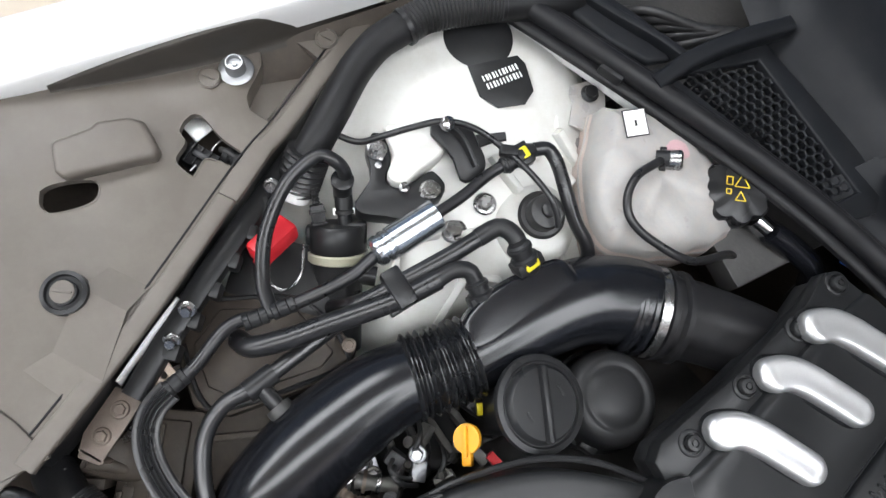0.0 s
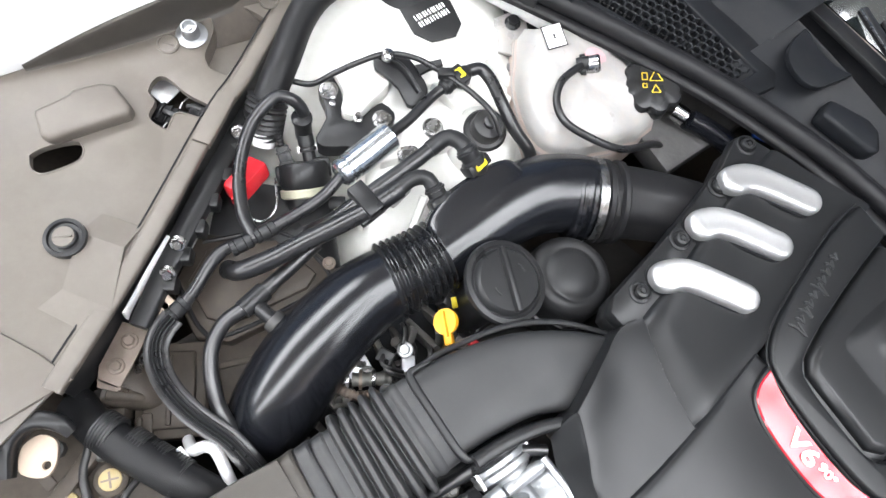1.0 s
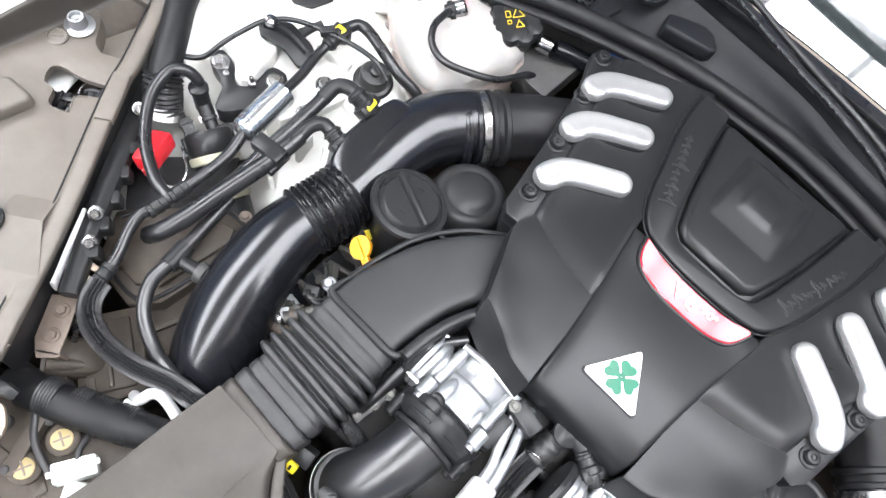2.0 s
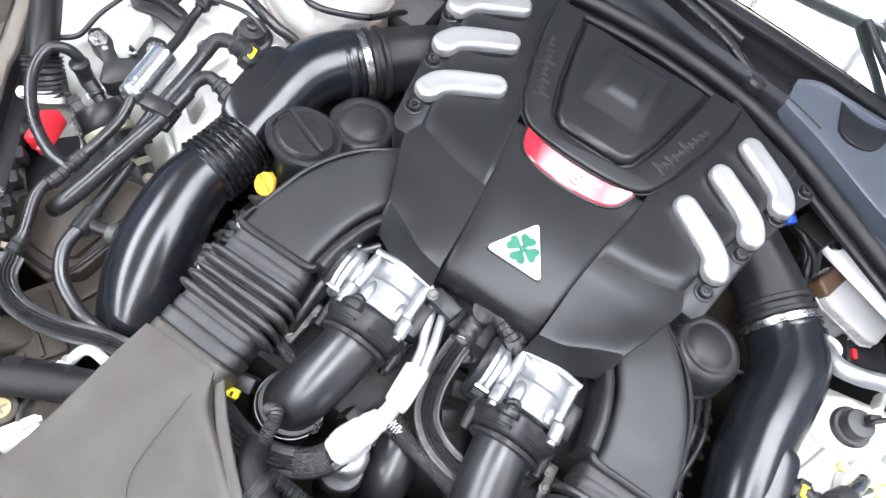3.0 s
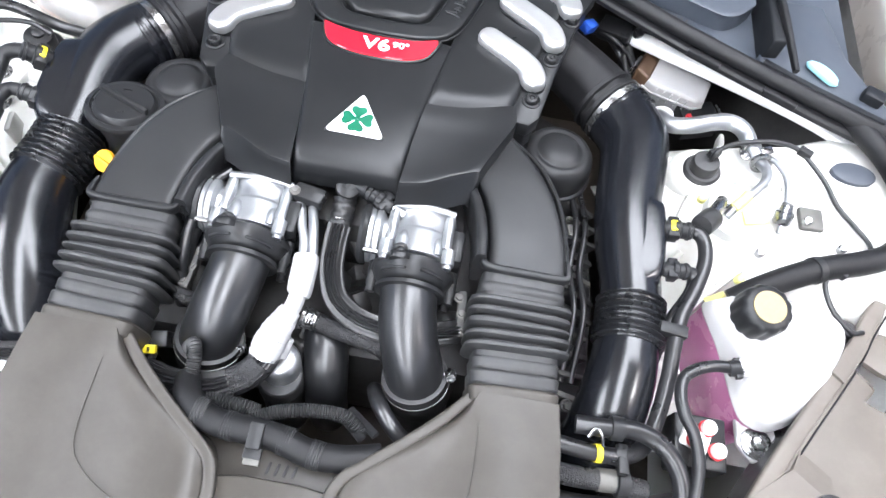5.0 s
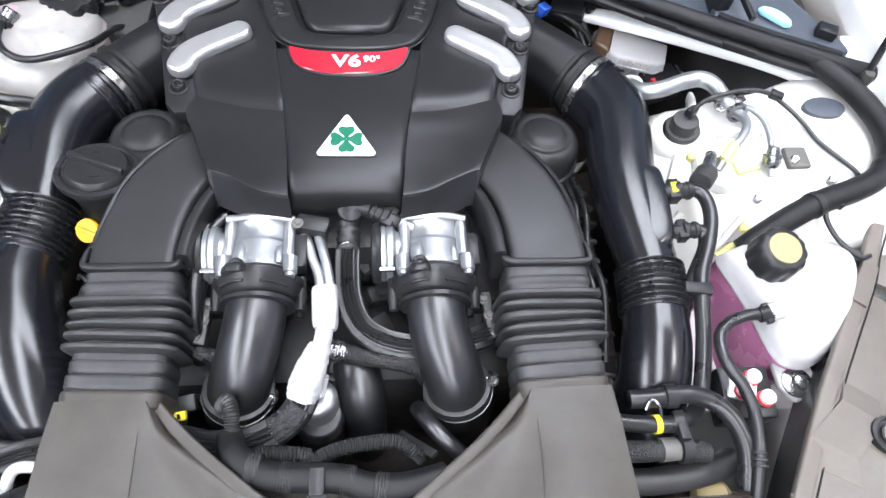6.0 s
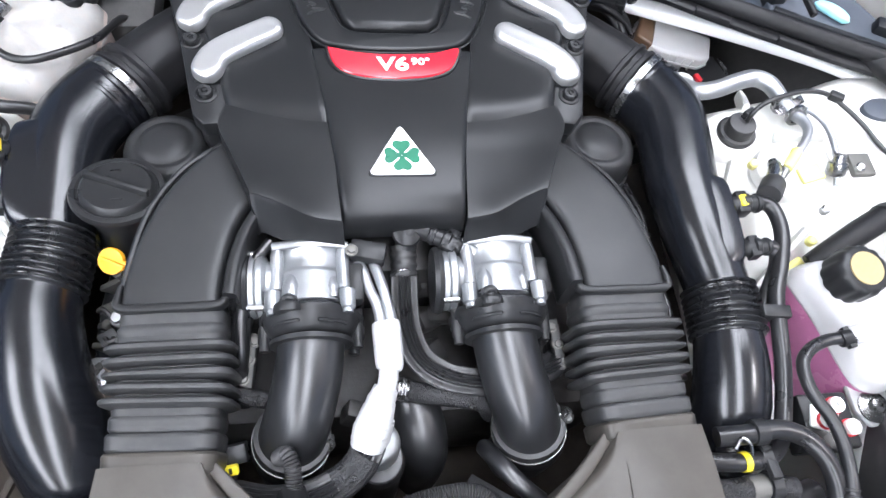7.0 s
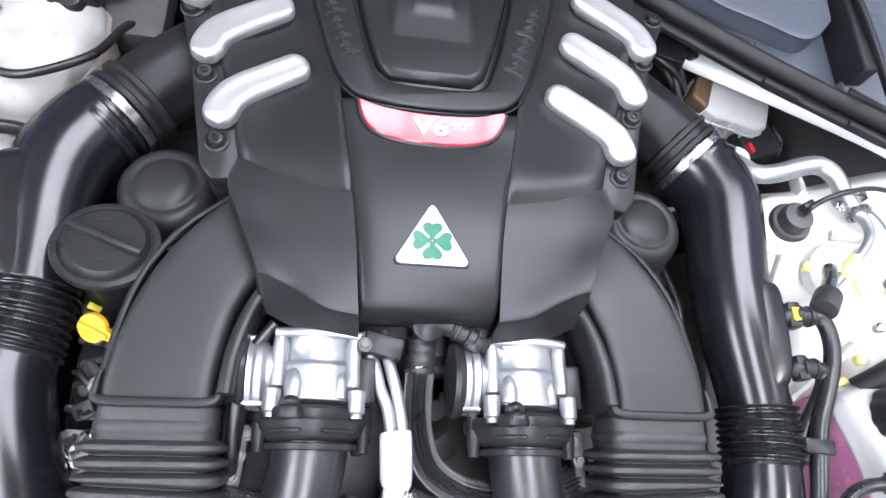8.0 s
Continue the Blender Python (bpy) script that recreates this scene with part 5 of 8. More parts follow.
part("tie", lathe([(0.0250, -0.003), (0.0262, -0.003), (0.0262, 0.003), (0.0250, 0.003)], aim((-0.770, 0.046, -0.056), (-0.15, 1, 0.1)) @ Matrix.Diagonal((0.86, 0.86, 1, 1)), 24), BLACK, lm)
part("grommet", tube([(-0.679, -0.112, -0.082), (-0.670, -0.124, -0.096), (-0.662, -0.136, -0.120)], 0.0245, 22, rib=(0.006, 0.0018)), RUBBER, lm)
part("cuff", tube([(-0.664, -0.134, -0.112), (-0.654, -0.148, -0.126)], 0.0215, 18), WHITE, lm)

# ---- washer bottle ----
wbt = thing("coolant_bottle", (-0.5, 0.25, -0.3), "milky plastic reservoir stained faintly pink", "reservoir", "reservoirs")
ring0 = [(-0.600, 0.232), (-0.585, 0.268), (-0.545, 0.305), (-0.500, 0.330), (-0.452, 0.345), (-0.408, 0.332), (-0.392, 0.300), (-0.402, 0.235), (-0.425, 0.185), (-0.455, 0.160), (-0.500, 0.165), (-0.550, 0.190)]
def bottle_ring(k, z, lift):
    c = arr(-0.49, 0.25)
    pts = spline([tuple(c + (arr(*q) - c) * k) for q in ring0 + ring0[:1]], 4)[:-1]
    def lump3(q):
        return 0.0016 * math.sin(95 * q[0] + 40 * q[1]) + 0.0014 * math.sin(120 * q[1] - 50 * q[0]) + 0.0012 * math.sin(210 * q[0] + 1) * math.sin(190 * q[1])
    return [(q[0] + (0.002 * math.sin(q[1] * 160) if k > 0.95 else 0), q[1], z + lift * (-0.16 * (q[0] + 0.49)) + (lump3(q) if k < 0.97 and z > -0.1 else 0)) for q in pts]
part("shell", skin([bottle_ring(0.80, -0.32, 0), bottle_ring(0.93, -0.20, 0), bottle_ring(0.99, -0.135, 0), bottle_ring(1.0, -0.108, 0.3), bottle_ring(0.96, -0.088, 0.6), bottle_ring(0.86, -0.077, 0.8), bottle_ring(0.74, -0.071, 1), bottle_ring(0.60, -0.068, 1), bottle_ring(0.45, -0.067, 1), bottle_ring(0.30, -0.066, 1), bottle_ring(0.15, -0.066, 1), bottle_ring(0.03, -0.066, 1)]), BOTTLE, wbt)
# slightly wider lower flank in a peach tint
part("lower_flank", skin([bottle_ring(0.93, -0.318, 0), bottle_ring(1.02, -0.20, 0), bottle_ring(1.045, -0.145, 0), bottle_ring(1.040, -0.122, 0.2), bottle_ring(1.015, -0.112, 0.3), bottle_ring(0.99, -0.108, 0.3)]), SALMON, wbt, "peach-tinted lower flank")
part("stain", lathe([(0.014, -0.002), (0.016, 0.001), (0.010, 0.0035), (0.001, 0.004)], aim((-0.507, 0.283, -0.0655), (0.05, 0.1, 1)), 20), PINKED, wbt, "pink stain beside the hose stub")
part("seam", tube([(*q[:2], q[2]) for q in bottle_ring(1.005, -0.118, 0.3)] + [bottle_ring(1.005, -0.118, 0.3)[0]], 0.003, 8, 0.01, n=1), BOTTLE, wbt)
part("ear", prism([(-0.655, 0.215), (-0.650, 0.262), (-0.632, 0.275), (-0.600, 0.258), (-0.585, 0.225), (-0.605, 0.205), (-0.632, 0.225)], -0.125, -0.119, 0.002), BOTTLE, wbt, "grey translucent mounting ear")
part("ear_bolt", lathe([(0.011, 0), (0.012, 0.003), (0.008, 0.006), (0.008, 0.011), (0.004, 0.012)], aim((-0.632, 0.250, -0.119)), 16), BLACK, wbt)
sm = Matrix.Translation((-0.557, 0.245, -0.0530)) @ pose(0, 0, 0, 2, 9, -14)
st = part("sticker", box(-0.0165, 0.0165, -0.0145, 0.0145, 0.0, 0.0010, 0.0002, sm), BLACK, wbt, "white caution sticker with a black border")
part("sticker_face", box(-0.0150, 0.0150, -0.0130, 0.0130, 0.0011, 0.0014, 0, sm), WHITE, st)
part("sticker_mark", box(-0.003, 0.004, -0.0015, 0.0015, 0.0015, 0.0017, 0, sm), BLACK, st)
cm = aim((-0.436, 0.334, -0.075), (0.05, -0.12, 1))
cp = part("filler_cap", lathe([(0.040, -0.022), (0.043, -0.016), (0.043, 0.002), (0.040, 0.0065), (0.034, 0.008), (0.002, 0.0085)], cm, 64, (8, 0.006, 0.03)), BLACK, wbt, "black scalloped filler cap")
for q in (((-0.008, -0.020), (0.010, -0.020), (0.001, -0.004)), ((-0.010, 0.004), (0.016, 0.004), (0.003, 0.026)), ((-0.024, 0.006), (-0.014, 0.006), (-0.014, 0.020), (-0.024, 0.020)), ((-0.024, -0.010), (-0.016, -0.010), (-0.016, -0.002), (-0.024, -0.002))):
    for k in range(len(q)):
        a, b = q[k], q[(k + 1) % len(q)]
        bar_ = tube([(*a, 0.0088), (*b, 0.0088)], 0.0010, 6, n=2)
        bar_.transform(cm @ pose(0, 0, 0, 0, 0, 35) @ Matrix.Diagonal((0.7, 0.7, 1, 1)))
        part("symbol_bar", bar_, AMBER, cp)
part("chrome_pipe", tube([(-0.398, 0.352, -0.096), (-0.380, 0.362, -0.100)], 0.013, 18), CHROME, wbt, "short bright metal pipe")
hs = thing("overflow_hose", (-0.49, 0.26, -0.1), "thin black hose curling over the milky bottle", "hose", "hoses")
part("stub", lathe([(0.012, -0.012), (0.012, 0.010), (0.009, 0.012)], aim((-0.500, 0.268, -0.060), (0.5, 0.7, 0.4)), 18), STEEL, hs)
part("clip", add(box(-0.014, 0.014, -0.005, 0.005, -0.004, 0.004, 0.001, aim((-0.506, 0.259, -0.062), (0.5, 0.7, 0.4))), lathe([(0.0105, -0.008), (0.0105, 0.008), (0.008, 0.009)], aim((-0.506, 0.259, -0.062), (0.5, 0.7, 0.4)), 16)), BLACK, hs)
part("hose", tube([(-0.505, 0.259, -0.060), (-0.503, 0.240, -0.054), (-0.498, 0.212, -0.053), (-0.480, 0.190, -0.055), (-0.455, 0.184, -0.060), (-0.425, 0.198, -0.066), (-0.385, 0.238, -0.080), (-0.37, 0.315, -0.12), (-0.345, 0.315, -0.15)], 0.0052, 12), HOSE, hs)
ft = thing("bottle_foot", (-0.37, 0.365, -0.2), "milky mounting foot with black rubber grommet", "mount")
part("foot", prism([(-0.405, 0.318), (-0.350, 0.340), (-0.345, 0.375), (-0.372, 0.388), (-0.405, 0.360)], -0.176, -0.170, 0.002), MILKY, ft)
part("grommet", lathe([(0.018, -0.004), (0.019, 0.003), (0.014, 0.007), (0.009, 0.007), (0.008, 0.012), (0.003, 0.012)], aim((-0.369, 0.366, -0.170)), 24), RUBBER, ft)

# ---- hoses and lines in the corner ----
fl = thing("fuel_line", (-0.53, -0.1, -0.12), "black fuel line with bright metal filter", "fuel line")
part("filter", lathe([(0.008, -0.050), (0.0125, -0.049), (0.0165, -0.046), (0.0175, -0.042), (0.0175, -0.039), (0.0160, -0.038), (0.0160, -0.035), (0.0178, -0.034), (0.0178, -0.030), (0.0165, -0.029), (0.0165, -0.0265), (0.0182, -0.0255), (0.0182, 0.032), (0.0175, 0.0335), (0.008, 0.034)], aim((-0.546, -0.050, -0.066), (-0.16, 0.98, 0)), 36), FILTER, fl, "bright metal filter can", 24)
part("upper_line", tube([(-0.552, -0.018, -0.066), (-0.560, 0.020, -0.070), (-0.572, 0.060, -0.072), (-0.577, 0.095, -0.070)], 0.0068, 14), HOSE, fl)
connector((-0.576, 0.100, -0.068), (-0.1, 1, 0.05), 0.045, 0.010, fl, LEMON)
part("elbow", tube([(-0.578, 0.122, -0.068), (-0.572, 0.138, -0.068), (-0.552, 0.142, -0.072), (-0.52, 0.138, -0.078), (-0.485, 0.136, -0.090), (-0.455, 0.142, -0.105), (-0.437, 0.140, -0.130), (-0.43, 0.13, -0.18)], 0.0085, 14), HOSE, fl)
part("lower_line", tube([(-0.537, -0.095, -0.068), (-0.527, -0.130, -0.072), (-0.524, -0.180, -0.072), (-0.526, -0.222, -0.074), (-0.531, -0.262, -0.078), (-0.507, -0.308, -0.082), (-0.494, -0.345, -0.086)], 0.0072, 14), HOSE, fl)
for p, d in (((-0.525, -0.205, -0.073), (0, 1, 0)), ((-0.5265, -0.235, -0.075), (0.05, 1, 0)), ((-0.500, -0.330, -0.084), (0.3, -1, 0))):
    part("sleeve", lathe([(0.0075, -0.013), (0.0092, -0.012), (0.0092, -0.007), (0.0082, -0.006), (0.0092, -0.004), (0.0092, 0.004), (0.0082, 0.005), (0.0092, 0.007), (0.0092, 0.012), (0.0075, 0.013)], aim(p, d), 16), BLACK, fl)
part("grooved_hose", tube([(-0.496, -0.338, -0.086), (-0.487, -0.358, -0.087), (-0.470, -0.372, -0.088), (-0.445, -0.378, -0.090), (-0.415, -0.376, -0.092), (-0.385, -0.368, -0.095), (-0.350, -0.354, -0.100), (-0.318, -0.348, -0.105), (-0.28, -0.345, -0.13)], 0.0118, 80, grooves=(20, 0.0013)), HOSE, fl, "grooved black rubber hose")
vl = thing("vent_line", (-0.6, -0.15, -0.15), "black vent hose looping off the purge valve", "hose", "hoses")
part("hose", tube([(-0.632, -0.092, -0.105), (-0.636, -0.088, -0.075), (-0.648, -0.094, -0.058), (-0.660, -0.112, -0.056), (-0.645, -0.152, -0.060), (-0.605, -0.192, -0.068), (-0.560, -0.214, -0.074), (-0.528, -0.218, -0.074)], 0.0078, 14), HOSE, vl)
part("cuff", lathe([(0.0095, -0.020), (0.0110, -0.018), (0.0110, 0.014), (0.013, 0.016), (0.013, 0.022), (0.009, 0.024)], aim((-0.630, -0.094, -0.098), (-0.1, 0.05, 1)), 18), BLACK, vl)
# purge valve
pv = thing("purge_valve", (-0.575, -0.12, -0.25), "black canister with olive grey band", "valve")
pm = aim((-0.560, -0.132, -0.152), (-0.80, 0.36, 0.48))
part("head", add(lathe([(0.031, 0.020), (0.033, 0.024), (0.033, 0.048), (0.030, 0.052), (0.002, 0.053)], pm, 28), box(-0.034, -0.012, -0.012, 0.012, 0.030, 0.056, 0.003, pm), box(0.010, 0.036, -0.010, 0.010, 0.028, 0.050, 0.003, pm)), BLACK, pv)
part("band", lathe([(0.0325, 0.008), (0.0345, 0.010), (0.0345, 0.018), (0.0325, 0.020)], pm, 28), OLIVE, pv)
part("body", lathe([(0.030, -0.10), (0.030, -0.02), (0.031, 0.008)], pm, 28), BLACK, pv)
part("band_low", lathe([(0.029, -0.045), (0.0325, -0.043), (0.0325, -0.036), (0.029, -0.034)], pm, 28), OLIVE, pv)
qm = aim((-0.618, -0.130, -0.118), (-0.85, 0.20, 0.45))
plug = part("plug", box(-0.008, 0.008, -0.007, 0.007, -0.020, 0.012, 0.002, qm), BLACK, pv, "slim black electrical plug")
part("plug_neck", tube([tuple(qm @ Vector((0, 0, 0.010))), tuple(qm @ Vector((0, 0, 0.030))), tuple(qm @ Vector((0.004, 0.006, 0.046)))], 0.0042, 12, rib=(0.004, 0.0006)), RUBBER, plug)
for k in (-0.010, 0.004):
    part("plug_rib", box(-0.0095, 0.0095, -0.0085, 0.0085, k - 0.0015, k + 0.0015, 0.0006, qm), BLACK, plug)
rm = aim((-0.612, -0.100, -0.116), (-0.85, 0.30, 0.45))
stub = part("stub", lathe([(0.0085, -0.020), (0.0085, -0.006), (0.012, -0.005), (0.012, -0.001), (0.0105, 0.0), (0.0105, 0.016), (0.008, 0.018)], rm, 18), BLACK, pv)
for k in (-1, 1):
    part("clip", box(-0.002, 0.002, -0.003, 0.003, -0.006, 0.002, 0.0008, rm @ pose(0.0115 * k, 0.002, 0)), WHITE, stub, "small white clip")
part("nozzle", tube([(-0.545, -0.118, -0.150), (-0.530, -0.095, -0.150)], 0.012, 16), BLACK, pv)
# pair of breather hoses from the left intake chamber
bh = thing("breather_hose", (-0.49, -0.1, -0.1), "pair of black breather hoses in a clip", "hose", "hoses")
connector((-0.466, 0.046, -0.052), (0.9, 0.2, -0.6), 0.040, 0.0125, bh, LEMON)
part("elbow", tube([(-0.472, 0.046, -0.056), (-0.492, 0.047, -0.050), (-0.508, 0.036, -0.052), (-0.507, 0.010, -0.056)], 0.0105, 16), BLACK, bh)
part("upper_hose", tube([(-0.507, 0.012, -0.056), (-0.502, -0.030, -0.058), (-0.498, -0.085, -0.062), (-0.498, -0.13, -0.078), (-0.51, -0.16, -0.11)], 0.0095, 16), HOSE, bh)
connector((-0.452, -0.012, -0.066), (0.95, 0.0, -0.45), 0.034, 0.0115, bh)
part("elbow_low", tube([(-0.460, -0.012, -0.062), (-0.478, -0.014, -0.056), (-0.486, -0.030, -0.056), (-0.484, -0.050, -0.058)], 0.0095, 16), BLACK, bh)
part("lower_hose", tube([(-0.484, -0.048, -0.058), (-0.482, -0.090, -0.060), (-0.485, -0.130, -0.064), (-0.490, -0.175, -0.070), (-0.494, -0.215, -0.076), (-0.503, -0.250, -0.086), (-0.520, -0.262, -0.11)], 0.0115, 16), HOSE, bh)
part("clip", add(box(-0.026, 0.018, -0.011, 0.011, -0.008, 0.010, 0.003, pose(-0.488, -0.090, -0.056, 0, 0, 8)), box(-0.006, 0.008, -0.018, 0.018, -0.012, 0.000, 0.002, pose(-0.478, -0.092, -0.060, 0, 0, 8))), BLACK, bh)
hexbolt((-0.466, -0.158, -0.118), 0.0055, material=BRACKET, parent=bh)
# pipe with a tee that drops behind the left intake pipe
tl = thing("coolant_line", (-0.45, -0.28, -0.15), "thin black coolant pipe with a tee", "hose", "hoses")
part("hose", tube([(-0.490, -0.160, -0.100), (-0.480, -0.200, -0.096), (-0.470, -0.240, -0.090), (-0.464, -0.268, -0.086), (-0.460, -0.298, -0.088), (-0.440, -0.325, -0.095), (-0.405, -0.342, -0.102), (-0.370, -0.348, -0.108), (-0.330, -0.345, -0.14)], 0.0085, 14), PIPE, tl)
part("tee", add(tube([(-0.470, -0.240, -0.090), (-0.462, -0.272, -0.086)], 0.0115, 16), tube([(-0.464, -0.258, -0.088), (-0.438, -0.250, -0.092)], 0.009, 14)), BLACK, tl)
part("tee_cap", lathe([(0.013, -0.004), (0.014, 0), (0.013, 0.006), (0.008, 0.009)], aim((-0.434, -0.249, -0.093), (1, 0.3, -0.1)), 18), DARK, tl)

# ---- battery side: red terminal, boxes, brackets ----
bt = thing("battery_terminal", (-0.6, -0.19, -0.1), "red plastic terminal cover on a black box", "terminal cover")
part("cover", box(-0.027, 0.027, -0.014, 0.014, -0.014, 0.012, 0.005, pose(-0.604, -0.188, -0.098, 15, -10, -65)), REDP, bt)
part("tab", box(-0.010, 0.010, -0.008, 0.008, -0.008, 0.008, 0.003, pose(-0.590, -0.205, -0.104, 0, 0, -50)), REDP, bt)
part("box", box(-0.06, 0.06, -0.04, 0.04, -0.12, -0.01, 0.006, pose(-0.575, -0.19, -0.13, 0, 0, 50)), BLACK, bt)
part("frame_wire", tube([(-0.588, -0.158, -0.10), (-0.556, -0.176, -0.10), (-0.548, -0.198, -0.102), (-0.568, -0.212, -0.105)], 0.0016, 8), STEEL, bt)
rail_ = thing("wing_rail", (-0.6, -0.27, -0.12), "black clip rail below the trim edge", "rail")
for k in range(7):
    u = k / 6
    x, y = -0.545 - 0.135 * u, -0.322 + 0.175 * u
    part("clip_block", box(-0.012, 0.012, -0.009, 0.009, -0.014, 0.010, 0.003, pose(x + 0.012, y - 0.004, panel_z(x, y) - 0.030, 0, 0, 52)), BLACK, rail_)
part("rail", sweep([(-0.505, -0.372, -0.085, 0.022, 0.020), (-0.575, -0.285, -0.090, 0.026, 0.022), (-0.655, -0.180, -0.105, 0.026, 0.022), (-0.70, -0.12, -0.11, 0.02, 0.02)], 4, 14), BLACK, rail_)
for p in ((-0.562, -0.292, -0.070), (-0.540, -0.318, -0.078), (-0.660, -0.166, -0.090)):
    hexbolt(p, 0.0062, (0.5, -0.3, 0.8), 0.009, parent=rail_)
lone("white_flange", sweep([(-0.522, -0.378, -0.080, 0.004, 0.020), (-0.532, -0.366, -0.082, 0.004, 0.016), (-0.556, -0.331, -0.082, 0.006, 0.016), (-0.579, -0.298, -0.084, 0.005, 0.016)], 4, 12), PAINT, "bare white body flange below the trim", "body flange")
br = thing("wing_bracket", (-0.5, -0.37, -0.12), "dusty primed steel bracket with two bolts", "bracket")
part("plate", prism([(-0.494, -0.428), (-0.474, -0.440), (-0.458, -0.424), (-0.476, -0.398), (-0.495, -0.372), (-0.502, -0.364), (-0.524, -0.386)], -0.100, -0.096, 0.001), BRACKET, br)
part("fold", box(-0.014, 0.014, -0.002, 0.002, -0.03, 0.0, 0.001, pose(-0.470, -0.428, -0.096, 0, 0, 35)), BRACKET, br)
hexbolt((-0.500, -0.389, -0.0955), 0.0062, material=BRACKET, parent=br)
hexbolt((-0.483, -0.413, -0.0955), 0.0062, material=BRACKET, parent=br)
part("clip_plate", prism([(-0.022, -0.011), (0.022, -0.011), (0.022, 0.011), (-0.022, 0.011)], -0.004, 0.0, 0.001, pose(-0.523, -0.342, -0.090, 0, 6, 14), holes=([(-0.012, -0.003), (0.012, -0.003), (0.014, 0), (0.012, 0.003), (-0.012, 0.003), (-0.014, 0)],)), PRIMED, br, "pale slotted clip plate")
part("stay", tube([(-0.500, -0.352, -0.085), (-0.486, -0.362, -0.085), (-0.478, -0.385, -0.100), (-0.474, -0.405, -0.13)], 0.0035, 8), STEEL, br)
eb = thing("fuse_box", (-0.44, -0.38, -0.3), "dusty brown-black plastic box with a clipped lid", "fuse box")
part("body", box(-0.052, 0.052, -0.036, 0.036, -0.12, 0.0, 0.006, pose(-0.440, -0.386, -0.150, 0, 0, -30)), BROWN, eb)
part("lid", add(box(-0.055, 0.055, -0.039, 0.039, -0.004, 0.006, 0.004, pose(-0.440, -0.386, -0.150, 0, 0, -30)), box(-0.044, 0.044, -0.028, 0.028, 0.004, 0.012, 0.004, pose(-0.440, -0.386, -0.150, 0, 0, -30)), box(-0.040, 0.040, -0.003, 0.003, 0.010, 0.016, 0.002, pose(-0.440, -0.386, -0.150, 0, 0, -30))), BROWN, eb)
part("catch", add(box(-0.012, 0.012, -0.006, 0.006, -0.012, 0.010, 0.002, pose(-0.420, -0.424, -0.146, 0, 0, -30)), box(-0.007, 0.007, -0.010, -0.004, -0.010, 0.014, 0.002, pose(-0.420, -0.424, -0.146, 0, 0, -30))), BROWN, eb)
gb = thing("airbox_lid", (-0.5, -0.22, -0.2), "dusty dark plastic box lid under the hoses", "box")
part("lid", prism([(-0.590, -0.270), (-0.545, -0.175), (-0.460, -0.150), (-0.440, -0.180), (-0.452, -0.305), (-0.478, -0.335), (-0.545, -0.330)], -0.18, -0.142, 0.005, seg=2), BROWN, gb)
part("side_step", box(-0.045, 0.045, -0.075, 0.060, -0.10, 0.0, 0.006, pose(-0.412, -0.285, -0.172, 0, 6, -20)), BROWN, gb)
part("side_rib", box(-0.004, 0.004, -0.060, 0.050, 0.0, 0.010, 0.002, pose(-0.425, -0.290, -0.172, 0, 6, -20)), BROWN, gb)
part("lid_field", prism([(-0.565, -0.270), (-0.532, -0.195), (-0.468, -0.175), (-0.458, -0.195), (-0.468, -0.292), (-0.490, -0.312), (-0.540, -0.310)], -0.145, -0.134, 0.004), BROWN, gb)
part("rib", tube([(-0.578, -0.270, -0.141), (-0.539, -0.185, -0.141), (-0.464, -0.162, -0.141), (-0.449, -0.185, -0.141), (-0.460, -0.300, -0.141), (-0.484, -0.324, -0.141), (-0.545, -0.320, -0.141)], 0.0028, 8), BLACK, gb)

# ---- headlamp corner ----
hl = thing("headlamp_rear", (-0.42, -0.5, -0.3), "rear of a headlamp with bulb covers and plugs", "headlamp")
part("housing", box(-0.10, 0.13, -0.12, 0.045, -0.14, 0.0, 0.015, pose(-0.43, -0.50, -0.120, 0, 0, 20)), BROWN, hl)
for x, y in ((-0.384, -0.473), (-0.386, -0.517)):
    part("bulb_cover", lathe([(0.017, -0.004), (0.017, 0.006), (0.014, 0.008)], aim((x, y, -0.112), (0.1, 0.1, 1)), 20), BROWN, hl)
    adj = part("adjuster", lathe([(0.0115, 0.006), (0.0112, 0.0115), (0.009, 0.0125), (0.001, 0.0125)], aim((x, y, -0.112), (0.1, 0.1, 1)), 18), CREAM, hl, "cream cross-head adjuster")
    for a in (0, 90):
        part("cross", box(-0.0085, 0.0085, -0.0010, 0.0010, 0.0120, 0.0135, 0, aim((x, y, -0.112), (0.1, 0.1, 1), 25 + a)), BRACKET, adj)
part("plug", box(-0.022, 0.022, -0.011, 0.011, -0.02, 0.010, 0.003, pose(-0.347, -0.480, -0.100, 0, 10, 62)), WHITE, hl, "white plug block")
for k in range(4):
    part("plug_rib", box(-0.006, 0.006, -0.003, 0.003, 0.012, 0.018, 0.0008, pose(-0.347 + 0.006 * (k - 1.5), -0.480 + 0.012 * (k - 1.5), -0.100, 0, 10, 62)), WHITE, hl)
part("plug_tail", box(-0.012, 0.012, -0.022, 0.022, -0.025, 0.004, 0.003, pose(-0.325, -0.505, -0.112, 0, 10, 35)), WHITE, hl)
part("stay_arm", box(-0.008, 0.008, -0.05, 0.05, -0.01, 0.008, 0.002, pose(-0.412, -0.486, -0.106, 0, 0, 25)), BROWN, hl)
part("knob", lathe([(0.009, 0), (0.009, 0.010), (0.006, 0.012), (0.002, 0.012)], aim((-0.442, -0.505, -0.116)), 14), DARK, hl)
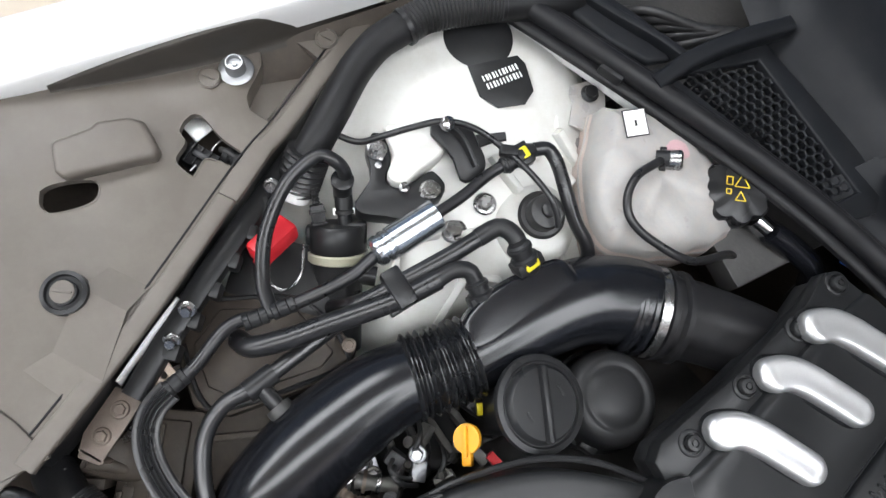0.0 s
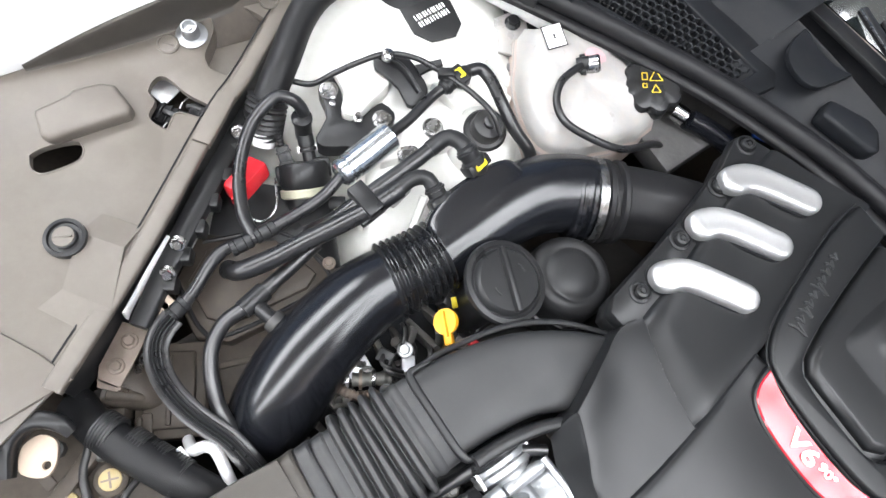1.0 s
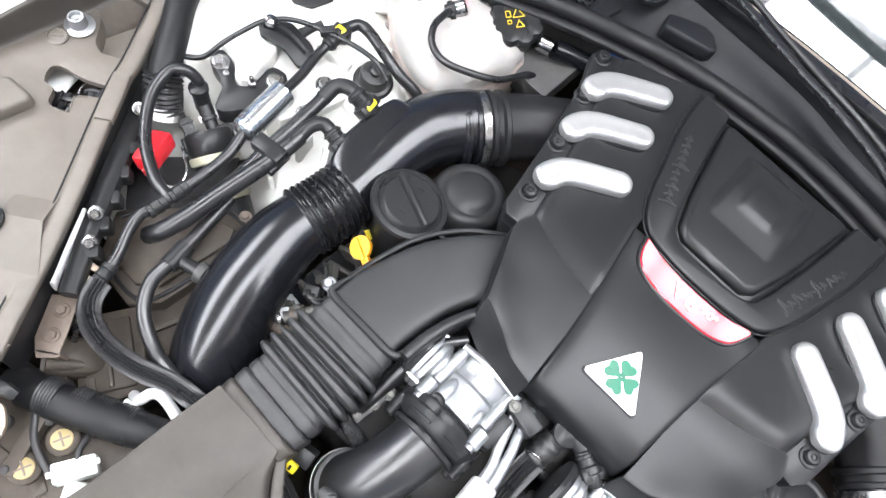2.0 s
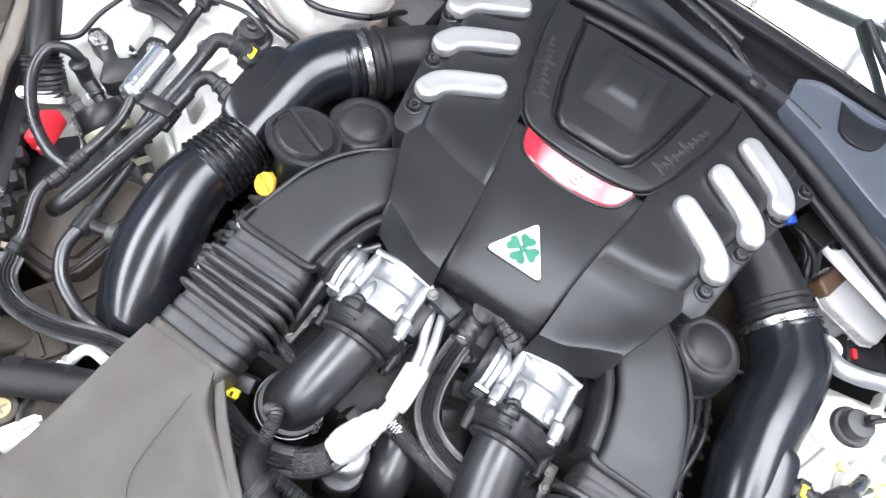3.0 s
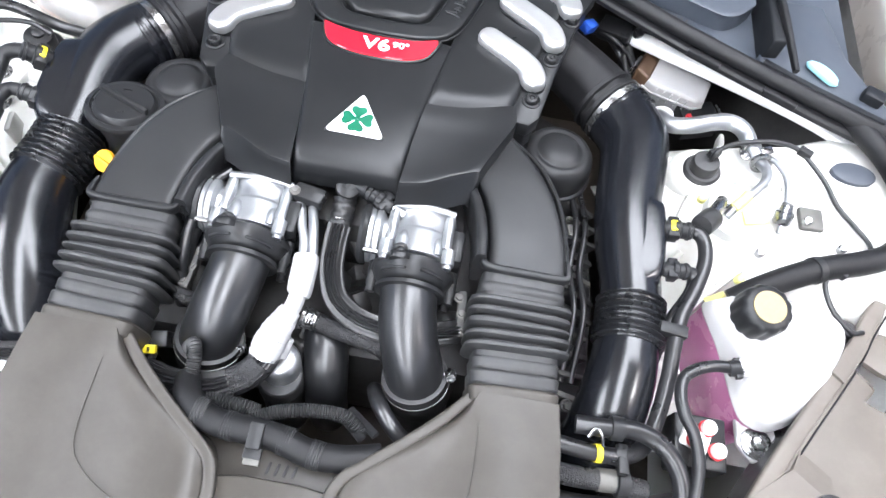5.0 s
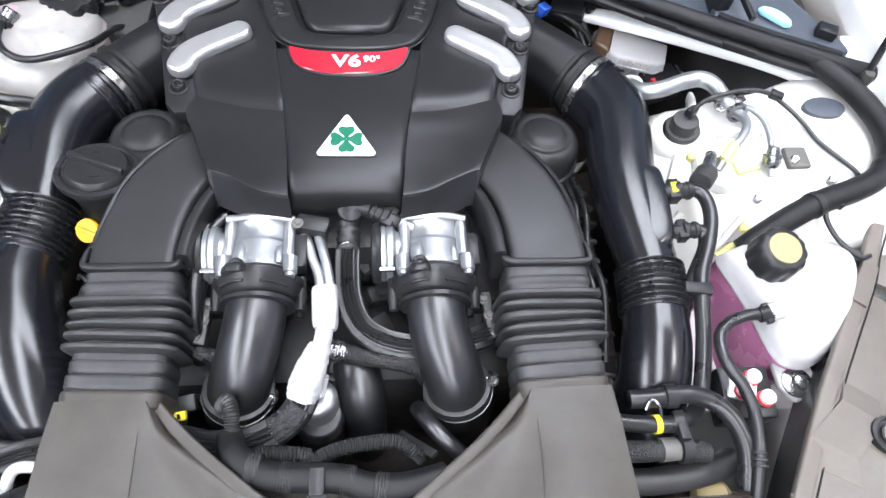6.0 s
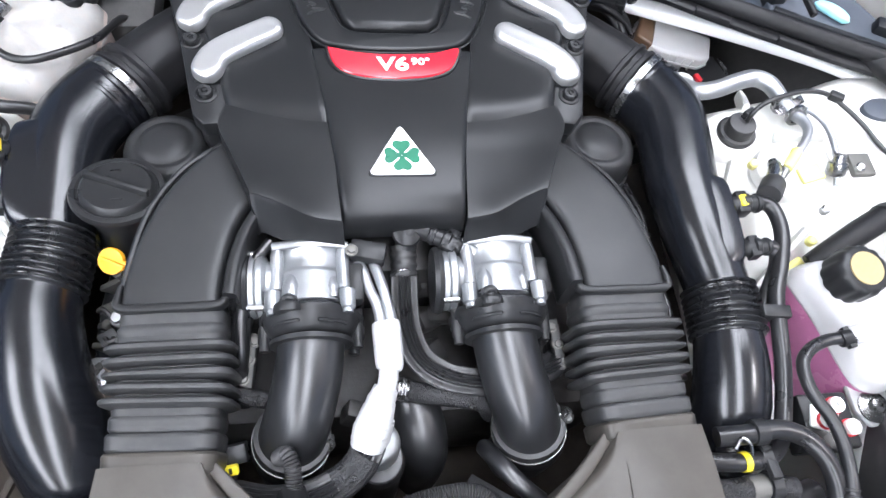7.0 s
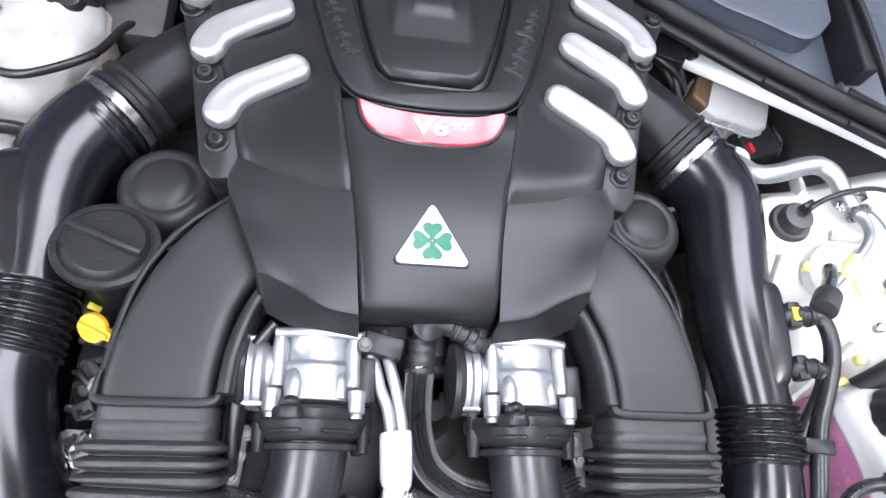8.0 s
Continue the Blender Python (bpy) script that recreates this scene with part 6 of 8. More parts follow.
lt = thing("latch_plate", (-0.43, -0.49, -0.08), "pale primed steel latch plate with a hole", "latch")
part("plate", prism([(-0.440, -0.521), (-0.450, -0.511), (-0.451, -0.494), (-0.439, -0.484), (-0.427, -0.487), (-0.415, -0.496), (-0.412, -0.509), (-0.427, -0.524)], -0.062, -0.056, 0.0012, smooth=3, holes=([(-0.421 + 0.004 * math.cos(a * 0.7854), -0.501 + 0.004 * math.sin(a * 0.7854)) for a in range(8)],)), PRIMED, lt)
part("hood", sweep([(-0.430, -0.536, -0.056, 0.014, 0.02), (-0.456, -0.522, -0.054, 0.016, 0.022), (-0.466, -0.504, -0.052, 0.018, 0.022), (-0.463, -0.487, -0.052, 0.018, 0.022), (-0.450, -0.474, -0.054, 0.016, 0.022), (-0.438, -0.470, -0.060, 0.012, 0.02)], 4, 14), BLACK, lt)
fh = thing("front_loom", (-0.38, -0.43, -0.15), "thick black taped wiring loom behind the headlamp", "wiring loom", "wiring looms")
part("run", tube([(-0.475, -0.470, -0.115), (-0.445, -0.462, -0.104), (-0.410, -0.448, -0.098), (-0.375, -0.430, -0.096), (-0.340, -0.412, -0.098), (-0.305, -0.395, -0.11)], 0.0205, 20), TAPE, fh)
for u in (0.2, 0.42, 0.58, 0.75):
    x, y = -0.455 + 0.14 * u, -0.466 + 0.066 * u
    part("wrap", tube([(x - 0.008, y - 0.004, -0.1005), (x + 0.010, y + 0.005, -0.0990)], 0.0218, 20, rib=(0.0035, 0.0005)), RUBBER, fh)
ap = thing("ac_pipe_bend", (-0.35, -0.37, -0.15), "bare aluminium pipe bend", "pipe")
part("bend", tube([(-0.378, -0.394, -0.13), (-0.362, -0.390, -0.102), (-0.358, -0.378, -0.096), (-0.350, -0.371, -0.096), (-0.336, -0.371, -0.099), (-0.314, -0.374, -0.105), (-0.29, -0.378, -0.12)], 0.0065, 16), SLEEVE, ap)
part("stay", tube([(-0.372, -0.402, -0.104), (-0.344, -0.397, -0.100), (-0.316, -0.396, -0.102), (-0.29, -0.396, -0.11)], 0.0036, 10), PAINT, ap)

# ---- dusty clutter low in the corner ----
rng = random.Random(33)
lc = thing("lamp_bracket", (-0.44, -0.45, -0.2), "dusty brown moulded lamp brackets and ribs", "bracket")
for k, (x, y, z, w, d, h, a) in enumerate(((-0.448, -0.448, -0.125, 0.030, 0.012, 0.05, 62), (-0.425, -0.462, -0.118, 0.018, 0.026, 0.03, 40), (-0.402, -0.452, -0.124, 0.024, 0.016, 0.04, 20), (-0.462, -0.440, -0.140, 0.016, 0.030, 0.05, 30),
                                           (-0.405, -0.500, -0.112, 0.012, 0.034, 0.04, 25), (-0.368, -0.455, -0.122, 0.020, 0.012, 0.04, 50), (-0.365, -0.520, -0.118, 0.016, 0.022, 0.03, 70), (-0.425, -0.530, -0.118, 0.030, 0.014, 0.04, 10))):
    part("moulding", box(-w / 2, w / 2, -d / 2, d / 2, -h, 0.0, 0.003, pose(x, y, z, rng.uniform(-8, 8), rng.uniform(-8, 8), a)), BROWN, lc)
part("cable", tube([(-0.47, -0.455, -0.10), (-0.43, -0.470, -0.098), (-0.40, -0.492, -0.100), (-0.36, -0.502, -0.104)], 0.0045, 10), RUBBER, lc)
part("cable", tube([(-0.372, -0.44, -0.112), (-0.362, -0.462, -0.098), (-0.352, -0.472, -0.094)], 0.0035, 10), RUBBER, lc)
for p in ((-0.395, -0.528, -0.105), (-0.452, -0.465, -0.110), (-0.410, -0.470, -0.108)):
    part("stud", lathe([(0.006, 0), (0.006, 0.006), (0.003, 0.008), (0.003, 0.012), (0.001, 0.012)], aim(p, (0.1, 0.1, 1)), 12), DARK, lc)
sb = thing("side_duct", (-0.47, -0.42, -0.3), "dark dusty plastic duct below the bracket", "duct")
part("duct", sweep([(-0.485, -0.44, -0.135, 0.05, 0.04), (-0.455, -0.405, -0.150, 0.05, 0.04), (-0.44, -0.37, -0.175, 0.05, 0.04)], 4, 18), BROWN, sb)
part("strut", tube([(-0.470, -0.440, -0.118), (-0.448, -0.415, -0.135), (-0.432, -0.400, -0.155)], 0.008, 12), BROWN, sb)
# ---- things between the charge pipes ----
ac = thing("ac_line", (-0.03, -0.2, -0.12), "bright aluminium air-conditioning line with silver sleeve", "pipe")
part("thin_pipe", tube([(-0.062, -0.088, -0.058), (-0.050, -0.118, -0.050), (-0.042, -0.145, -0.048), (-0.034, -0.165, -0.048), (-0.030, -0.190, -0.050)], 0.0062, 14), ALU, ac)
part("thin_pipe", tube([(-0.040, -0.085, -0.060), (-0.035, -0.115, -0.050), (-0.027, -0.145, -0.046), (-0.020, -0.178, -0.048), (-0.020, -0.195, -0.050)], 0.0062, 14), ALU, ac)
part("sleeve", sweep([(-0.026, -0.186, -0.050, 0.030, 0.026), (-0.0255, -0.192, -0.050, 0.031, 0.028), (-0.024, -0.228, -0.052, 0.030, 0.028), (-0.0245, -0.236, -0.053, 0.026, 0.024)], 3.2, 20, 6, 0.003), SLEEVE, ac)
part("lower_pipe", tube([(-0.0245, -0.232, -0.053), (-0.027, -0.250, -0.056), (-0.036, -0.272, -0.062), (-0.044, -0.292, -0.072)], 0.0105, 16), SLEEVE, ac)
rng = random.Random(12)
foil = tube([(-0.029, -0.254, -0.057, 0.0125), (-0.034, -0.266, -0.060, 0.0150), (-0.038, -0.276, -0.063, 0.0172), (-0.043, -0.288, -0.068, 0.0190), (-0.047, -0.300, -0.075, 0.0196), (-0.050, -0.308, -0.081, 0.0180)], seg=26, step=0.0028)
for v in foil.verts:
    v.co += Vector((rng.uniform(-1, 1), rng.uniform(-1, 1), rng.uniform(-1, 1))) * 0.0011 + Vector((0, 0, 0.0012 * math.sin(v.co.y * 900)))
part("foil_wrap", foil, SLEEVE, ac, "crumpled silver foil sleeve", 60)
part("side_ferrule", tube([(-0.028, -0.283, -0.080), (-0.034, -0.302, -0.094)], 0.0085, 14), SLEEVE, ac)
part("clamp_block", box(-0.018, 0.022, -0.010, 0.012, -0.010, 0.010, 0.003, pose(-0.044, -0.104, -0.042, 0, 0, -12)), BLACK, ac)
hexbolt((-0.060, -0.104, -0.033), 0.0050, material=GREYMETAL, parent=ac)
dr = thing("drier_bottle", (-0.035, -0.3, -0.3), "grey metal drier bottle in a black sleeve", "drier bottle")
part("top", lathe([(0.026, -0.06), (0.026, 0.0), (0.024, 0.006), (0.019, 0.010), (0.002, 0.011)], aim((-0.038, -0.300, -0.122), (0.0, 0.1, 1)), 28), ALU, dr)
part("sleeve", lathe([(0.029, -0.16), (0.029, -0.045), (0.0305, -0.042), (0.0305, -0.034), (0.028, -0.030), (0.028, -0.022), (0.026, -0.020)], aim((-0.036, -0.312, -0.122), (0.0, 0.1, 1)), 28), RUBBER, dr)
gh = thing("grooved_hose", (0.02, -0.2, -0.15), "grooved black rubber hose curving behind the charge pipe", "hose", "hoses")
part("hose", tube([(0.000, -0.118, -0.072), (-0.001, -0.150, -0.080), (0.002, -0.184, -0.090), (0.016, -0.216, -0.097), (0.046, -0.236, -0.100), (0.085, -0.243, -0.102), (0.13, -0.240, -0.105), (0.175, -0.225, -0.11), (0.19, -0.20, -0.14)], 0.0145, 88, grooves=(20, 0.0017)), HOSE, gh)
part("cuff", tube([(0.001, -0.088, -0.060), (0.000, -0.122, -0.073)], 0.0150, 20, rib=(0.011, 0.001)), RUBBER, gh)
part("clip_wire", tube([(-0.016, -0.122, -0.066), (0.0, -0.119, -0.056), (0.015, -0.122, -0.068)], 0.0014, 8), STEEL, gh)
part("elbow", add(tube([(0.002, -0.092, -0.060), (0.006, -0.078, -0.045), (0.012, -0.072, -0.043), (0.030, -0.078, -0.043)], 0.0125, 18), lathe([(0.016, -0.005), (0.017, 0), (0.016, 0.006), (0.010, 0.009)], aim((0.004, -0.079, -0.044), (0, -0.2, 1)), 20)), BLACK, gh)
connector((0.048, -0.090, -0.043), (0.85, -0.45, 0), 0.042, 0.0105, gh)
part("bright_tube", tube([(0.066, -0.098, -0.044), (0.082, -0.104, -0.048)], 0.0075, 14), ALU, gh)
bd = thing("braided_hose", (0.02, -0.245, -0.15), "black braided hose with a bright ferrule", "hose", "hoses")
part("hose", tube([(-0.005, -0.244, -0.112), (0.02, -0.250, -0.113), (0.055, -0.256, -0.115), (0.085, -0.262, -0.122), (0.1, -0.27, -0.15)], 0.0118, 18), BRAID, bd)
part("ferrule", tube([(-0.022, -0.241, -0.112), (0.000, -0.245, -0.112)], 0.0135, 18, rib=(0.0075, 0.0008)), STEEL, bd)
lone("braided_stub", tube([(-0.215, -0.225, -0.112), (-0.19, -0.238, -0.110), (-0.165, -0.245, -0.112), (-0.14, -0.247, -0.125)], 0.010, 16), BRAID, "short run of black braided hose", "hose", "hoses")
lone("lower_pipe", tube([(0.005, -0.245, -0.15), (0.014, -0.275, -0.148), (0.018, -0.300, -0.165), (0.018, -0.312, -0.21), (0.018, -0.315, -0.3)], 0.029, 24), PIPE, "glossy black pipe elbow deep between the charge pipes", "pipe")
tb = thing("tee_hose", (-0.1, -0.35, -0.15), "grooved black hose running under the scoop", "hose", "hoses")
part("hose", tube([(-0.047, -0.305, -0.082), (-0.058, -0.325, -0.090), (-0.080, -0.342, -0.096), (-0.110, -0.353, -0.100), (-0.150, -0.355, -0.105), (-0.19, -0.345, -0.115)], 0.0165, 88, grooves=(20, 0.0017)), HOSE, tb)
part("mesh_sleeve", tube([(-0.052, -0.316, -0.086), (-0.064, -0.331, -0.092), (-0.082, -0.343, -0.0965)], 0.0178, 24), BRAID, tb)
fb = thing("centre_loom", (0, -0.4, -0.12), "black taped wiring loom across the radiator cover", "wiring loom", "wiring looms")
part("trunk", tube([(-0.128, -0.350, -0.086), (-0.118, -0.372, -0.072), (-0.085, -0.394, -0.066), (-0.045, -0.399, -0.064), (-0.005, -0.402, -0.064), (0.030, -0.412, -0.066), (0.070, -0.412, -0.068), (0.11, -0.402, -0.075)], 0.0155, 20), TAPE, fb)
for x, y in ((-0.060, -0.398), (0.005, -0.404), (0.040, -0.413), (-0.095, -0.388)):
    part("wrap", tube([(x - 0.007, y + 0.001, -0.0655), (x + 0.007, y - 0.001, -0.0655)], 0.0163, 18, rib=(0.003, 0.0004)), RUBBER, fb)
part("branch_up", tube([(-0.118, -0.372, -0.074), (-0.124, -0.348, -0.078), (-0.126, -0.325, -0.072), (-0.132, -0.312, -0.074), (-0.142, -0.312, -0.092)], 0.0085, 14, rib=(0.003, 0.0007)), RUBBER, fb)
part("branch_side", tube([(-0.112, -0.376, -0.074), (-0.085, -0.371, -0.080), (-0.058, -0.372, -0.084), (-0.04, -0.374, -0.09)], 0.0095, 16, rib=(0.0034, 0.0010)), RUBBER, fb)
part("corrugated", tube([(-0.048, -0.386, -0.086), (-0.015, -0.370, -0.084), (0.025, -0.362, -0.084), (0.060, -0.362, -0.088), (0.085, -0.378, -0.096)], 0.0085, 16, rib=(0.003, 0.0008)), RUBBER, fb)
part("clip", add(box(-0.008, 0.008, -0.016, 0.012, -0.004, 0.005, 0.0015, pose(-0.027, -0.404, -0.050, 8, 0, 0)), box(-0.010, 0.010, -0.026, -0.014, -0.004, 0.001, 0.001, pose(-0.027, -0.404, -0.054, 8, 0, 0))), BLACK, fb)
part("clip_foot", box(-0.009, 0.009, -0.032, -0.022, -0.003, 0.0, 0.001, pose(-0.027, -0.404, -0.058, 8, 0, 0)), GREYMETAL, fb)
for k, (p, q) in enumerate((((0.050, -0.352, -0.12), (0.085, -0.385, -0.08)), ((0.062, -0.345, -0.12), (0.10, -0.378, -0.082)))):
    lone("strap", sweep([(*p, 0.010, 0.004), (*((np.array(p) + np.array(q)) / 2), 0.010, 0.004), (*q, 0.010, 0.004)], 4, 10), BLACK, "flat black plastic strap over hoses", "strap", "straps")
lone("dark_hose", tube([(0.085, -0.31, -0.14), (0.095, -0.335, -0.105), (0.115, -0.36, -0.10), (0.135, -0.375, -0.11)], 0.010, 16), PIPE, "glossy black hose beside the charge pipe clamp", "hose", "hoses")
yc = thing("yellow_plug", (-0.19, -0.31, -0.15), "black plug with yellow lock tab", "plug")
part("body", box(-0.013, 0.013, -0.010, 0.010, -0.03, 0.004, 0.002, pose(-0.190, -0.303, -0.112, 15, 0, 10)), BLACK, yc)
part("tab", box(-0.0075, 0.0075, -0.006, 0.004, -0.004, 0.006, 0.0015, pose(-0.191, -0.318, -0.104, 25, 0, 10)), LEMON, yc, "yellow lock tab")
part("tab_slot", box(-0.0016, 0.0016, -0.003, 0.003, 0.006, 0.0075, 0.0003, pose(-0.191, -0.3185, -0.104, 25, 0, 10)), BLACK, yc)
part("lead", tube([(-0.192, -0.318, -0.118), (-0.196, -0.340, -0.125), (-0.19, -0.37, -0.14)], 0.007, 12), RUBBER, yc)
lone("side_hose", tube([(-0.150, -0.085, -0.046), (-0.165, -0.108, -0.044), (-0.176, -0.138, -0.048), (-0.179, -0.175, -0.056), (-0.180, -0.205, -0.072), (-0.182, -0.22, -0.1)], 0.0062, 14), PIPE, "thin glossy black hose beside the throttle body", "hose", "hoses")
for s, x in ((-1, -0.175), (1, 0.178)):
    g = thing("linkage", (x, -0.21, -0.15), "dark metal linkage with small bolts", "linkage", "linkages")
    part("arm", box(-0.006, 0.006, -0.03, 0.03, -0.01, 0.006, 0.002, pose(x, -0.205, -0.098, 12, 0, 6 * s)), DARK, g)
    for k in range(3):
        hexbolt((x + 0.006 * s * (k - 1), -0.186 - 0.02 * k, -0.090 - 0.004 * k), 0.0050, material=GREYMETAL, parent=g)
for s in (-1, 1):
    part("cam_carrier", prism(flip([(0.292, -0.30), (0.372, -0.30), (0.378, -0.10), (0.360, 0.03), (0.300, 0.03)], s), -0.215, -0.185, 0.006, zmap=lambda x, y: -0.25 * (abs(x) - 0.33)), BLACK, blk, "dark cast cam carrier")
# bits on the engine front and beside the heads
rng = random.Random(21)
for k in range(26):
    s = -1 if k % 2 else 1
    x, y = s * rng.uniform(0.205, 0.335), rng.uniform(-0.30, -0.03)
    if 0.19 < abs(x) < 0.30 and y < -0.0:
        x = s * rng.uniform(0.305, 0.345)
    hexbolt((x, y, -0.155 + rng.uniform(-0.02, 0.02)), rng.uniform(0.0045, 0.0065), (rng.uniform(-.3, .3), rng.uniform(-.3, .1), 1), 0.008, material=(GREYMETAL if k % 3 else DARK), parent=blk)
for k in range(14):
    x, y = rng.uniform(-0.075, 0.08), rng.uniform(-0.27, -0.09)
    part("cast_lump", box(-0.012, 0.012, -0.016, 0.016, -0.02, 0.012, 0.005, pose(x, y, -0.150 + rng.uniform(-0.02, 0.015), rng.uniform(-30, 30), rng.uniform(-30, 30), rng.uniform(0, 180))), DARK, blk)
for k in range(12):
    y = -0.30 + 0.028 * k
    part("head_rib", box(-0.030, 0.030, -0.004, 0.004, -0.02, 0.012, 0.002, pose(-0.335 + 0.004 * math.sin(k * 2.1), y, -0.165, 0, -30, 10 * math.sin(k))), GREYMETAL if k % 3 else DARK, blk)
for k in range(11):
    y = -0.27 + 0.030 * k
    part("head_rib", box(-0.030, 0.030, -0.004, 0.004, -0.02, 0.012, 0.002, pose(0.338 + 0.004 * math.sin(k * 1.7), y, -0.168, 0, 30, 8 * math.sin(k))), GREYMETAL if k % 3 == 0 else DARK, blk)
el = thing("engine_lead", (0.33, -0.1, -0.2), "black engine leads with small plugs beside the cylinder head", "wiring")
for dx_ in (0.0, 0.014):
    part("lead", tube([(0.322 + dx_, 0.05, -0.15), (0.330 + dx_, -0.02, -0.135), (0.326 + dx_, -0.09, -0.140), (0.334 + dx_, -0.16, -0.132), (0.328 + dx_, -0.25, -0.16)], 0.0045, 10), HOSE, el)
for y in (-0.03, -0.11, -0.19):
    part("plug", box(-0.010, 0.010, -0.013, 0.013, -0.012, 0.008, 0.002, pose(0.318, y, -0.142, 0, 20, 12)), BLACK, el)
    part("plug_clip", box(-0.004, 0.004, -0.009, 0.009, 0.008, 0.011, 0.001, pose(0.318, y, -0.142, 0, 20, 12)), GREYMETAL, el)
vg = thing("valve_gear", (-0.31, -0.11, -0.2), "dirty metal solenoid and plugs below the dipstick", "solenoid")
rng = random.Random(77)
for k in range(16):
    x, y, z = -0.318 + rng.uniform(-0.028, 0.026), -0.165 + rng.uniform(-0.075, 0.055), -0.140 + rng.uniform(-0.012, 0.008)
    lean3 = (rng.uniform(-0.7, 0.7), rng.uniform(-0.7, 0.4), 0.8)
    if k % 4 == 0:
        part("solenoid", lathe([(0.008, -0.022), (0.0085, -0.004), (0.0065, -0.002), (0.0065, 0.006), (0.003, 0.007)], aim((x, y, z), lean3), 16), GREYMETAL, vg)
    elif k % 4 == 1:
        part("plate", box(-0.012, 0.012, -0.005, 0.005, -0.012, 0.003, 0.0015, aim((x, y, z), lean3, 40 * k)), GREYMETAL, vg)
    elif k % 4 == 2:
        part("lead", tube([(x - 0.016, y + 0.010, z - 0.012), (x - 0.004, y + 0.004, z + 0.008), (x + 0.008, y - 0.008, z + 0.006), (x + 0.014, y - 0.020, z - 0.014)], 0.0028, 10), RUBBER, vg)
    else:
        hexbolt((x, y, z), 0.0048, lean3, 0.007, material=GREYMETAL, parent=vg)
part("plug", box(-0.014, 0.014, -0.010, 0.010, -0.02, 0.008, 0.003, pose(-0.345, -0.056, -0.128, 0, 20, 30)), BLACK, vg)
part("plug_lock", box(-0.007, 0.007, -0.0035, 0.0035, 0.008, 0.012, 0.001, pose(-0.345, -0.056, -0.126, 0, 20, -20)), LEMON, vg, "yellow lock")
part("red_lock", box(-0.009, 0.009, -0.005, 0.005, -0.008, 0.004, 0.001, pose(-0.286, -0.066, -0.118, 0, 0, 20)), REDP, vg, "red lock")
part("grey_plug", box(-0.009, 0.009, -0.006, 0.006, -0.010, 0.002, 0.001, pose(-0.296, -0.078, -0.120, 0, 0, 20)), GREYMETAL, vg)

# valve and bracket cluster between the tall pipe and the cylinder head
cl = thing("control_valve", (-0.325, -0.19, -0.2), "dirty cast metal control valve with bolts and leads", "valve")
part("mounting_plate", prism([(-0.360, -0.212), (-0.362, -0.188), (-0.352, -0.180), (-0.333, -0.181), (-0.330, -0.204), (-0.340, -0.214)], -0.142, -0.136, 0.0015), ALU, cl, "pale cast mounting plate")
part("body", tube([(-0.333, -0.209, -0.130, 0.0085), (-0.324, -0.195, -0.128, 0.0085), (-0.315, -0.181, -0.127, 0.0088), (-0.308, -0.171, -0.127, 0.0088)], seg=20, rib=(0.012, 0.0006)), GREYMETAL, cl)
for k in range(3):
    part("collar", lathe([(0.0085, -0.002), (0.0120, -0.002), (0.0125, 0), (0.0120, 0.002), (0.0085, 0.002)], aim((-0.336 + 0.008 * k, -0.214 + 0.013 * k, -0.130), (0.55, 0.83, 0.02)), 20), (STEEL, BRACKET, STEEL)[k], cl)
part("side_port", tube([(-0.331, -0.226, -0.128), (-0.322, -0.222, -0.121), (-0.313, -0.215, -0.120), (-0.308, -0.205, -0.126)], 0.0058, 12, rib=(0.006, 0.0007)), BRACKET, cl)
part("end_plug", lathe([(0.0075, -0.012), (0.0075, 0.003), (0.0060, 0.005), (0.0030, 0.005), (0.0028, 0.003)], aim((-0.301, -0.183, -0.124), (0.2, -0.5, 1)), 18), ALU, cl)
part("block", box(-0.011, 0.011, -0.008, 0.008, -0.03, 0.0, 0.002, pose(-0.311, -0.144, -0.128, 0, 0, -32)), ALU, cl)
hexbolt((-0.328, -0.138, -0.128), 0.0068, (0.0, -0.2, 1), 0.012, material=ALU, parent=cl)
hexbolt((-0.350, -0.196, -0.136), 0.0042, (0.0, -0.1, 1), 0.006, material=GREYMETAL, parent=cl)
part("plug", box(-0.010, 0.010, -0.008, 0.008, -0.020, 0.004, 0.002, pose(-0.334, -0.163, -0.120, 10, 0, 30)), BLACK, cl, "black plug")
for dx_ in (0.0, 0.008):
    part("lead", tube([(-0.336 + dx_, -0.165, -0.116), (-0.328 + dx_, -0.172, -0.108), (-0.316 + dx_, -0.165, -0.112), (-0.306 + dx_, -0.152, -0.135)], 0.0026, 10), RUBBER, cl)
part("rod", tube([(-0.345, -0.240, -0.150), (-0.352, -0.262, -0.118), (-0.350, -0.275, -0.100)], 0.0030, 10, round_ends=True), STEEL, cl)

# ---- right-hand suspension tower ----
zr = ((-0.30, (-0.20, -0.22, -0.24, -0.25, -0.25, -0.25, -0.26, -0.28)),
      (-0.16, (-0.12, -0.15, -0.18, -0.20, -0.205, -0.21, -0.22, -0.25)),
      (-0.10, (-0.085, -0.085, -0.09, -0.10, -0.12, -0.15, -0.19, -0.24)),
      (-0.04, (-0.078, -0.075, -0.073, -0.076, -0.090, -0.118, -0.16, -0.21)),
      (0.03, (-0.078, -0.072, -0.068, -0.072, -0.085, -0.112, -0.145, -0.19)),
      (0.10, (-0.083, -0.075, -0.072, -0.078, -0.096, -0.120, -0.145, -0.18)),
      (0.17, (-0.095, -0.085, -0.084, -0.095, -0.115, -0.138, -0.165, -0.20)),
      (0.215, (-0.115, -0.11, -0.125, -0.19, -0.27, -0.32, -0.36, -0.38)),
      (0.27, (-0.20, -0.22, -0.28, -0.34, -0.38, -0.40, -0.42, -0.44)))
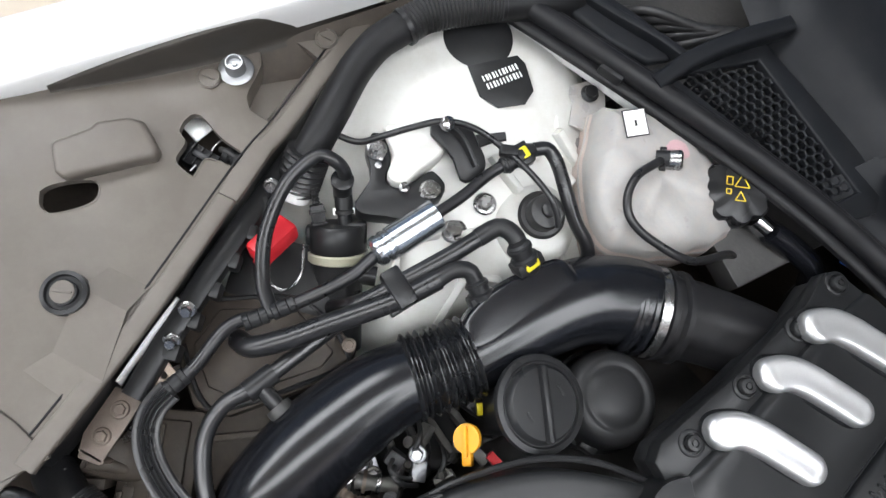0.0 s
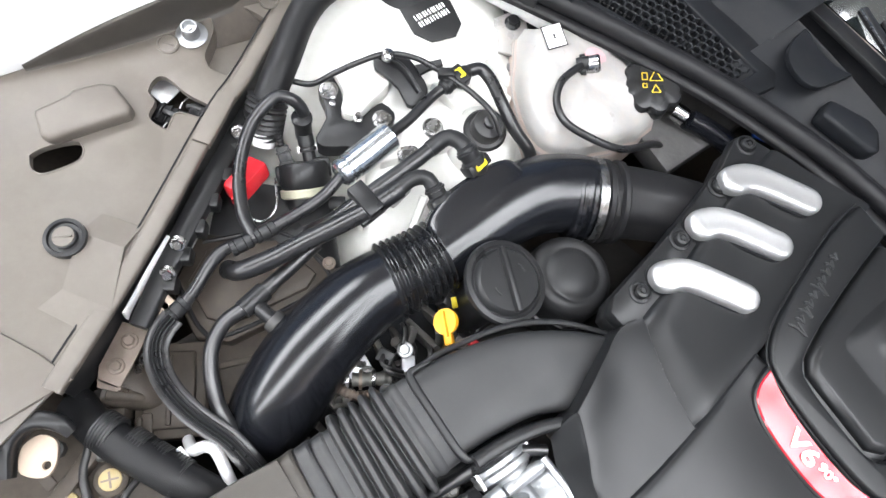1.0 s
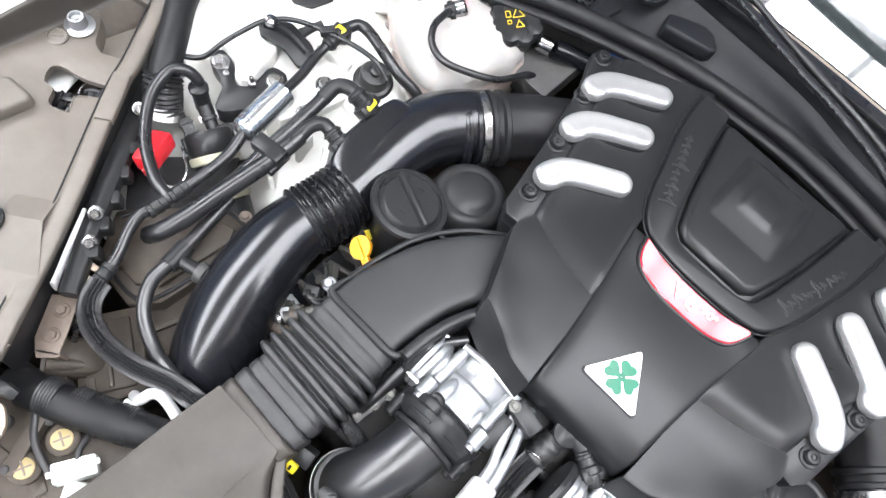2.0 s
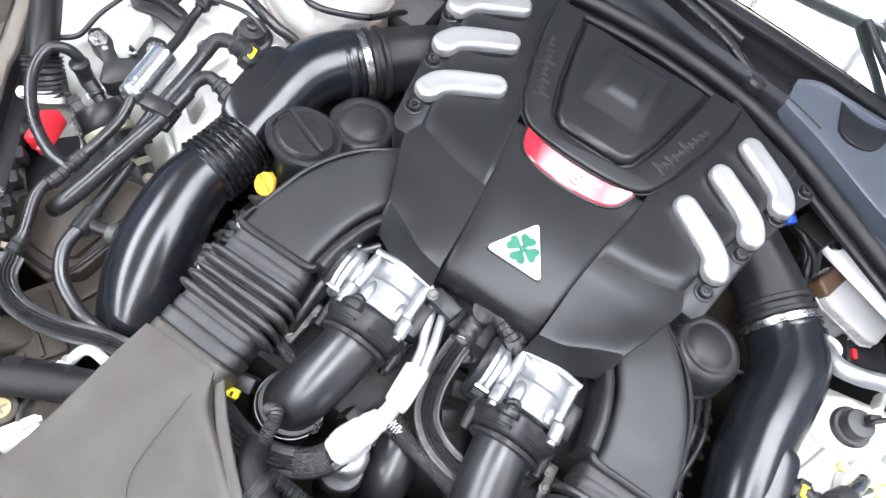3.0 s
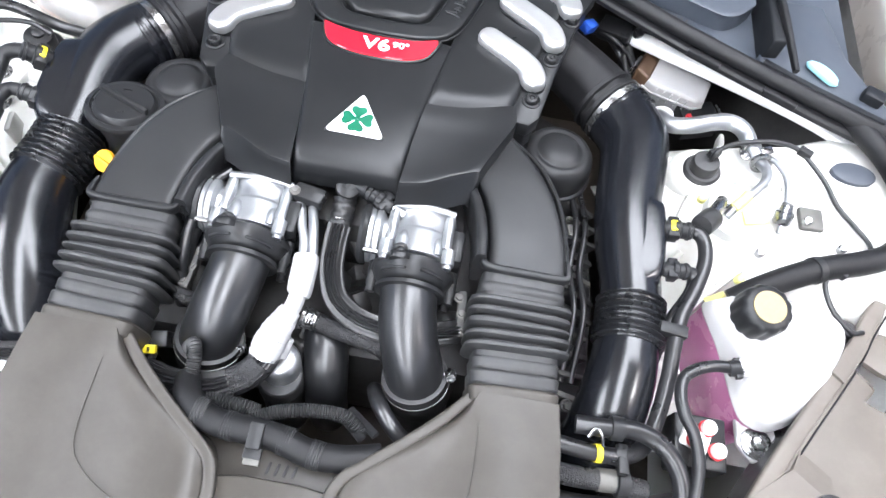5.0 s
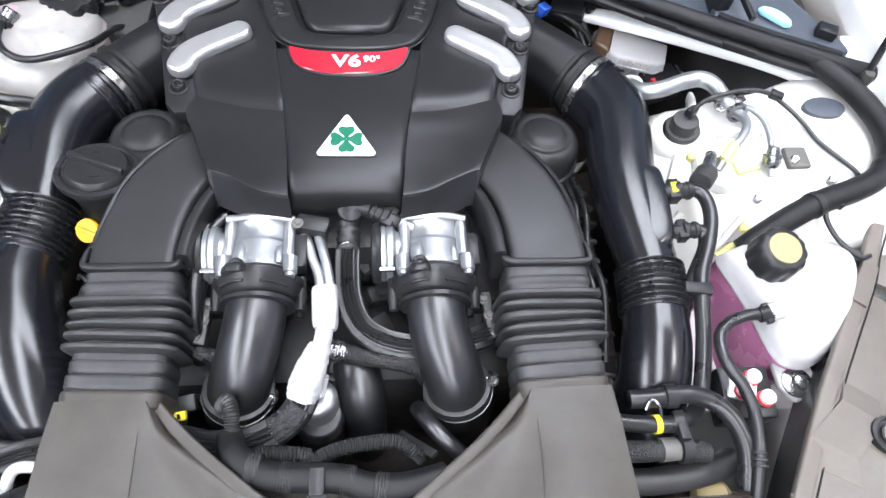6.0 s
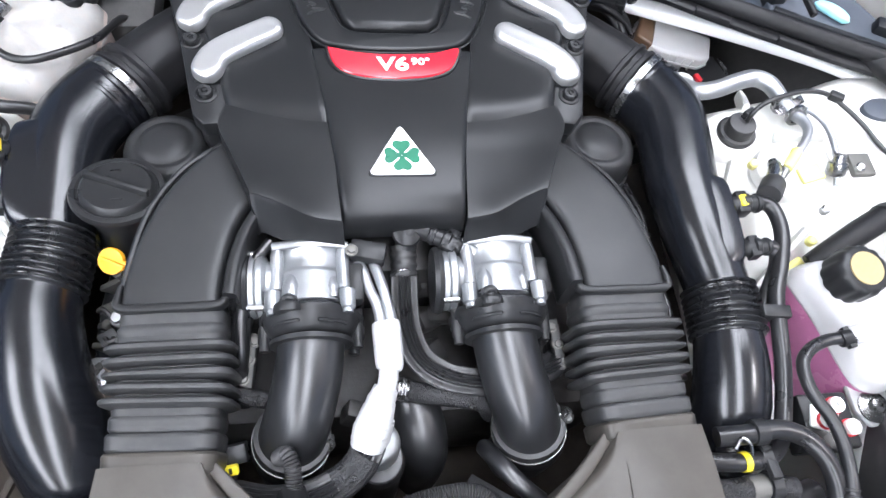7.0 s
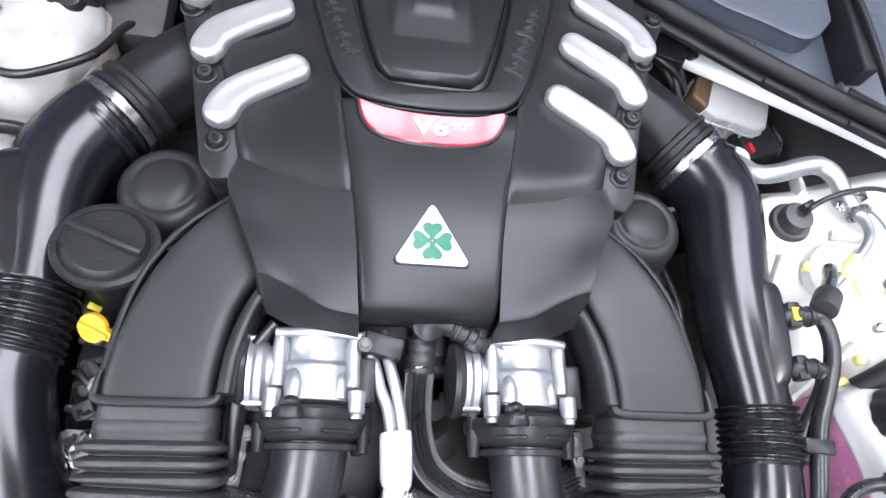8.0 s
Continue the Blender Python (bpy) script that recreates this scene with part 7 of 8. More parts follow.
tr = thing("suspension_tower", (0.6, 0.05, -0.3), "white painted cast suspension tower under bright light", "suspension tower", "suspension towers")
part("casting", surf([[(x, y, z) for x, z in zip(xs, zz)] for y, zz in zr], 4, 4, 0.004), CAST, tr)
part("boss", lathe([(0.056, -0.03), (0.050, -0.004), (0.042, 0.004), (0.036, 0.006)], aim((0.517, 0.110, -0.124), (-0.1, 0, 1)), 32), CAST, tr)
for a, b, w in (((0.545, 0.155, -0.118), (0.56, 0.20, -0.14), 0.010), ((0.475, 0.13, -0.138), (0.45, 0.15, -0.165), 0.010), ((0.50, 0.065, -0.125), (0.475, 0.0, -0.15), 0.010), ((0.56, 0.09, -0.10), (0.62, 0.075, -0.08), 0.012), ((0.49, -0.03, -0.135), (0.455, -0.07, -0.18), 0.010), ((0.56, -0.06, -0.10), (0.50, -0.12, -0.165), 0.010)):
    part("rib", sweep([(*a, w, 0.020), (*((np.array(a) + np.array(b)) / 2), w, 0.022), (*b, w * 0.8, 0.018)], 4, 14), CAST, tr)
part("oval_pad", prism([(0.728 + 0.034 * math.cos(a * 0.3927), 0.118 + 0.020 * math.sin(a * 0.3927)) for a in range(16)], -0.083, -0.066, 0.002), COWL, tr, "dark oval rubber pad")
part("dome", lathe([(0.05, -0.01), (0.046, 0.004), (0.034, 0.012), (0.002, 0.014)], aim((0.56, 0.03, -0.094), (-0.15, 0, 1)), 32), CAST, tr)
for x, y, z, mt in ((0.498, 0.033, -0.085, LIME), (0.531, 0.028, -0.078, STEEL), (0.641, 0.013, -0.066, STEEL), (0.552, -0.083, -0.095, LIME), (0.575, -0.045, -0.078, STEEL), (0.69, -0.02, -0.070, STEEL)):
    part("cap_nut", lathe([(0.0065, -0.006), (0.0065, 0.003), (0.0045, 0.005), (0.002, 0.005)], aim((x, y, z + 0.005), (-0.1, -0.1, 1)), 16), mt, tr)
dm2 = thing("damper_cap", (0.516, 0.111, -0.13), "black rubber damper top cap with a wire out of it", "damper cap", "damper caps")
part("cap", lathe([(0.036, 0.0), (0.037, 0.004), (0.033, 0.008), (0.027, 0.009), (0.0265, 0.024), (0.024, 0.027), (0.002, 0.028)], aim((0.516, 0.111, -0.118), (-0.1, 0, 1)) @ Matrix.Diagonal((0.78, 0.78, 1, 1)), 36), RUBBER, dm2)
part("plug", box(-0.009, 0.009, -0.006, 0.006, 0.0, 0.014, 0.002, pose(0.522, 0.122, -0.092, 0, 0, 30)), BLACK, dm2)
lone("sensor_wire", tube([(0.518, 0.112, -0.088), (0.520, 0.116, -0.074), (0.534, 0.124, -0.064), (0.562, 0.134, -0.060), (0.604, 0.144, -0.060), (0.640, 0.140, -0.062), (0.662, 0.115, -0.063), (0.679, 0.086, -0.064), (0.692, 0.050, -0.064), (0.714, 0.018, -0.063), (0.728, -0.010, -0.060), (0.722, -0.040, -0.056), (0.700, -0.058, -0.052), (0.668, -0.066, -0.052), (0.652, -0.085, -0.056), (0.660, -0.120, -0.060), (0.685, -0.145, -0.064), (0.705, -0.140, -0.070)], 0.0036, 10), HOSE, "thin black wire across the white casting", "wire")
for p in ((0.650, 0.134, -0.060), (0.672, -0.066, -0.052)):
    lone("wire_clip", box(-0.010, 0.010, -0.006, 0.006, -0.006, 0.006, 0.0015, pose(*p, 0, 0, -30)), BLACK, "black plastic wire clip", "clip", "wire clips")
lone("rubber_grommet", lathe([(0.019, -0.004), (0.020, 0.002), (0.015, 0.006), (0.009, 0.006), (0.008, 0.011), (0.003, 0.011)], aim((0.690, -0.140, -0.084)), 24), RUBBER, "black rubber grommet pressed into the wing", "grommet")
rl = thing("wiring_loom", (0.68, 0, -0.12), "black taped wiring loom along the wing", "wiring loom", "wiring looms")
part("run", tube([(0.535, -0.122, -0.085), (0.560, -0.108, -0.070), (0.605, -0.084, -0.060), (0.655, -0.062, -0.054), (0.705, -0.046, -0.052), (0.752, -0.022, -0.052), (0.785, 0.020, -0.052), (0.792, 0.075, -0.052), (0.775, 0.140, -0.054), (0.745, 0.190, -0.056), (0.715, 0.235, -0.062)], 0.0170, 20), TAPE, rl)
for p, d in (((0.640, -0.068, -0.055), (0.9, 0.4, 0)), ((0.770, -0.005, -0.052), (0.6, 0.8, 0))):
    part("tie", lathe([(0.0173, -0.006), (0.0188, -0.005), (0.0188, 0.005), (0.0173, 0.006)], aim(p, d), 24), BLACK, rl)
# aluminium lines
al = thing("ac_pipes", (0.55, 0.17, -0.15), "bent bare aluminium pipes clamped together", "pipe")
part("main_pipe", tube([(0.440, 0.232, -0.150, 0.0125), (0.448, 0.196, -0.112, 0.0130), (0.460, 0.172, -0.096, 0.0130), (0.487, 0.170, -0.088, 0.0130), (0.522, 0.180, -0.082, 0.0130), (0.549, 0.184, -0.080, 0.0130), (0.568, 0.170, -0.078, 0.0126), (0.577, 0.142, -0.078, 0.0115), (0.588, 0.118, -0.078, 0.0095), (0.594, 0.098, -0.072, 0.0075), (0.590, 0.078, -0.068, 0.0065), (0.576, 0.058, -0.067, 0.006), (0.553, 0.034, -0.070, 0.006), (0.535, 0.012, -0.085, 0.006)], seg=20), ALU, al)
part("cap", lathe([(0.017, -0.02), (0.018, 0.0), (0.018, 0.010), (0.013, 0.014), (0.002, 0.015)], aim((0.455, 0.206, -0.124), (-0.2, 0.1, 1)), 24), SLEEVE, al)
part("thin_pipe", tube([(0.596, 0.122, -0.074), (0.606, 0.112, -0.066), (0.617, 0.084, -0.062), (0.614, 0.045, -0.060), (0.606, 0.012, -0.062), (0.603, -0.01, -0.07)], 0.0045, 12), ALU, al)
for p in ((0.578, 0.138, -0.081), (0.590, 0.114, -0.077)):
    part("clamp", lathe([(0.0115, -0.004), (0.0165, -0.003), (0.0165, 0.003), (0.0115, 0.004)], aim(p, (0.1, -1, 0.3)), 20), STEEL, al)
part("clamp_tab", box(-0.014, 0.014, -0.006, 0.006, -0.003, 0.003, 0.001, pose(0.596, 0.136, -0.076, 20, 0, 30)), STEEL, al)
hexbolt((0.566, 0.122, -0.076), 0.006, parent=al)
part("yellow_sleeve", tube([(0.562, 0.046, -0.069), (0.553, 0.034, -0.070), (0.541, 0.022, -0.074)], 0.0078, 16), LIME, al, "yellow tape sleeve")
part("valve", lathe([(0.011, -0.012), (0.013, -0.008), (0.013, 0.006), (0.009, 0.008), (0.008, 0.018), (0.004, 0.019)], aim((0.606, 0.014, -0.060), (0, 0.6, 0.7)), 18), STEEL, al)
part("plate", box(0.634, 0.668, 0.004, 0.040, -0.074, -0.064, 0.003), GREYMETAL, al)
lone("yellow_tag", box(-0.017, 0.017, -0.012, 0.012, -0.002, 0.004, 0.002, pose(0.568, 0.008, -0.068, 0, -6, 12)), LIME, "pale yellow rubber tag", "tag")
lone("pipe_sleeve", tube([(0.512, -0.118, -0.112), (0.535, -0.108, -0.100)], 0.0075, 14), LIME, "pale yellow sleeve on a thin pipe", "sleeve")
sp = thing("pipe_plug", (0.49, -0.03, -0.09), "black rubber plug on a bright stub", "plug")
part("plug", lathe([(0.015, -0.016), (0.016, -0.013), (0.016, 0.013), (0.015, 0.016)], aim((0.492, -0.022, -0.056), (-0.6, -0.7, 0.25)), 24), RUBBER, sp)
part("stub", tube([(0.500, -0.008, -0.060), (0.515, 0.014, -0.066), (0.525, 0.03, -0.075)], 0.009, 14), STEEL, sp)
# breather pair on the right
rb = thing("breather_hose", (0.46, -0.15, -0.15), "black breather hoses with quick connectors", "hose", "hoses")
connector((0.452, -0.040, -0.062), (-1, 0.0, -0.1), 0.042, 0.0115, rb, LEMON)
connector((0.450, -0.102, -0.064), (-1, -0.02, -0.1), 0.036, 0.0105, rb)
part("upper_hose", tube([(0.462, -0.040, -0.061), (0.480, -0.041, -0.060), (0.489, -0.055, -0.060), (0.489, -0.085, -0.061), (0.476, -0.125, -0.064), (0.458, -0.165, -0.066), (0.449, -0.205, -0.068), (0.443, -0.25, -0.074), (0.432, -0.30, -0.082), (0.416, -0.336, -0.082), (0.388, -0.354, -0.072), (0.350, -0.357, -0.066), (0.30, -0.352, -0.066)], 0.0098, 16), HOSE, rb)
part("lower_hose", tube([(0.460, -0.102, -0.063), (0.474, -0.104, -0.064), (0.474, -0.125, -0.072), (0.452, -0.165, -0.082), (0.436, -0.205, -0.092), (0.425, -0.25, -0.11), (0.42, -0.29, -0.14)], 0.0088, 16), HOSE, rb)
part("clip", add(box(-0.020, 0.016, -0.008, 0.008, -0.010, 0.012, 0.002, pose(0.446, -0.190, -0.066, 0, 0, -6)), box(-0.008, 0.008, -0.008, 0.008, -0.012, 0.004, 0.002, pose(0.424, -0.188, -0.070, 0, 0, -6))), BLACK, rb)
part("yellow_band", tube([(0.359, -0.3565, -0.0664), (0.352, -0.357, -0.0661)], 0.0110, 18), LEMON, rb)
lowr = thing("heater_hose", (0.4, -0.36, -0.15), "black hoses with clips beside the radiator", "hose", "hoses")
part("hose", tube([(0.325, -0.330, -0.056), (0.360, -0.330, -0.052), (0.395, -0.327, -0.052), (0.425, -0.337, -0.054), (0.446, -0.360, -0.058), (0.455, -0.390, -0.066), (0.452, -0.43, -0.08)], 0.0108, 16), HOSE, lowr)
clip_ring((0.372, -0.3285, -0.052), (1, 0.02, 0), 0.0110, 0.016, lowr)
part("spring_clip", tube([(0.338, -0.345, -0.046), (0.345, -0.335, -0.040), (0.352, -0.342, -0.040), (0.356, -0.352, -0.048)], 0.0018, 8), STEEL, lowr)
part("fabric_hose", tube([(0.30, -0.382, -0.082), (0.34, -0.384, -0.080), (0.38, -0.382, -0.082), (0.42, -0.386, -0.09)], 0.0125, 18), BRAID, lowr)
part("ferrule", tube([(0.360, -0.383, -0.081), (0.380, -0.382, -0.082)], 0.0136, 18), GREYMETAL, lowr)
clip_ring((0.390, -0.3825, -0.083), (1, 0, 0), 0.0128, 0.014, lowr)
part("clip_link", box(-0.006, 0.006, -0.022, 0.014, -0.005, 0.005, 0.002, pose(0.384, -0.356, -0.064, -12, 0, 0)), BLACK, lowr)
clip_ring((0.384, -0.3545, -0.071), (1, 0, 0.2), 0.0100, 0.012, lowr)
part("deep_hose", tube([(0.30, -0.41, -0.12), (0.36, -0.412, -0.118), (0.42, -0.405, -0.12), (0.47, -0.39, -0.13)], 0.016, 18), RUBBER, lowr)
lone("radiator_end", box(0.32, 0.47, -0.52, -0.43, -0.30, -0.115, 0.008), BROWN, "dusty dark plastic radiator end tank", "radiator")

# ---- coolant tank ----
ct = thing("coolant_tank", (0.54, -0.21, -0.3), "milky coolant tank with pink fluid inside", "reservoir", "reservoirs")
ring1 = [(0.503, -0.126), (0.504, -0.142), (0.518, -0.179), (0.528, -0.215), (0.538, -0.258), (0.552, -0.281), (0.586, -0.284), (0.632, -0.252), (0.672, -0.190), (0.684, -0.140), (0.655, -0.116), (0.600, -0.108), (0.545, -0.110)]
def tank_ring(k, z, lean2=0.0):
    c = arr(0.586, -0.190)
    pts = spline([tuple(c + (arr(*q) - c) * k) for q in ring1 + ring1[:1]], 4)[:-1]
    return [(q[0], q[1], z + lean2 * (0.08 * (q[1] + 0.19) + 0.05 * (q[0] - 0.586))) for q in pts]
part("shell", skin([tank_ring(0.985, -0.103), tank_ring(1.015, -0.1005), tank_ring(1.015, -0.097), tank_ring(0.99, -0.0945), tank_ring(0.975, -0.084, 0.3), tank_ring(0.93, -0.071, 0.6), tank_ring(0.84, -0.062, 0.8), tank_ring(0.68, -0.0565, 1), tank_ring(0.45, -0.054, 1), tank_ring(0.2, -0.053, 1), tank_ring(0.03, -0.053, 1)]), MILKY, ct)
part("fluid_side", skin([tank_ring(0.93, -0.26), tank_ring(0.965, -0.22), tank_ring(0.98, -0.16), tank_ring(0.985, -0.1035)]), COOLANT, ct, "pink fluid showing through the tank side")
part("foot", prism([(0.545, -0.272), (0.596, -0.274), (0.600, -0.300), (0.588, -0.322), (0.562, -0.326), (0.546, -0.306)], -0.120, -0.110, 0.004), MILKY, ct)
part("foot_bolt", lathe([(0.020, 0), (0.020, 0.003), (0.014, 0.005), (0.0135, 0.003), (0.009, 0.004), (0.008, 0.011), (0.004, 0.012)], aim((0.570, -0.302, -0.110)), 24), STEEL, ct)
part("neck", lathe([(0.027, -0.035), (0.027, -0.010)], aim((0.549, -0.154, -0.030), (-0.02, -0.08, 1)), 32), MILKY, ct)
k2 = aim((0.549, -0.154, -0.030), (-0.02, -0.08, 1))
cap2 = part("filler_cap", lathe([(0.0325, -0.026), (0.0335, -0.022), (0.0330, 0.004), (0.0305, 0.010), (0.026, 0.0125), (0.002, 0.0135)], k2, 64, (12, 0.0020, 0.0300)), BLACK, ct, "black ridged filler cap")
part("cap_label", lathe([(0.021, 0.0128), (0.0208, 0.0146), (0.001, 0.0148)], k2, 28), CREAM, cap2, "yellowed round label")
ch = thing("tank_hose", (0.47, -0.28, -0.1), "black hose from the coolant tank", "hose", "hoses")
part("stub", lathe([(0.011, -0.010), (0.012, 0.006), (0.009, 0.010)], aim((0.533, -0.226, -0.050), (1, 0.15, 0.2)), 18), MILKY, ch)
part("clip", add(box(-0.013, 0.013, -0.005, 0.005, -0.004, 0.004, 0.001, aim((0.521, -0.229, -0.052), (1, 0.15, 0.2))), lathe([(0.0100, -0.008), (0.0100, 0.008), (0.008, 0.009)], aim((0.519, -0.229, -0.052), (1, 0.15, 0.2)), 16)), BLACK, ch)
part("hose", tube([(0.516, -0.229, -0.053), (0.494, -0.230, -0.054), (0.468, -0.240, -0.053), (0.452, -0.256, -0.052), (0.449, -0.280, -0.051), (0.455, -0.302, -0.051), (0.464, -0.318, -0.052), (0.470, -0.350, -0.054), (0.464, -0.395, -0.056), (0.455, -0.44, -0.07)], 0.0075, 14), HOSE, ch)
for y in (-0.395, -0.402, -0.409):
    part("ring", lathe([(0.0078, -0.0018), (0.0090, -0.0010), (0.0090, 0.0010), (0.0078, 0.0018)], aim((0.4635 + (y + 0.395) * 0.2, y, -0.0565), (0.15, 1, 0.2)), 16), RUBBER, ch)
rr_ = thing("fuse_block", (0.49, -0.32, -0.12), "white fuse block with red-ringed caps", "fuse block")
part("block", box(0.455, 0.520, -0.350, -0.285, -0.13, -0.085, 0.004), BLACK, rr_)
part("white_block", box(-0.017, 0.018, -0.014, 0.014, -0.02, 0.002, 0.003, pose(0.480, -0.315, -0.084, 0, 0, -20)), WHITE, rr_)
for x, y in ((0.493, -0.302), (0.504, -0.328), (0.478, -0.318)):
    part("cap", lathe([(0.009, -0.012), (0.009, 0.002), (0.007, 0.004), (0.004, 0.004), (0.0035, 0.008), (0.002, 0.008)], aim((x, y, -0.072)), 18), WHITE, rr_)
    part("ring", lathe([(0.0090, -0.010), (0.0104, -0.009), (0.0104, -0.006), (0.0090, -0.005)], aim((x, y, -0.072)), 18), REDP, rr_)
hr = thing("headlamp_rear", (0.46, -0.47, -0.3), "dusty rear of the second headlamp", "headlamp")
part("housing", box(-0.09, 0.06, -0.10, 0.05, -0.16, 0.0, 0.015, pose(0.475, -0.47, -0.155, 0, 0, -15)), BROWN, hr)
part("bulb_cover", lathe([(0.024, 0), (0.024, 0.012), (0.018, 0.018), (0.010, 0.019)], aim((0.44, -0.43, -0.152), (-0.2, 0.2, 1)), 22), CREAM, hr)

# ---- brake reservoir, brace bar, wiring under the cowl ----
brz = thing("brake_reservoir", (0.49, 0.32, -0.3), "milky brake fluid reservoir browned at one end", "reservoir", "reservoirs")
m = pose(0.492, 0.326, -0.150, 0, 4, -16)
part("shell", prism([(-0.046, -0.030), (-0.030, -0.036), (0.048, -0.030), (0.062, -0.018), (0.064, 0.030), (-0.050, 0.034)], -0.030, 0.0, 0.007, m, seg=3), MILKY, brz)
part("base", prism([(-0.036, -0.024), (0.030, -0.024), (0.042, 0.022), (-0.040, 0.024)], -0.085, -0.024, 0.006, m), MILKY, brz)
part("end", prism([(-0.070, -0.020), (-0.041, -0.032), (-0.036, 0.033), (-0.064, 0.034)], -0.050, 0.003, 0.006, m, seg=3), BROWNED, brz, "brown-stained end")
for k in range(5):
    part("rib", box(-0.0012, 0.0012, -0.003, 0.0, -0.030, -0.006, 0.0005, m @ pose(-0.022 + 0.014 * k, -0.0345 + 0.001 * k, 0)), MILKY, brz)
part("seam", prism([(-0.048, -0.033), (-0.030, -0.039), (0.050, -0.033), (0.065, -0.019), (0.067, 0.033), (-0.052, 0.037)], -0.021, -0.018, 0.001, m), MILKY, brz)
sn = thing("level_sensor", (0.55, 0.28, -0.25), "black sensor block with red lock", "sensor")
part("block", box(-0.034, 0.034, -0.026, 0.026, -0.04, 0.0, 0.004, pose(0.548, 0.283, -0.180, 0, 0, 20)), BLACK, sn)
part("lock", box(-0.004, 0.004, -0.009, 0.007, -0.006, 0.003, 0.001, pose(0.527, 0.266, -0.176, 0, 0, 20)), REDP, sn, "red lock")
part("edge", tube([(0.580, 0.312, -0.182), (0.588, 0.285, -0.182), (0.578, 0.262, -0.184)], 0.0025, 8), STEEL, sn)
bb = thing("brace_bar", (0.6, 0.29, -0.2), "silver white brace bar below the cowl", "brace bar", "brace bars")
part("bar", sweep([(0.402, 0.384, -0.134, 0.024, 0.018), (0.430, 0.372, -0.128, 0.030, 0.022), (0.536, 0.322, -0.116, 0.030, 0.024), (0.640, 0.274, -0.108, 0.032, 0.024), (0.700, 0.246, -0.104, 0.040, 0.022), (0.760, 0.215, -0.100, 0.060, 0.016), (0.81, 0.19, -0.10, 0.07, 0.012)], 3, 24), PAINT, bb)
part("end_bolt", lathe([(0.010, 0), (0.010, 0.008), (0.006, 0.010), (0.003, 0.010)], aim((0.412, 0.380, -0.122)), 14), STEEL, bb)
b2 = thing("brace_bar", (-0.7, 0.24, -0.2), "silver white brace bar beside the washer bottle", "brace bar", "brace bars")
part("bar", sweep([(-0.80, 0.190, -0.10, 0.06, 0.014), (-0.735, 0.222, -0.102, 0.045, 0.020), (-0.655, 0.268, -0.108, 0.032, 0.024), (-0.56, 0.318, -0.114, 0.030, 0.024), (-0.43, 0.372, -0.128, 0.030, 0.022), (-0.395, 0.392, -0.134, 0.024, 0.018)], 3, 24), PAINT, b2)
wr = thing("cowl_wiring", (0.37, 0.36, -0.2), "tangle of black wires with blue and yellow plugs", "wiring")
rng = random.Random(5)
for k in range(9):
    a = (0.315 + 0.012 * rng.random(), 0.40 + 0.02 * rng.random(), -0.14 - 0.02 * rng.random())
    b = (0.36 + 0.03 * rng.random(), 0.365 + 0.03 * rng.random(), -0.125 - 0.03 * rng.random())
    c = (0.405 + 0.02 * rng.random(), 0.33 + 0.03 * rng.random(), -0.15 - 0.04 * rng.random())
    part("wire", tube([a, b, c, (c[0] + 0.03, c[1] - 0.03, c[2] - 0.05)], 0.0035 + 0.002 * rng.random(), 10), RUBBER, wr)
part("blue_plug", box(-0.014, 0.014, -0.009, 0.009, -0.008, 0.010, 0.002, pose(0.322, 0.362, -0.108, 10, 20, 50)), BLUE, wr)
part("yellow_plug", box(-0.007, 0.007, -0.007, 0.007, -0.006, 0.006, 0.0015, pose(0.344, 0.308, -0.118, 10, 20, 40)), LIME, wr)
part("black_plug", box(-0.030, 0.030, -0.018, 0.018, -0.016, 0.012, 0.004, pose(0.375, 0.385, -0.125, 10, -10, -25)), BLACK, wr)
part("bright_lead", tube([(0.40, 0.305, -0.17), (0.415, 0.335, -0.16), (0.43, 0.36, -0.15)], 0.004, 10), STEEL, wr)
lw = thing("cowl_wiring", (-0.3, 0.44, -0.2), "black wiring with blue and yellow plugs", "wiring")
for k in range(8):
    a = (-0.40 + 0.03 * rng.random(), 0.36 + 0.03 * rng.random(), -0.17 - 0.03 * rng.random())
    b = (-0.36 + 0.02 * rng.random(), 0.40 + 0.02 * rng.random(), -0.13 - 0.03 * rng.random())
    part("wire", tube([a, b, (-0.31 + 0.02 * rng.random(), 0.43, -0.15), (-0.28, 0.41, -0.2)], 0.004 + 0.003 * rng.random(), 10), RUBBER, lw)
part("black_pipe", tube([(-0.375, 0.366, -0.102), (-0.345, 0.390, -0.112), (-0.31, 0.415, -0.13), (-0.29, 0.43, -0.17)], 0.0155, 18), GLOSS, lw)
part("cream_plug", box(-0.010, 0.010, -0.007, 0.007, -0.006, 0.006, 0.002, pose(-0.345, 0.312, -0.155, 0, 10, 40)), CREAM, lw)
part("blue_plug", box(-0.014, 0.014, -0.010, 0.010, -0.008, 0.008, 0.002, pose(-0.300, 0.438, -0.088, 0, 10, 40)), BLUE, lw)
part("yellow_plug", box(-0.010, 0.010, -0.005, 0.005, -0.005, 0.005, 0.001, pose(-0.262, 0.452, -0.082, 0, 0, 20)), LIME, lw)
part("blue_tab", box(-0.016, 0.016, -0.010, 0.010, -0.003, 0.004, 0.002, pose(-0.153, 0.505, -0.095, 0, 0, 20)), PALEBLUE, lw)
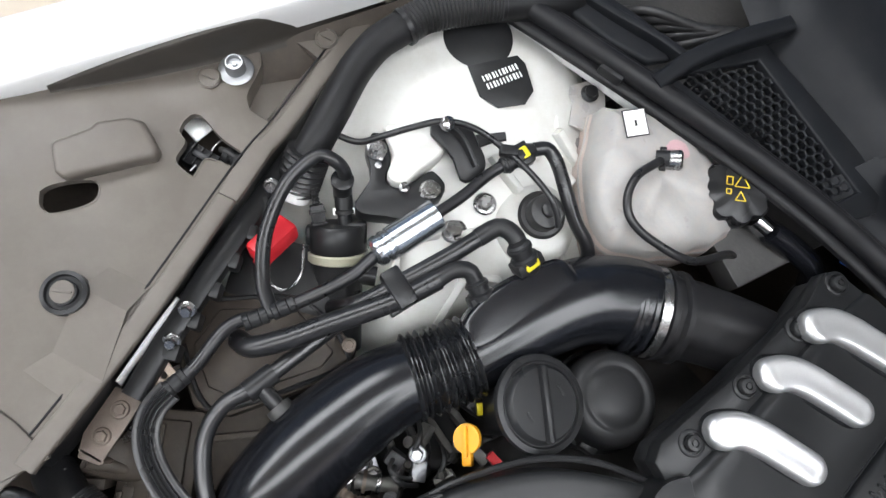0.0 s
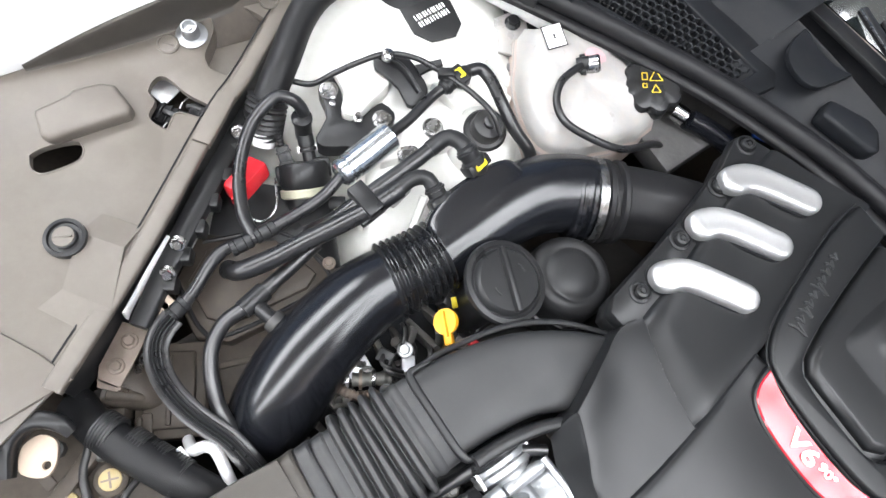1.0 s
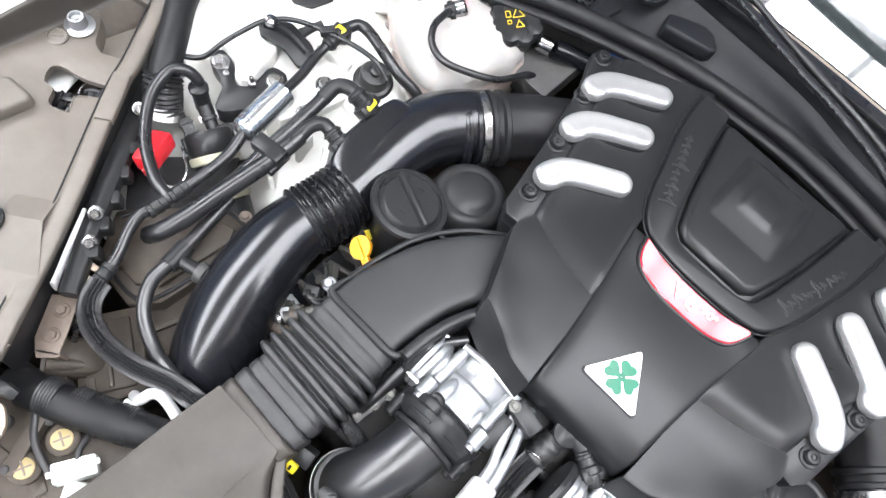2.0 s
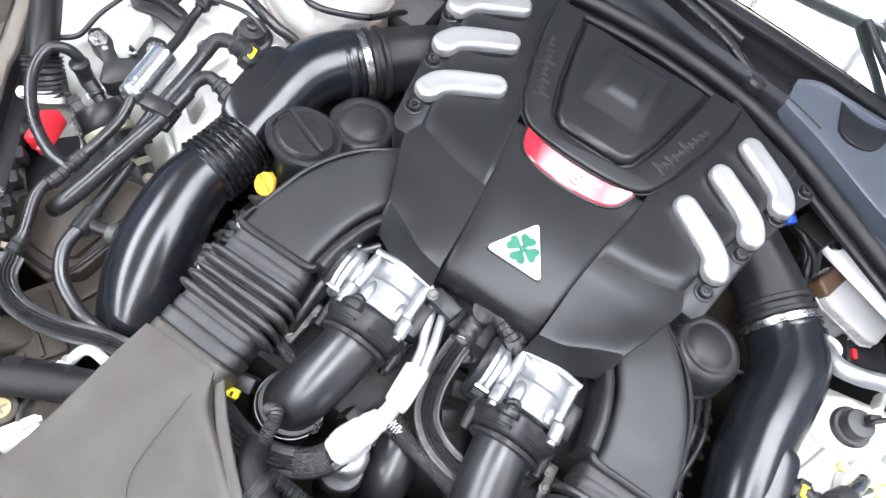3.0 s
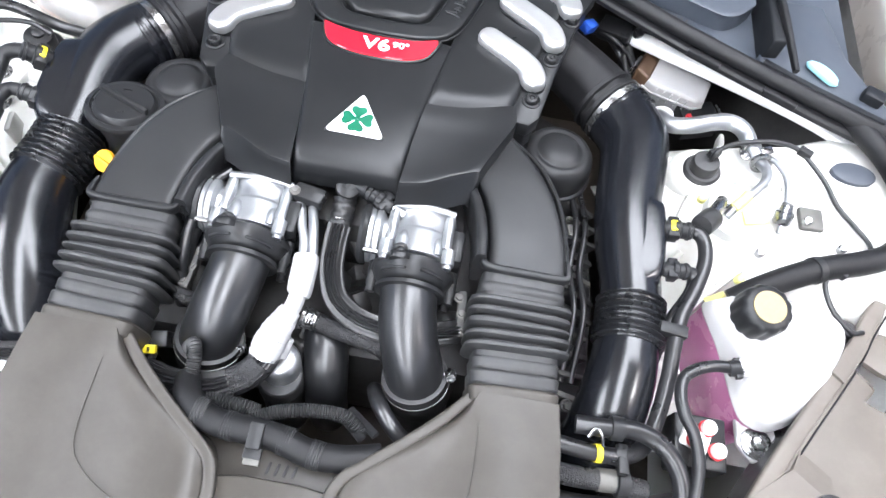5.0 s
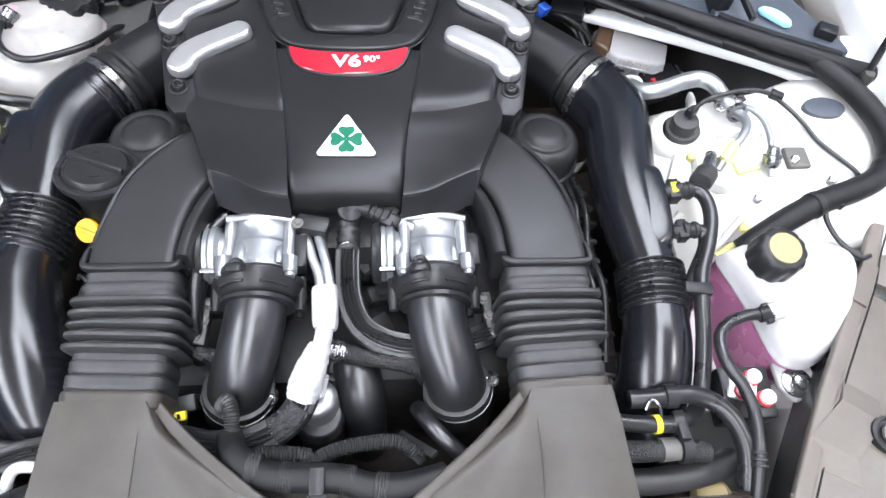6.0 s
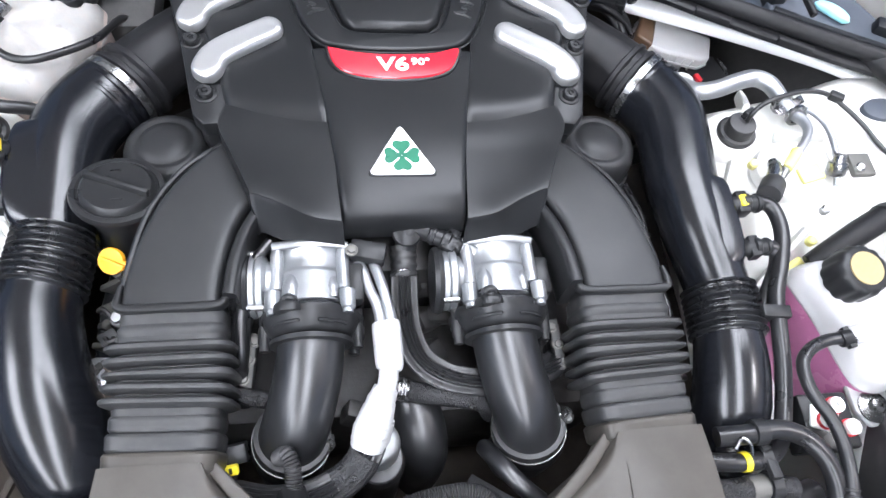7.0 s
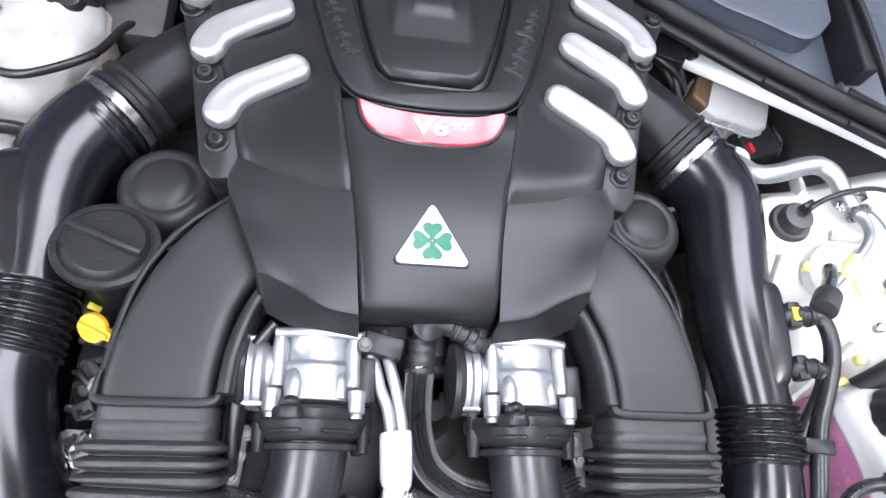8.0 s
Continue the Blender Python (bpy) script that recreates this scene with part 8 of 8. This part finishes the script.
# ---- cowl, seal and screen edge ----
SEAL = [(-0.86, 0.135), (-0.78, 0.170), (-0.70, 0.218), (-0.606, 0.275), (-0.49, 0.342), (-0.39, 0.393), (-0.29, 0.432), (-0.19, 0.462), (-0.07, 0.480), (0.04, 0.482), (0.16, 0.466), (0.26, 0.434), (0.37, 0.376), (0.46, 0.328), (0.56, 0.280), (0.68, 0.226), (0.78, 0.185), (0.86, 0.155)]
sl = thing("bonnet_seal", (0, 0.45, -0.1), "black rubber bonnet seal along the cowl", "seal")
part("bulb", tube([(x, y, -0.048) for x, y in SEAL], 0.0125, 18, 0.012), SEALING, sl)
part("flange", sweep([(x, y - 0.004, -0.066, 0.034, 0.014) for x, y in SEAL], 4, 14, 6, 0.014), SEALING, sl)
part("lip", tube([(x, y + 0.018, -0.052) for x, y in SEAL], 0.0050, 10, 0.014), SEALING, sl)
for x, y in ((0.50, 0.305), (0.62, 0.250)):
    part("clip", box(-0.028, 0.028, -0.007, 0.004, -0.010, 0.003, 0.002, pose(x, y - 0.016, -0.058, 0, 0, -25)), SEALING, sl)
part("clip", box(-0.016, 0.016, -0.012, 0.012, -0.010, 0.014, 0.003, pose(-0.628, 0.255, -0.060, 0, 0, 30)), BLACK, sl)

cw = thing("windscreen_cowl", (0, 0.55, -0.1), "blue-grey plastic cowl panel under the windscreen", "cowl panel")
seal_y = lambda x: float(np.interp(x, [p[0] for p in SEAL], [p[1] for p in SEAL]))
rows = []
for x, lip in ((-0.40, 0.538), (-0.34, 0.541), (-0.28, 0.541), (-0.19, 0.539), (-0.1, 0.537), (-0.03, 0.530), (0.03, 0.515), (0.08, 0.502), (0.15, 0.499), (0.22, 0.490), (0.28, 0.470)):
    y = seal_y(x)
    lip = max(lip, y + 0.030)
    rows.append([(x, y + 0.010, -0.100), (x, y + 0.014, -0.070), (x, y + 0.35 * (lip - y), -0.062), (x, y + 0.62 * (lip - y), -0.050), (x, lip - 0.012, -0.030), (x, lip - 0.004, -0.0215), (x, lip, -0.021), (x, lip + 0.006, -0.055)])
part("dark_gutter", surf(rows, 3, 4, 0.002), COWLDARK, cw, "dark gutter behind the seal")
rows = []
for x in (0.27, 0.35, 0.43, 0.5, 0.58, 0.66, 0.74):
    y = seal_y(x)
    rows.append([(x, y + 0.012, -0.090), (x, y + 0.017, -0.058), (x, y + 0.06, -0.054), (x, 0.48, -0.052), (x, 0.58, -0.050)])
part("shelf", surf(rows, 3, 4, 0.003), COWL, cw)
rows = []
for x, y in ((0.216, 0.476), (0.250, 0.462), (0.300, 0.440), (0.350, 0.414), (0.405, 0.386), (0.460, 0.368), (0.515, 0.349), (0.545, 0.358), (0.572, 0.386)):
    back = 0.530 + 0.02 * min(1.0, (x - 0.216) / 0.03)
    rows.append([(x, y, -0.062), (x, y + 0.002, -0.028), (x, y + 0.008, -0.0215), (x, y + 0.5 * (back - y), -0.019), (x, back - 0.008, -0.018), (x, back, -0.014), (x, back + 0.004, -0.040)])
part("panel", surf(rows, 4, 4, 0.003), COWL, cw)
# honeycomb intake grille at one side
gq = [arr(-0.592, 0.322), arr(-0.372, 0.428), arr(-0.372, 0.462), arr(-0.570, 0.440)]
def in_grille(x, y):
    for k in range(4):
        a, b = gq[k], gq[(k + 1) % 4]
        if (b[0] - a[0]) * (y - a[1]) - (b[1] - a[1]) * (x - a[0]) < 0.004 * np.linalg.norm(b - a):
            return False
    return True
pitch = 0.0128
ca, sa = math.cos(radians(27)), math.sin(radians(27))
hx = bmesh.new()
ro, ri = pitch * 0.585, pitch * 0.44
vo, vi, vd = [], [], []
for k in range(6):
    a = radians(60 * k + 30 + 27)
    vo.append(hx.verts.new((ro * math.cos(a), ro * math.sin(a), -0.056)))
    vi.append(hx.verts.new((ri * math.cos(a), ri * math.sin(a), -0.0575)))
    vd.append(hx.verts.new((ri * math.cos(a), ri * math.sin(a), -0.066)))
for k in range(6):
    q = (k + 1) % 6
    hx.faces.new((vo[k], vo[q], vi[q], vi[k]))
    hx.faces.new((vi[k], vi[q], vd[q], vd[k]))
cell = bpy.data.meshes.new("grille_cell")
hx.to_mesh(cell)
hx.free()
cell.materials.append(COWLDARK)
for i in range(-14, 15):
    for j in range(-10, 11):
        u, v = pitch * (i + 0.5 * (j % 2)), pitch * 0.866 * j
        x, y = -0.475 + u * ca - v * sa, 0.420 + u * sa + v * ca
        if in_grille(x, y):
            ob = new("grille_cell", cell)
            ob.parent = cw
            ob.matrix_parent_inverse = Matrix.Translation(-cw.location)
            ob.location = (x, y, 0)
big = [(-0.612, 0.288), (-0.348, 0.415), (-0.340, 0.468), (-0.370, 0.505), (-0.588, 0.462)]
part("grille_frame", prism(big, -0.070, -0.052, 0.003, holes=([tuple(p) for p in gq],)), COWLDARK, cw)
part("grille_well", box(-0.62, -0.33, 0.30, 0.53, -0.16, -0.12, 0.004), DARK, cw)
part("end_bar", sweep([(-0.588, 0.285, -0.046, 0.020, 0.026), (-0.598, 0.34, -0.042, 0.022, 0.030), (-0.599, 0.41, -0.040, 0.022, 0.030), (-0.592, 0.488, -0.040, 0.022, 0.030)], 4, 18), COWLDARK, cw)
rows = []
for x, y in ((-0.66, 0.515), (-0.58, 0.500), (-0.52, 0.503), (-0.46, 0.507), (-0.395, 0.512)):
    rows.append([(x, y - 0.035, -0.070), (x, y - 0.02, -0.055), (x, y, -0.030), (x, y + 0.03, -0.012), (x, y + 0.09, -0.004), (x, y + 0.16, -0.03)])
part("rear_shelf", surf(rows, 4, 4, 0.003), COWLDARK, cw)
part("corner_well", box(-0.86, -0.62, 0.26, 0.60, -0.18, -0.14, 0.004), DARK, cw)
part("corner_cover", prism([(-0.735, 0.235), (-0.665, 0.268), (-0.62, 0.30), (-0.612, 0.335), (-0.640, 0.345), (-0.690, 0.320), (-0.75, 0.285)], -0.066, -0.052, 0.006, seg=3), COWLDARK, cw)
part("corner_rib", sweep([(-0.74, 0.262, -0.052, 0.012, 0.016), (-0.69, 0.290, -0.048, 0.012, 0.018), (-0.645, 0.320, -0.046, 0.012, 0.018), (-0.60, 0.345, -0.046, 0.012, 0.018)], 4, 12), COWLDARK, cw)
for k in range(5):
    part("cable", tube([(-0.74 + 0.02 * k, 0.33 + 0.01 * k, -0.13), (-0.69 + 0.012 * k, 0.36 + 0.012 * k, -0.075 - 0.006 * k), (-0.645 + 0.004 * k, 0.42 + 0.01 * k, -0.09), (-0.63, 0.48, -0.13)], 0.006 + 0.001 * k, 12), RUBBER, cw)
# raised ends and pockets of the panel on the other side
def pocket(side):
    outline = [(0.292, 0.540), (0.298, 0.508), (0.304, 0.482), (0.325, 0.470), (0.352, 0.474), (0.370, 0.492), (0.380, 0.534), (0.357, 0.529), (0.336, 0.526), (0.312, 0.530)]
    return prism([(side * x, y) for x, y in outline], -0.024, -0.0145, 0.002, smooth=2)
part("pocket", pocket(1), COWLDARK, cw, "scooped finger recess")
part("pocket", pocket(-1), COWLDARK, cw, "scooped finger recess")
part("latch_cover", prism([(-0.284, 0.503), (-0.270, 0.512), (-0.232, 0.531), (-0.212, 0.529), (-0.190, 0.506), (-0.200, 0.494), (-0.240, 0.484), (-0.274, 0.476)], -0.058, -0.030, 0.006, seg=3), COWLDARK, cw, "black moulded cover on the gutter")
part("trench", surf([[(x, 0.51, -0.06), (x, 0.52, -0.110), (x, 0.56, -0.105), (x, 0.61, -0.100), (x, 0.69 - 0.2 * x * x, -0.090)] for x in (-0.66, -0.4, -0.2, 0.0, 0.2, 0.4, 0.62)], 3, 3, 0.003), SEALING, cw, "dark trench under the wipers")
for k in range(3):
    part("drain_slot", box(-0.0018, 0.0018, -0.014, 0.014, 0.0, 0.002, 0.0004, pose(0.448 + 0.009 * k, 0.352 - 0.003 * k, -0.0545, 0, 0, -20)), DARK, cw)
part("post", prism([(0.582, 0.288), (0.606, 0.291), (0.598, 0.430), (0.580, 0.432)], -0.054, 0.000, 0.004, seg=3), COWLDARK, cw)
part("post_arm", sweep([(0.591, 0.432, 0.006, 0.010, 0.012), (0.602, 0.335, 0.004, 0.010, 0.012), (0.613, 0.236, -0.004, 0.008, 0.010)], 4, 14), SEALING, cw)
part("end_tray", prism([(0.578, 0.282), (0.660, 0.242), (0.764, 0.198), (0.784, 0.206), (0.776, 0.236), (0.757, 0.262), (0.725, 0.320), (0.700, 0.430), (0.610, 0.430)], -0.078, -0.036, 0.006, seg=3), COWL, cw)
part("tray_lip", sweep([(0.585, 0.281, -0.040, 0.010, 0.014), (0.660, 0.244, -0.040, 0.010, 0.014), (0.766, 0.199, -0.040, 0.010, 0.014)], 4, 14), COWLDARK, cw)
part("tray_block", box(-0.016, 0.016, -0.012, 0.012, -0.01, 0.014, 0.004, pose(0.750, 0.240, -0.034, 0, 0, -25)), COWLDARK, cw)
part("washer_bulge", sweep([(0.650, 0.288, -0.030, 0.010, 0.010), (0.666, 0.277, -0.028, 0.018, 0.014), (0.682, 0.264, -0.029, 0.020, 0.014), (0.694, 0.250, -0.030, 0.012, 0.010)], 3, 16, round_ends=True), PALEBLUE, cw, "pale blue cap")
hg = thing("bonnet_stay", (0.80, 0.2, -0.1), "thin black gas stay on a white hinge plate", "gas stay")
part("rod", tube([(0.800, 0.165, -0.040), (0.812, 0.215, 0.10), (0.825, 0.27, 0.28)], 0.0055, 12), BLACK, hg)
part("ball", lathe([(0.010, -0.012), (0.011, 0), (0.008, 0.010), (0.003, 0.012)], aim((0.799, 0.160, -0.046)), 16), DARK, hg)
part("plate", box(-0.03, 0.03, -0.06, 0.06, -0.006, 0.0, 0.002, pose(0.820, 0.200, -0.055, 0, -8, -10)), PAINT, hg)

# wiper arms on the dark screen edge
WIPERS = (
    ((-0.36, 0.640, -0.022), (-0.24, 0.610, -0.020), (-0.17, 0.592, -0.020), (-0.08, 0.571, -0.020), (0.0, 0.557, -0.021), (0.083, 0.534, -0.022), (0.125, 0.514, -0.024), (0.165, 0.494, -0.030)),
    ((0.27, 0.712, 0.004), (0.33, 0.664, -0.012), (0.41, 0.596, -0.018), (0.467, 0.562, -0.020), (0.53, 0.545, -0.020), (0.60, 0.490, -0.028)))
for line in WIPERS:
    w = thing("wiper", (line[-1][0], line[-1][1], -0.04), "black wiper arm and blade resting on the screen", "wiper", "wipers")
    part("arm", sweep([(*p, 0.013, 0.012) for p in line], 4, 14), BLACK, w)
    # thin steel strip added for the highlight on the black arm
    part("edge", sweep([(p[0] - 0.002, p[1] - 0.0075, p[2] + 0.004, 0.0022, 0.003) for p in line], 4, 10), STEEL, w, "highlight along the arm, drawn as a steel strip")
    part("blade", tube([(p[0] + 0.03, p[1] + 0.022, p[2] - 0.004) for p in line[:-2]], 0.0050, 10), RUBBER, w)
    part("pivot", lathe([(0.016, -0.03), (0.016, 0.004), (0.011, 0.010), (0.003, 0.011)], aim(line[-1]), 20), BLACK, w)
lone("screen_edge", sweep([(-0.80, 0.525, -0.046, 0.026, 0.012), (-0.4, 0.605, -0.044, 0.026, 0.012), (0.0, 0.630, -0.044, 0.026, 0.012), (0.4, 0.605, -0.044, 0.026, 0.012), (0.80, 0.525, -0.046, 0.026, 0.012)], 5, 14, 8, 0.03), BLACK, "black rubber lower windscreen edge", "screen trim")
